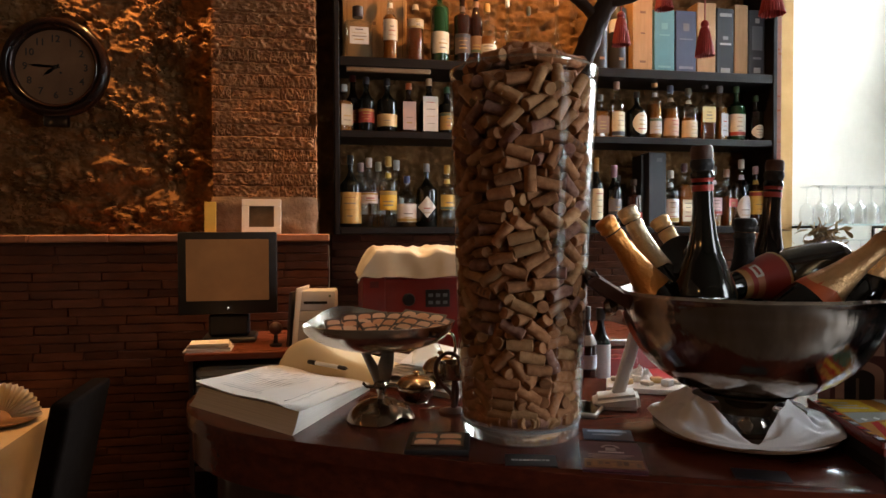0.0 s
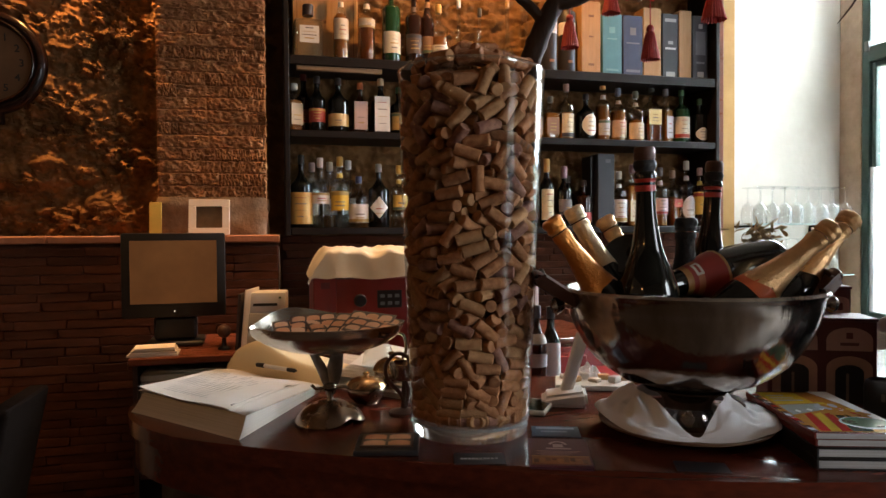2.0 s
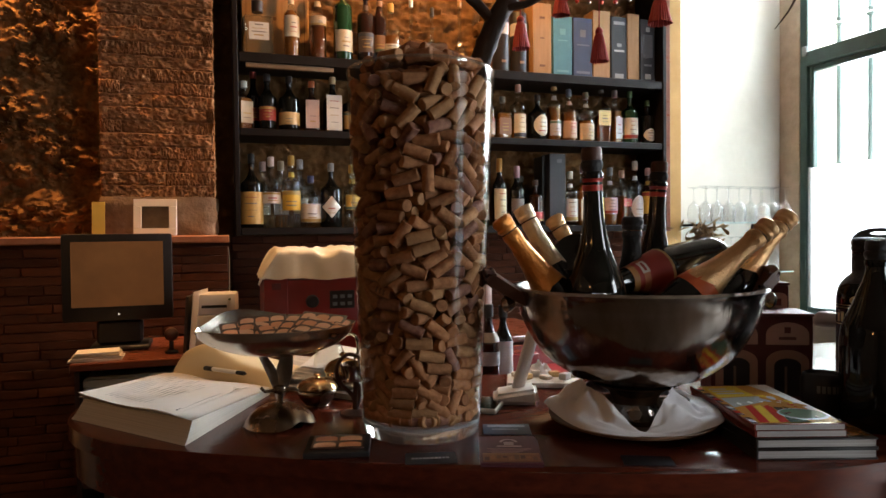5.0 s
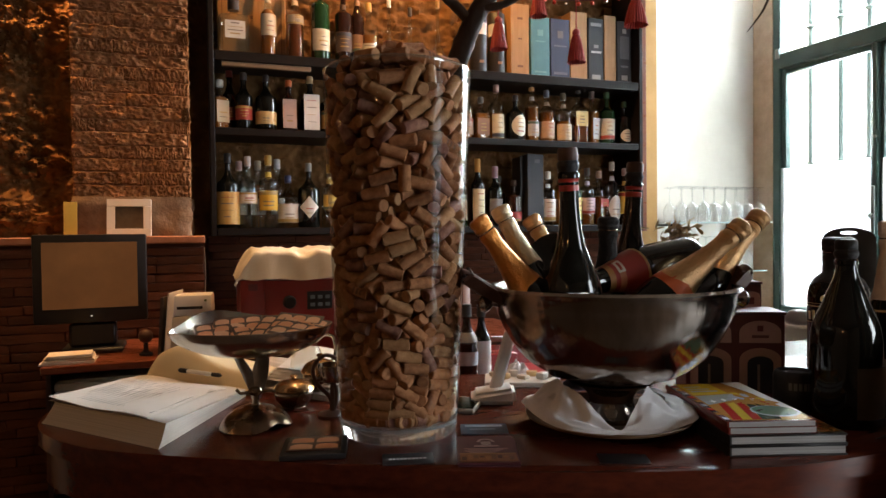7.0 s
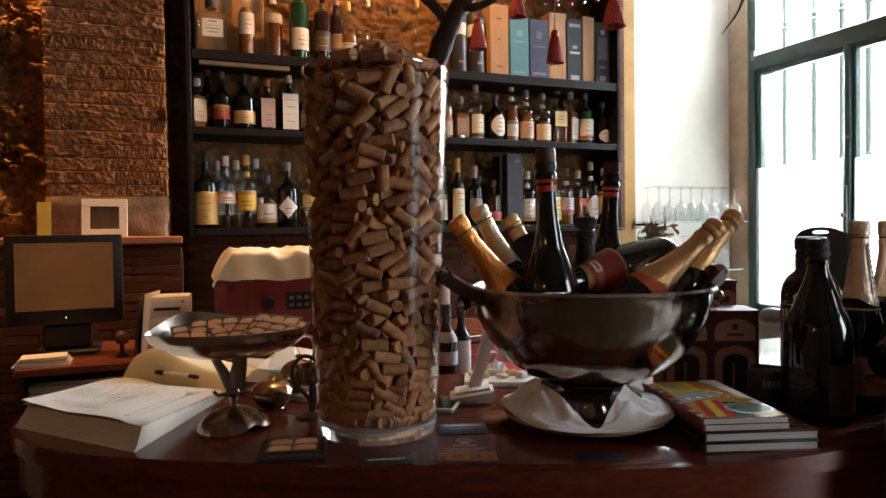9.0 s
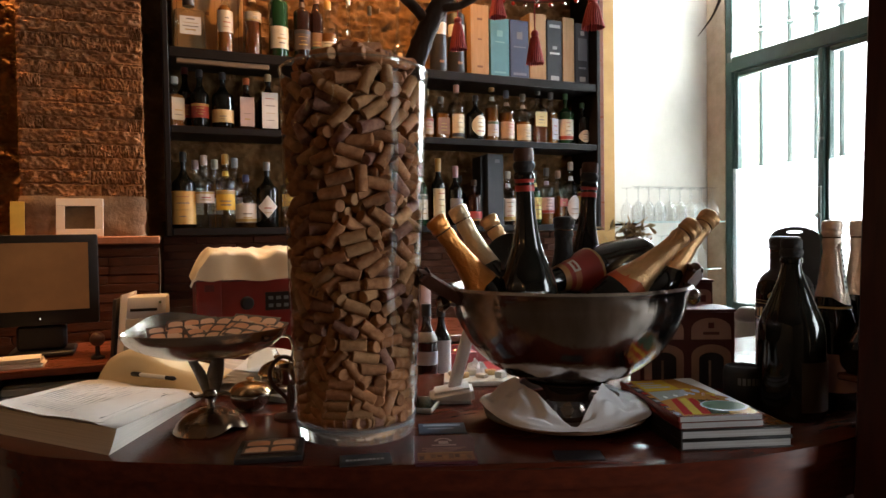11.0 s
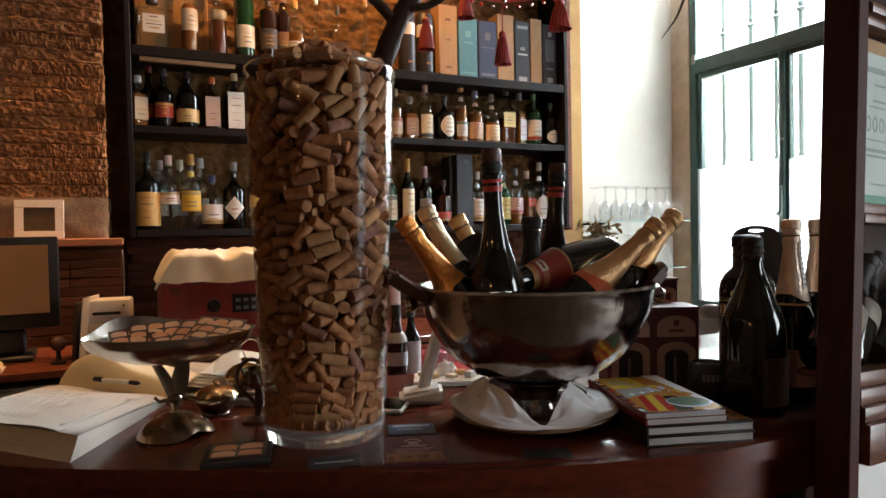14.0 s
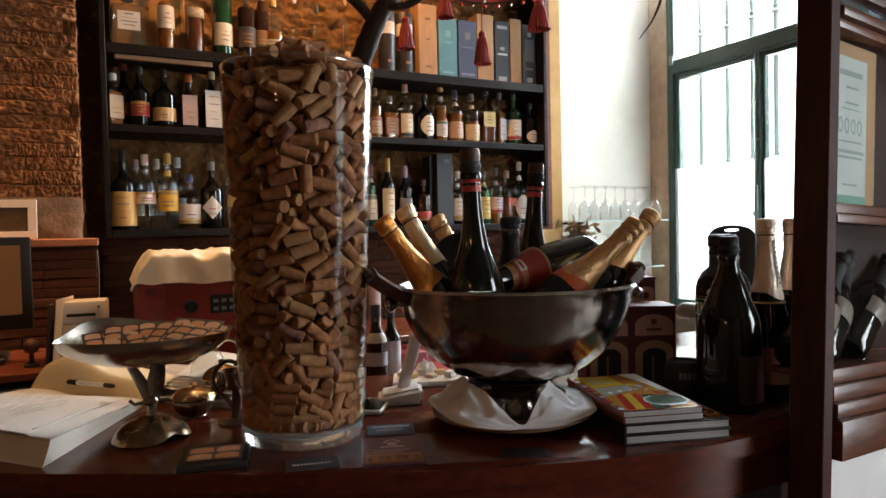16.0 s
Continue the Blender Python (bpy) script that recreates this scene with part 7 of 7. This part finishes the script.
# ---------------------------------------------------------------- glass shelf with wine glasses
gsh = empty("glass_shelf", pose(0, 0, 0), "clear glass wall shelf on black brackets", "glass shelf")
part("shelf_pane", box(2.47, 3.22, 3.74, 4.025, 1.492, 1.500, 0.001), M["pane"], gsh)
part("shelf_edge", box(2.47, 3.22, 3.736, 3.7395, 1.492, 1.500), paint((0.45, 0.58, 0.55), 0.1), gsh, "greenish polished edge")
for x in (2.56, 3.14):
    part("bracket", box(x - 0.006, x + 0.006, 3.76, 4.025, 1.479, 1.491, 0.001), M["shelf_black"], gsh)
    part("bracket", box(x - 0.006, x + 0.006, 4.015, 4.027, 1.384, 1.478, 0.001), M["shelf_black"], gsh)
gsh2 = empty("glass_shelf", pose(0, 0, 0), "lower clear glass shelf with upturned glasses", "glass shelf")
part("shelf_pane", box(2.60, 3.22, 3.78, 4.025, 1.200, 1.208, 0.001), M["pane"], gsh2)
part("shelf_edge", box(2.60, 3.22, 3.776, 3.7795, 1.200, 1.208), paint((0.45, 0.58, 0.55), 0.1), gsh2, "greenish polished edge")


def wine_glass(m):
    th = empty("wine_glass", m, "clear stemmed wine glass standing upside down on the shelf", "wine glass", "wine glasses")
    part("glass_bowl", lathe(soft_profile([(0.031, 0.0), (0.036, 0.03), (0.038, 0.06), (0.030, 0.095), (0.010, 0.118), (0.004, 0.126)], 3), 24), M["goblet"], th)
    part("stem", lathe([(0.004, 0.126), (0.0035, 0.16), (0.004, 0.197)], 10), M["goblet"], th)
    part("foot", lathe([(0.004, 0.197), (0.020, 0.202), (0.034, 0.205), (0.034, 0.207), (0, 0.207)], 24), M["goblet"], th)
    return th


wg = wine_glass(pose(2.600, 3.80, 1.5005))
for j, yy in enumerate((3.80, 3.92)):
    for i in range(8):
        if i or j:
            copy_thing(wg, pose(2.600 + 0.082 * i + 0.02 * j, yy + irn.uniform(-0.006, 0.006), 1.5005, 0, 0, irn.uniform(0, 90)))
for i in range(5):
    copy_thing(wg, pose(2.83 + 0.078 * i, 3.86, 1.2085))

# ---------------------------------------------------------------- branch behind the vase
BARK = mat("dark_bark", (0.055, 0.030, 0.019), 0.7, spec=0.2, col2=(0.026, 0.015, 0.010), scale=20, stretch=(1, 1, 0.3), bump=0.8, bscale=60)
tree = empty("bare_branch", pose(0.44, 2.03, CZ), "dark twisted bare branch standing behind the vase", "branch")


def limb(pts, radii, parent=tree):
    line = smooth_line(pts, 6)
    n = len(line)
    rr = [radii[0] + (radii[1] - radii[0]) * (k / (n - 1)) for k in range(n)]
    bm = tube(line, rr, 12)
    for v in bm.verts:
        v.co += Vector((noise.noise(v.co * 45), noise.noise(v.co * 45 + Vector((5, 0, 0))), 0)) * 0.0035
    return part("limb", bm, BARK, parent, smooth=70)


def off(p):
    return (p[0] - 0.445, p[1] - 2.03, p[2] - CZ)


limb([off(p) for p in ((0.44, 2.03, 1.10), (0.45, 2.04, 1.35), (0.485, 2.02, 1.60), (0.508, 1.99, 1.78), (0.538, 1.985, 1.870), (0.566, 1.985, 1.930), (0.592, 1.98, 1.972), (0.605, 1.97, 2.06))], (0.028, 0.018))
limb([off(p) for p in ((0.553, 1.985, 1.900), (0.512, 1.985, 1.940), (0.485, 1.98, 1.96), (0.47, 1.98, 2.05))], (0.013, 0.007))
limb([off(p) for p in ((0.575, 1.972, 1.935), (0.62, 1.96, 1.945), (0.66, 1.95, 1.975), (0.72, 1.95, 2.06))], (0.009, 0.006))
limb([off(p) for p in ((0.60, 1.96, 2.05), (0.70, 1.93, 2.35), (0.95, 1.85, 2.46), (1.14, 1.77, 2.28), (1.165, 1.755, 2.06), (1.142, 1.762, 1.94), (1.104, 1.780, 1.877))], (0.012, 0.0008))
part("branch_foot", lathe([(0, 0), (0.075, 0), (0.078, 0.006), (0.070, 0.030), (0.04, 0.040), (0, 0.041)], 32), BARK, tree)

# ---------------------------------------------------------------- hanging lamp with tassels
TASSEL = mat("red_silk", (0.38, 0.034, 0.024), 0.6, col2=(0.24, 0.018, 0.014), scale=60, stretch=(8, 8, 0.5), bump=0.4, bscale=90)
lampth = empty("tasselled_lamp", pose(1.58, 3.14, 2.535), "red hanging lamp with glass beads and silk tassels", "hanging lamp")
part("lamp_shade", lathe(soft_profile([(0.26, 0.0), (0.25, 0.03), (0.16, 0.14), (0.08, 0.22), (0.03, 0.26)], 4), 40), paint((0.36, 0.05, 0.035), 0.7), lampth)
part("lamp_bulb", lathe(soft_profile([(0, 0.035), (0.03, 0.05), (0.035, 0.08), (0.02, 0.12), (0, 0.13)], 4), 20), glow("warm_bulb", (1.0, 0.62, 0.28), 14), lampth)
part("lamp_cord", tube([(0, 0, 0.26), (0, 0, 0.94)], 0.004, 8), M["black_plastic"], lampth)
part("shade_rim", lathe([(0.258, -0.006), (0.264, 0.0), (0.258, 0.006), (0.252, 0.0)], 40, True), M["brown_cap"], lampth)


def tassel(parent, p, h, r, cord):
    bm = bmesh.new()
    seg, rows = 28, 8
    def f(u, v):
        a = 6.2832 * u
        rr = r * (0.42 + 0.58 * v ** 0.8) * (1 + 0.035 * math.sin(26 * a) + 0.05 * math.sin(3 * a + 2 * v))
        return (rr * math.cos(a), rr * math.sin(a), -h * (0.22 + 0.78 * v) - 0.003 * math.sin(19 * a) * v)
    t = part("tassel", sheet(104, rows, f), TASSEL, parent, "red silk tassel")
    t.location = p
    part("tassel_head", lathe(soft_profile([(0, 0), (r * 0.30, -h * 0.03), (r * 0.44, -h * 0.12), (r * 0.36, -h * 0.20), (r * 0.46, -h * 0.25), (0, -h * 0.26)], 3), 20), TASSEL, t)
    part("tassel_cord", tube([(0, 0, 0), (0, 0, cord)], 0.0025, 6), TASSEL, t)
    return t


for wx, wy, wz, h, r in ((1.161, 3.172, 2.345, 0.135, 0.036), (1.512, 3.143, 2.320, 0.145, 0.038), (1.713, 3.003, 2.440, 0.130, 0.048), (1.335, 3.15, 2.475, 0.12, 0.036)):
    tassel(lampth, (wx - 1.58, wy - 3.14, wz - 2.535), h, r, max(0.02, 2.56 - wz))
part("lamp_arm", tube(smooth_line([(-0.42, 0.03, 0.04), (-0.25, 0.0, 0.07), (0, 0, 0.10), (0.18, -0.15, 0.05)], 5), 0.005, 8), M["brown_cap"], lampth)
for i in range(26):
    a = 6.2832 * i / 26
    bmh = bmesh.new()
    bmesh.ops.create_uvsphere(bmh, u_segments=8, v_segments=6, radius=0.010)
    part("bead", bmh, paint((0.45, 0.05, 0.03), 0.15) if i % 3 else M["silver"], lampth).matrix_local = pose(0.255 * math.cos(a), 0.255 * math.sin(a), -0.018)
part("bead_drop", lathe(soft_profile([(0, 0.0), (0.008, 0.008), (0.011, 0.02), (0.004, 0.035), (0.007, 0.05), (0, 0.065)], 3), 14), M["silver"], lampth).matrix_local = pose(-0.06, -0.0, -0.10)

# ---------------------------------------------------------------- post and glazed screen
screen_m = mat("dark_red_varnish", (0.060, 0.014, 0.009), 0.3, col2=(0.032, 0.008, 0.006), scale=10, stretch=(6, 6, 1), spec=0.3, bump=0.08, bscale=30)
LEAN_M = pose(1.0138, 1.325, 0, 0, 2.75, 6)     # the old post and its screen lean a little
structure(part("post", box(-0.032, 0.0, -0.012, 0.045, 0.004, 3.39, 0.003), screen_m, m=LEAN_M), "dark varnished wooden post at the end of the bar")
scr = empty("glazed_screen", LEAN_M @ pose(0.0005, 0, 0.006), "varnished wooden screen with glazed panels", "screen")
scr["kind"] = "structure"
RAIL = mat("varnished_rail", (0.15, 0.050, 0.024), 0.24, col2=(0.085, 0.027, 0.013), scale=12, stretch=(1, 6, 6), spec=0.35, bump=0.1, bscale=20)
SCREEN_GLASS = clear_glass("screen_glass", (0.96, 0.97, 0.96), 0.003, 0.02, 0.12)
part("stile", box(0.0, 0.016, -0.004, 0.040, 0.0, 3.2, 0.003, 2), RAIL, scr)
part("stile", box(0.62, 0.68, -0.008, 0.045, 0.0, 3.2, 0.006, 2), RAIL, scr)
for z0, z1, y0 in ((1.055, 1.123, -0.020), (1.1235, 1.150, -0.012), (1.1505, 1.178, -0.005), (1.1785, 1.205, 0.002), (1.452, 1.468, -0.006), (1.4685, 1.487, 0.001), (1.780, 1.797, -0.002), (1.7975, 1.816, -0.010), (1.835, 1.90, -0.014), (2.5, 2.6, -0.01)):
    part("rail", box(0.0165, 0.6195, y0, 0.040, z0, z1, 0.005, 2), RAIL, scr)
part("lower_panel", box(0.0165, 0.6195, 0.0, 0.030, 0.0, 1.0545), M["white_wall"], scr, "white panel below the rail")
for z0, z1 in ((1.2055, 1.4515), (1.4875, 1.7795), (1.901, 2.499)):
    p = part("pane", box(0.0165, 0.6195, 0.014, 0.018, z0, z1), SCREEN_GLASS, scr)
    p.visible_shadow = False
cert = empty("certificate", LEAN_M @ pose(0.0515, 0.021, 1.497) @ Matrix.Diagonal((1, 1, 1.146, 1)), "pale green printed certificate behind the glass", "certificate")
part("sheet", box(0.002, 0.114, 0, 0.001, -0.003, 0.224), paint((0.55, 0.60, 0.57), 0.6), cert)
part("green_band", box(0.002, 0.114, -0.001, -0.0003, -0.003, 0.011), paint((0.12, 0.30, 0.22), 0.5), cert)
DGR = paint((0.30, 0.36, 0.34), 0.6)
for z0, x0, x1, hh in ((0.195, 0.016, 0.095, 0.008), (0.176, 0.040, 0.082, 0.003), (0.152, 0.036, 0.082, 0.003), (0.143, 0.024, 0.090, 0.002), (0.093, 0.016, 0.098, 0.002), (0.076, 0.010, 0.106, 0.005), (0.068, 0.016, 0.098, 0.0035), (0.026, 0.032, 0.082, 0.003)):
    part("print_bar", box(x0, x1, -0.001, -0.0003, z0, z0 + hh), DGR, cert)
for i in range(4):
    part("ring", sheet(20, 1, lambda u, v: (0.020 + 0.0225 * i + (0.005 + 0.0038 * v) * math.cos(6.2832 * u), -0.0006, 0.118 + (0.0085 + 0.0038 * v) * math.sin(6.2832 * u))), DGR, cert)
brd = part("backing_board", box(0.0175, 0.2055, 0.024, 0.028, 1.488, 1.779), paint((0.42, 0.22, 0.08), 0.6), m=LEAN_M)
tagged(brd, "brown cardboard backing behind the certificate", "cardboard")
structure(part("screen_back", box(0.26, 0.60, 0.130, 0.138, 1.1985, 1.90, 0.002), M["dark_wood"], m=LEAN_M), "dark wooden back of the glazed cabinet")
structure(part("screen_shelf", box(0.050, 0.60, 0.048, 0.125, 1.185, 1.198, 0.003), RAIL, m=LEAN_M), "wooden shelf behind the glazed screen")
for i, (x, y, z, ry, rz) in enumerate(((1.20, 1.42, 1.245, 52, 8), (1.26, 1.42, 1.245, 50, 12), (1.38, 1.42, 1.245, 52, 4))):
    b = champagne(LEAN_M @ pose(x - 1.0945, y - 1.325, z, 0, ry, rz) @ pose(0, 0, -0.05), 0.30, 0.040, "black_foil", 0.62, "bottle with a pale label leaning behind the glass", False, "dark_glass", ((0.30, 0.46, -150, -40, (0.24, 0.20, 0.16), "pale paper label"),), "bottle")
    b["group"] = "bottles behind the glass"
    b["label"] = "bottle with a pale label leaning behind the glass"

# ---------------------------------------------------------------- dining table and chair
table = empty("dining_table", pose(-1.42, 3.18, 0), "square dining table under a cream tablecloth", "table")
part("table_top", box(-0.36, 0.36, -0.36, 0.36, 0.735, 0.760, 0.003), M["dark_wood"], table)
for x in (-0.31, 0.31):
    for y in (-0.31, 0.31):
        part("leg", box(x - 0.025, x + 0.025, y - 0.025, y + 0.025, 0, 0.7349, 0.003), M["dark_wood"], table)


def spread_cloth(u, v):
    x, y = (u - 0.5) * 1.05, (v - 0.5) * 1.05
    ex, ey = max(0, abs(x) - 0.365), max(0, abs(y) - 0.365)
    drop = max(ex, ey)
    k = 0.372 + 0.012 * math.sin(22 * (x + y)) * min(1, drop / 0.1)
    return (max(-k, min(k, x)) if ex else x, max(-k, min(k, y)) if ey else y, 0.763 - (drop * 2.2 if drop > 0.004 else 0))


tc = part("tablecloth", thick(sheet(60, 60, spread_cloth), 0.0015), M["table_cloth"], m=pose(-1.42, 3.18, 0.0))
tagged(tc, "cream tablecloth hanging over the dining table", "tablecloth")
pl = part("dinner_plate", lathe([(0, 0), (0.07, 0), (0.12, 0.016), (0.122, 0.020), (0.07, 0.006), (0, 0.005)], 48), paint((0.30, 0.17, 0.09), 0.3), m=pose(-1.19, 3.33, 0.765))
tagged(pl, "brown dinner plate on the tablecloth", "plate")
fan = part("folded_napkin", thick(sheet(40, 8, lambda u, v: ((0.03 + 0.10 * v) * math.cos(math.pi * u), 0.010 * (1 if int(u * 40) % 2 else -1) * (0.4 + v), 0.012 + (0.03 + 0.10 * v) * math.sin(math.pi * u))), 0.001), M["cream_cloth"], m=pose(-1.185, 3.33, 0.772, 0, 0, 10), smooth=None)
tagged(fan, "cream napkin folded into a fan on the plate", "napkin")
chair = empty("dining_chair", pose(-0.835, 2.76, 0, 0, 0, -90), "high-backed chair covered in black fabric", "chair")
FAB = mat("black_fabric", (0.010, 0.007, 0.006), 0.95, col2=(0.007, 0.005, 0.004), scale=30, bump=0.3, bscale=400, spec=0.05)


def back_f(bm):
    for v in bm.verts:
        v.co.y += 0.21 * max(0, v.co.z - 0.45)
        v.co.z += 0.02 * (1 - (v.co.x / 0.17) ** 2) if v.co.z > 0.9 else 0
    return bm


bm = box(-0.17, 0.17, -0.03, 0.03, 0.42, 1.00, 0.018, 3)
part("backrest", back_f(bm), FAB, chair)
part("seat", box(-0.175, 0.175, -0.44, 0.0, 0.40, 0.475, 0.02, 3), FAB, chair)
for x in (-0.15, 0.15):
    for y in (-0.40, -0.03):
        part("leg", box(x - 0.02, x + 0.02, y - 0.02, y + 0.02, 0, 0.3999, 0.003), M["dark_wood"], chair)
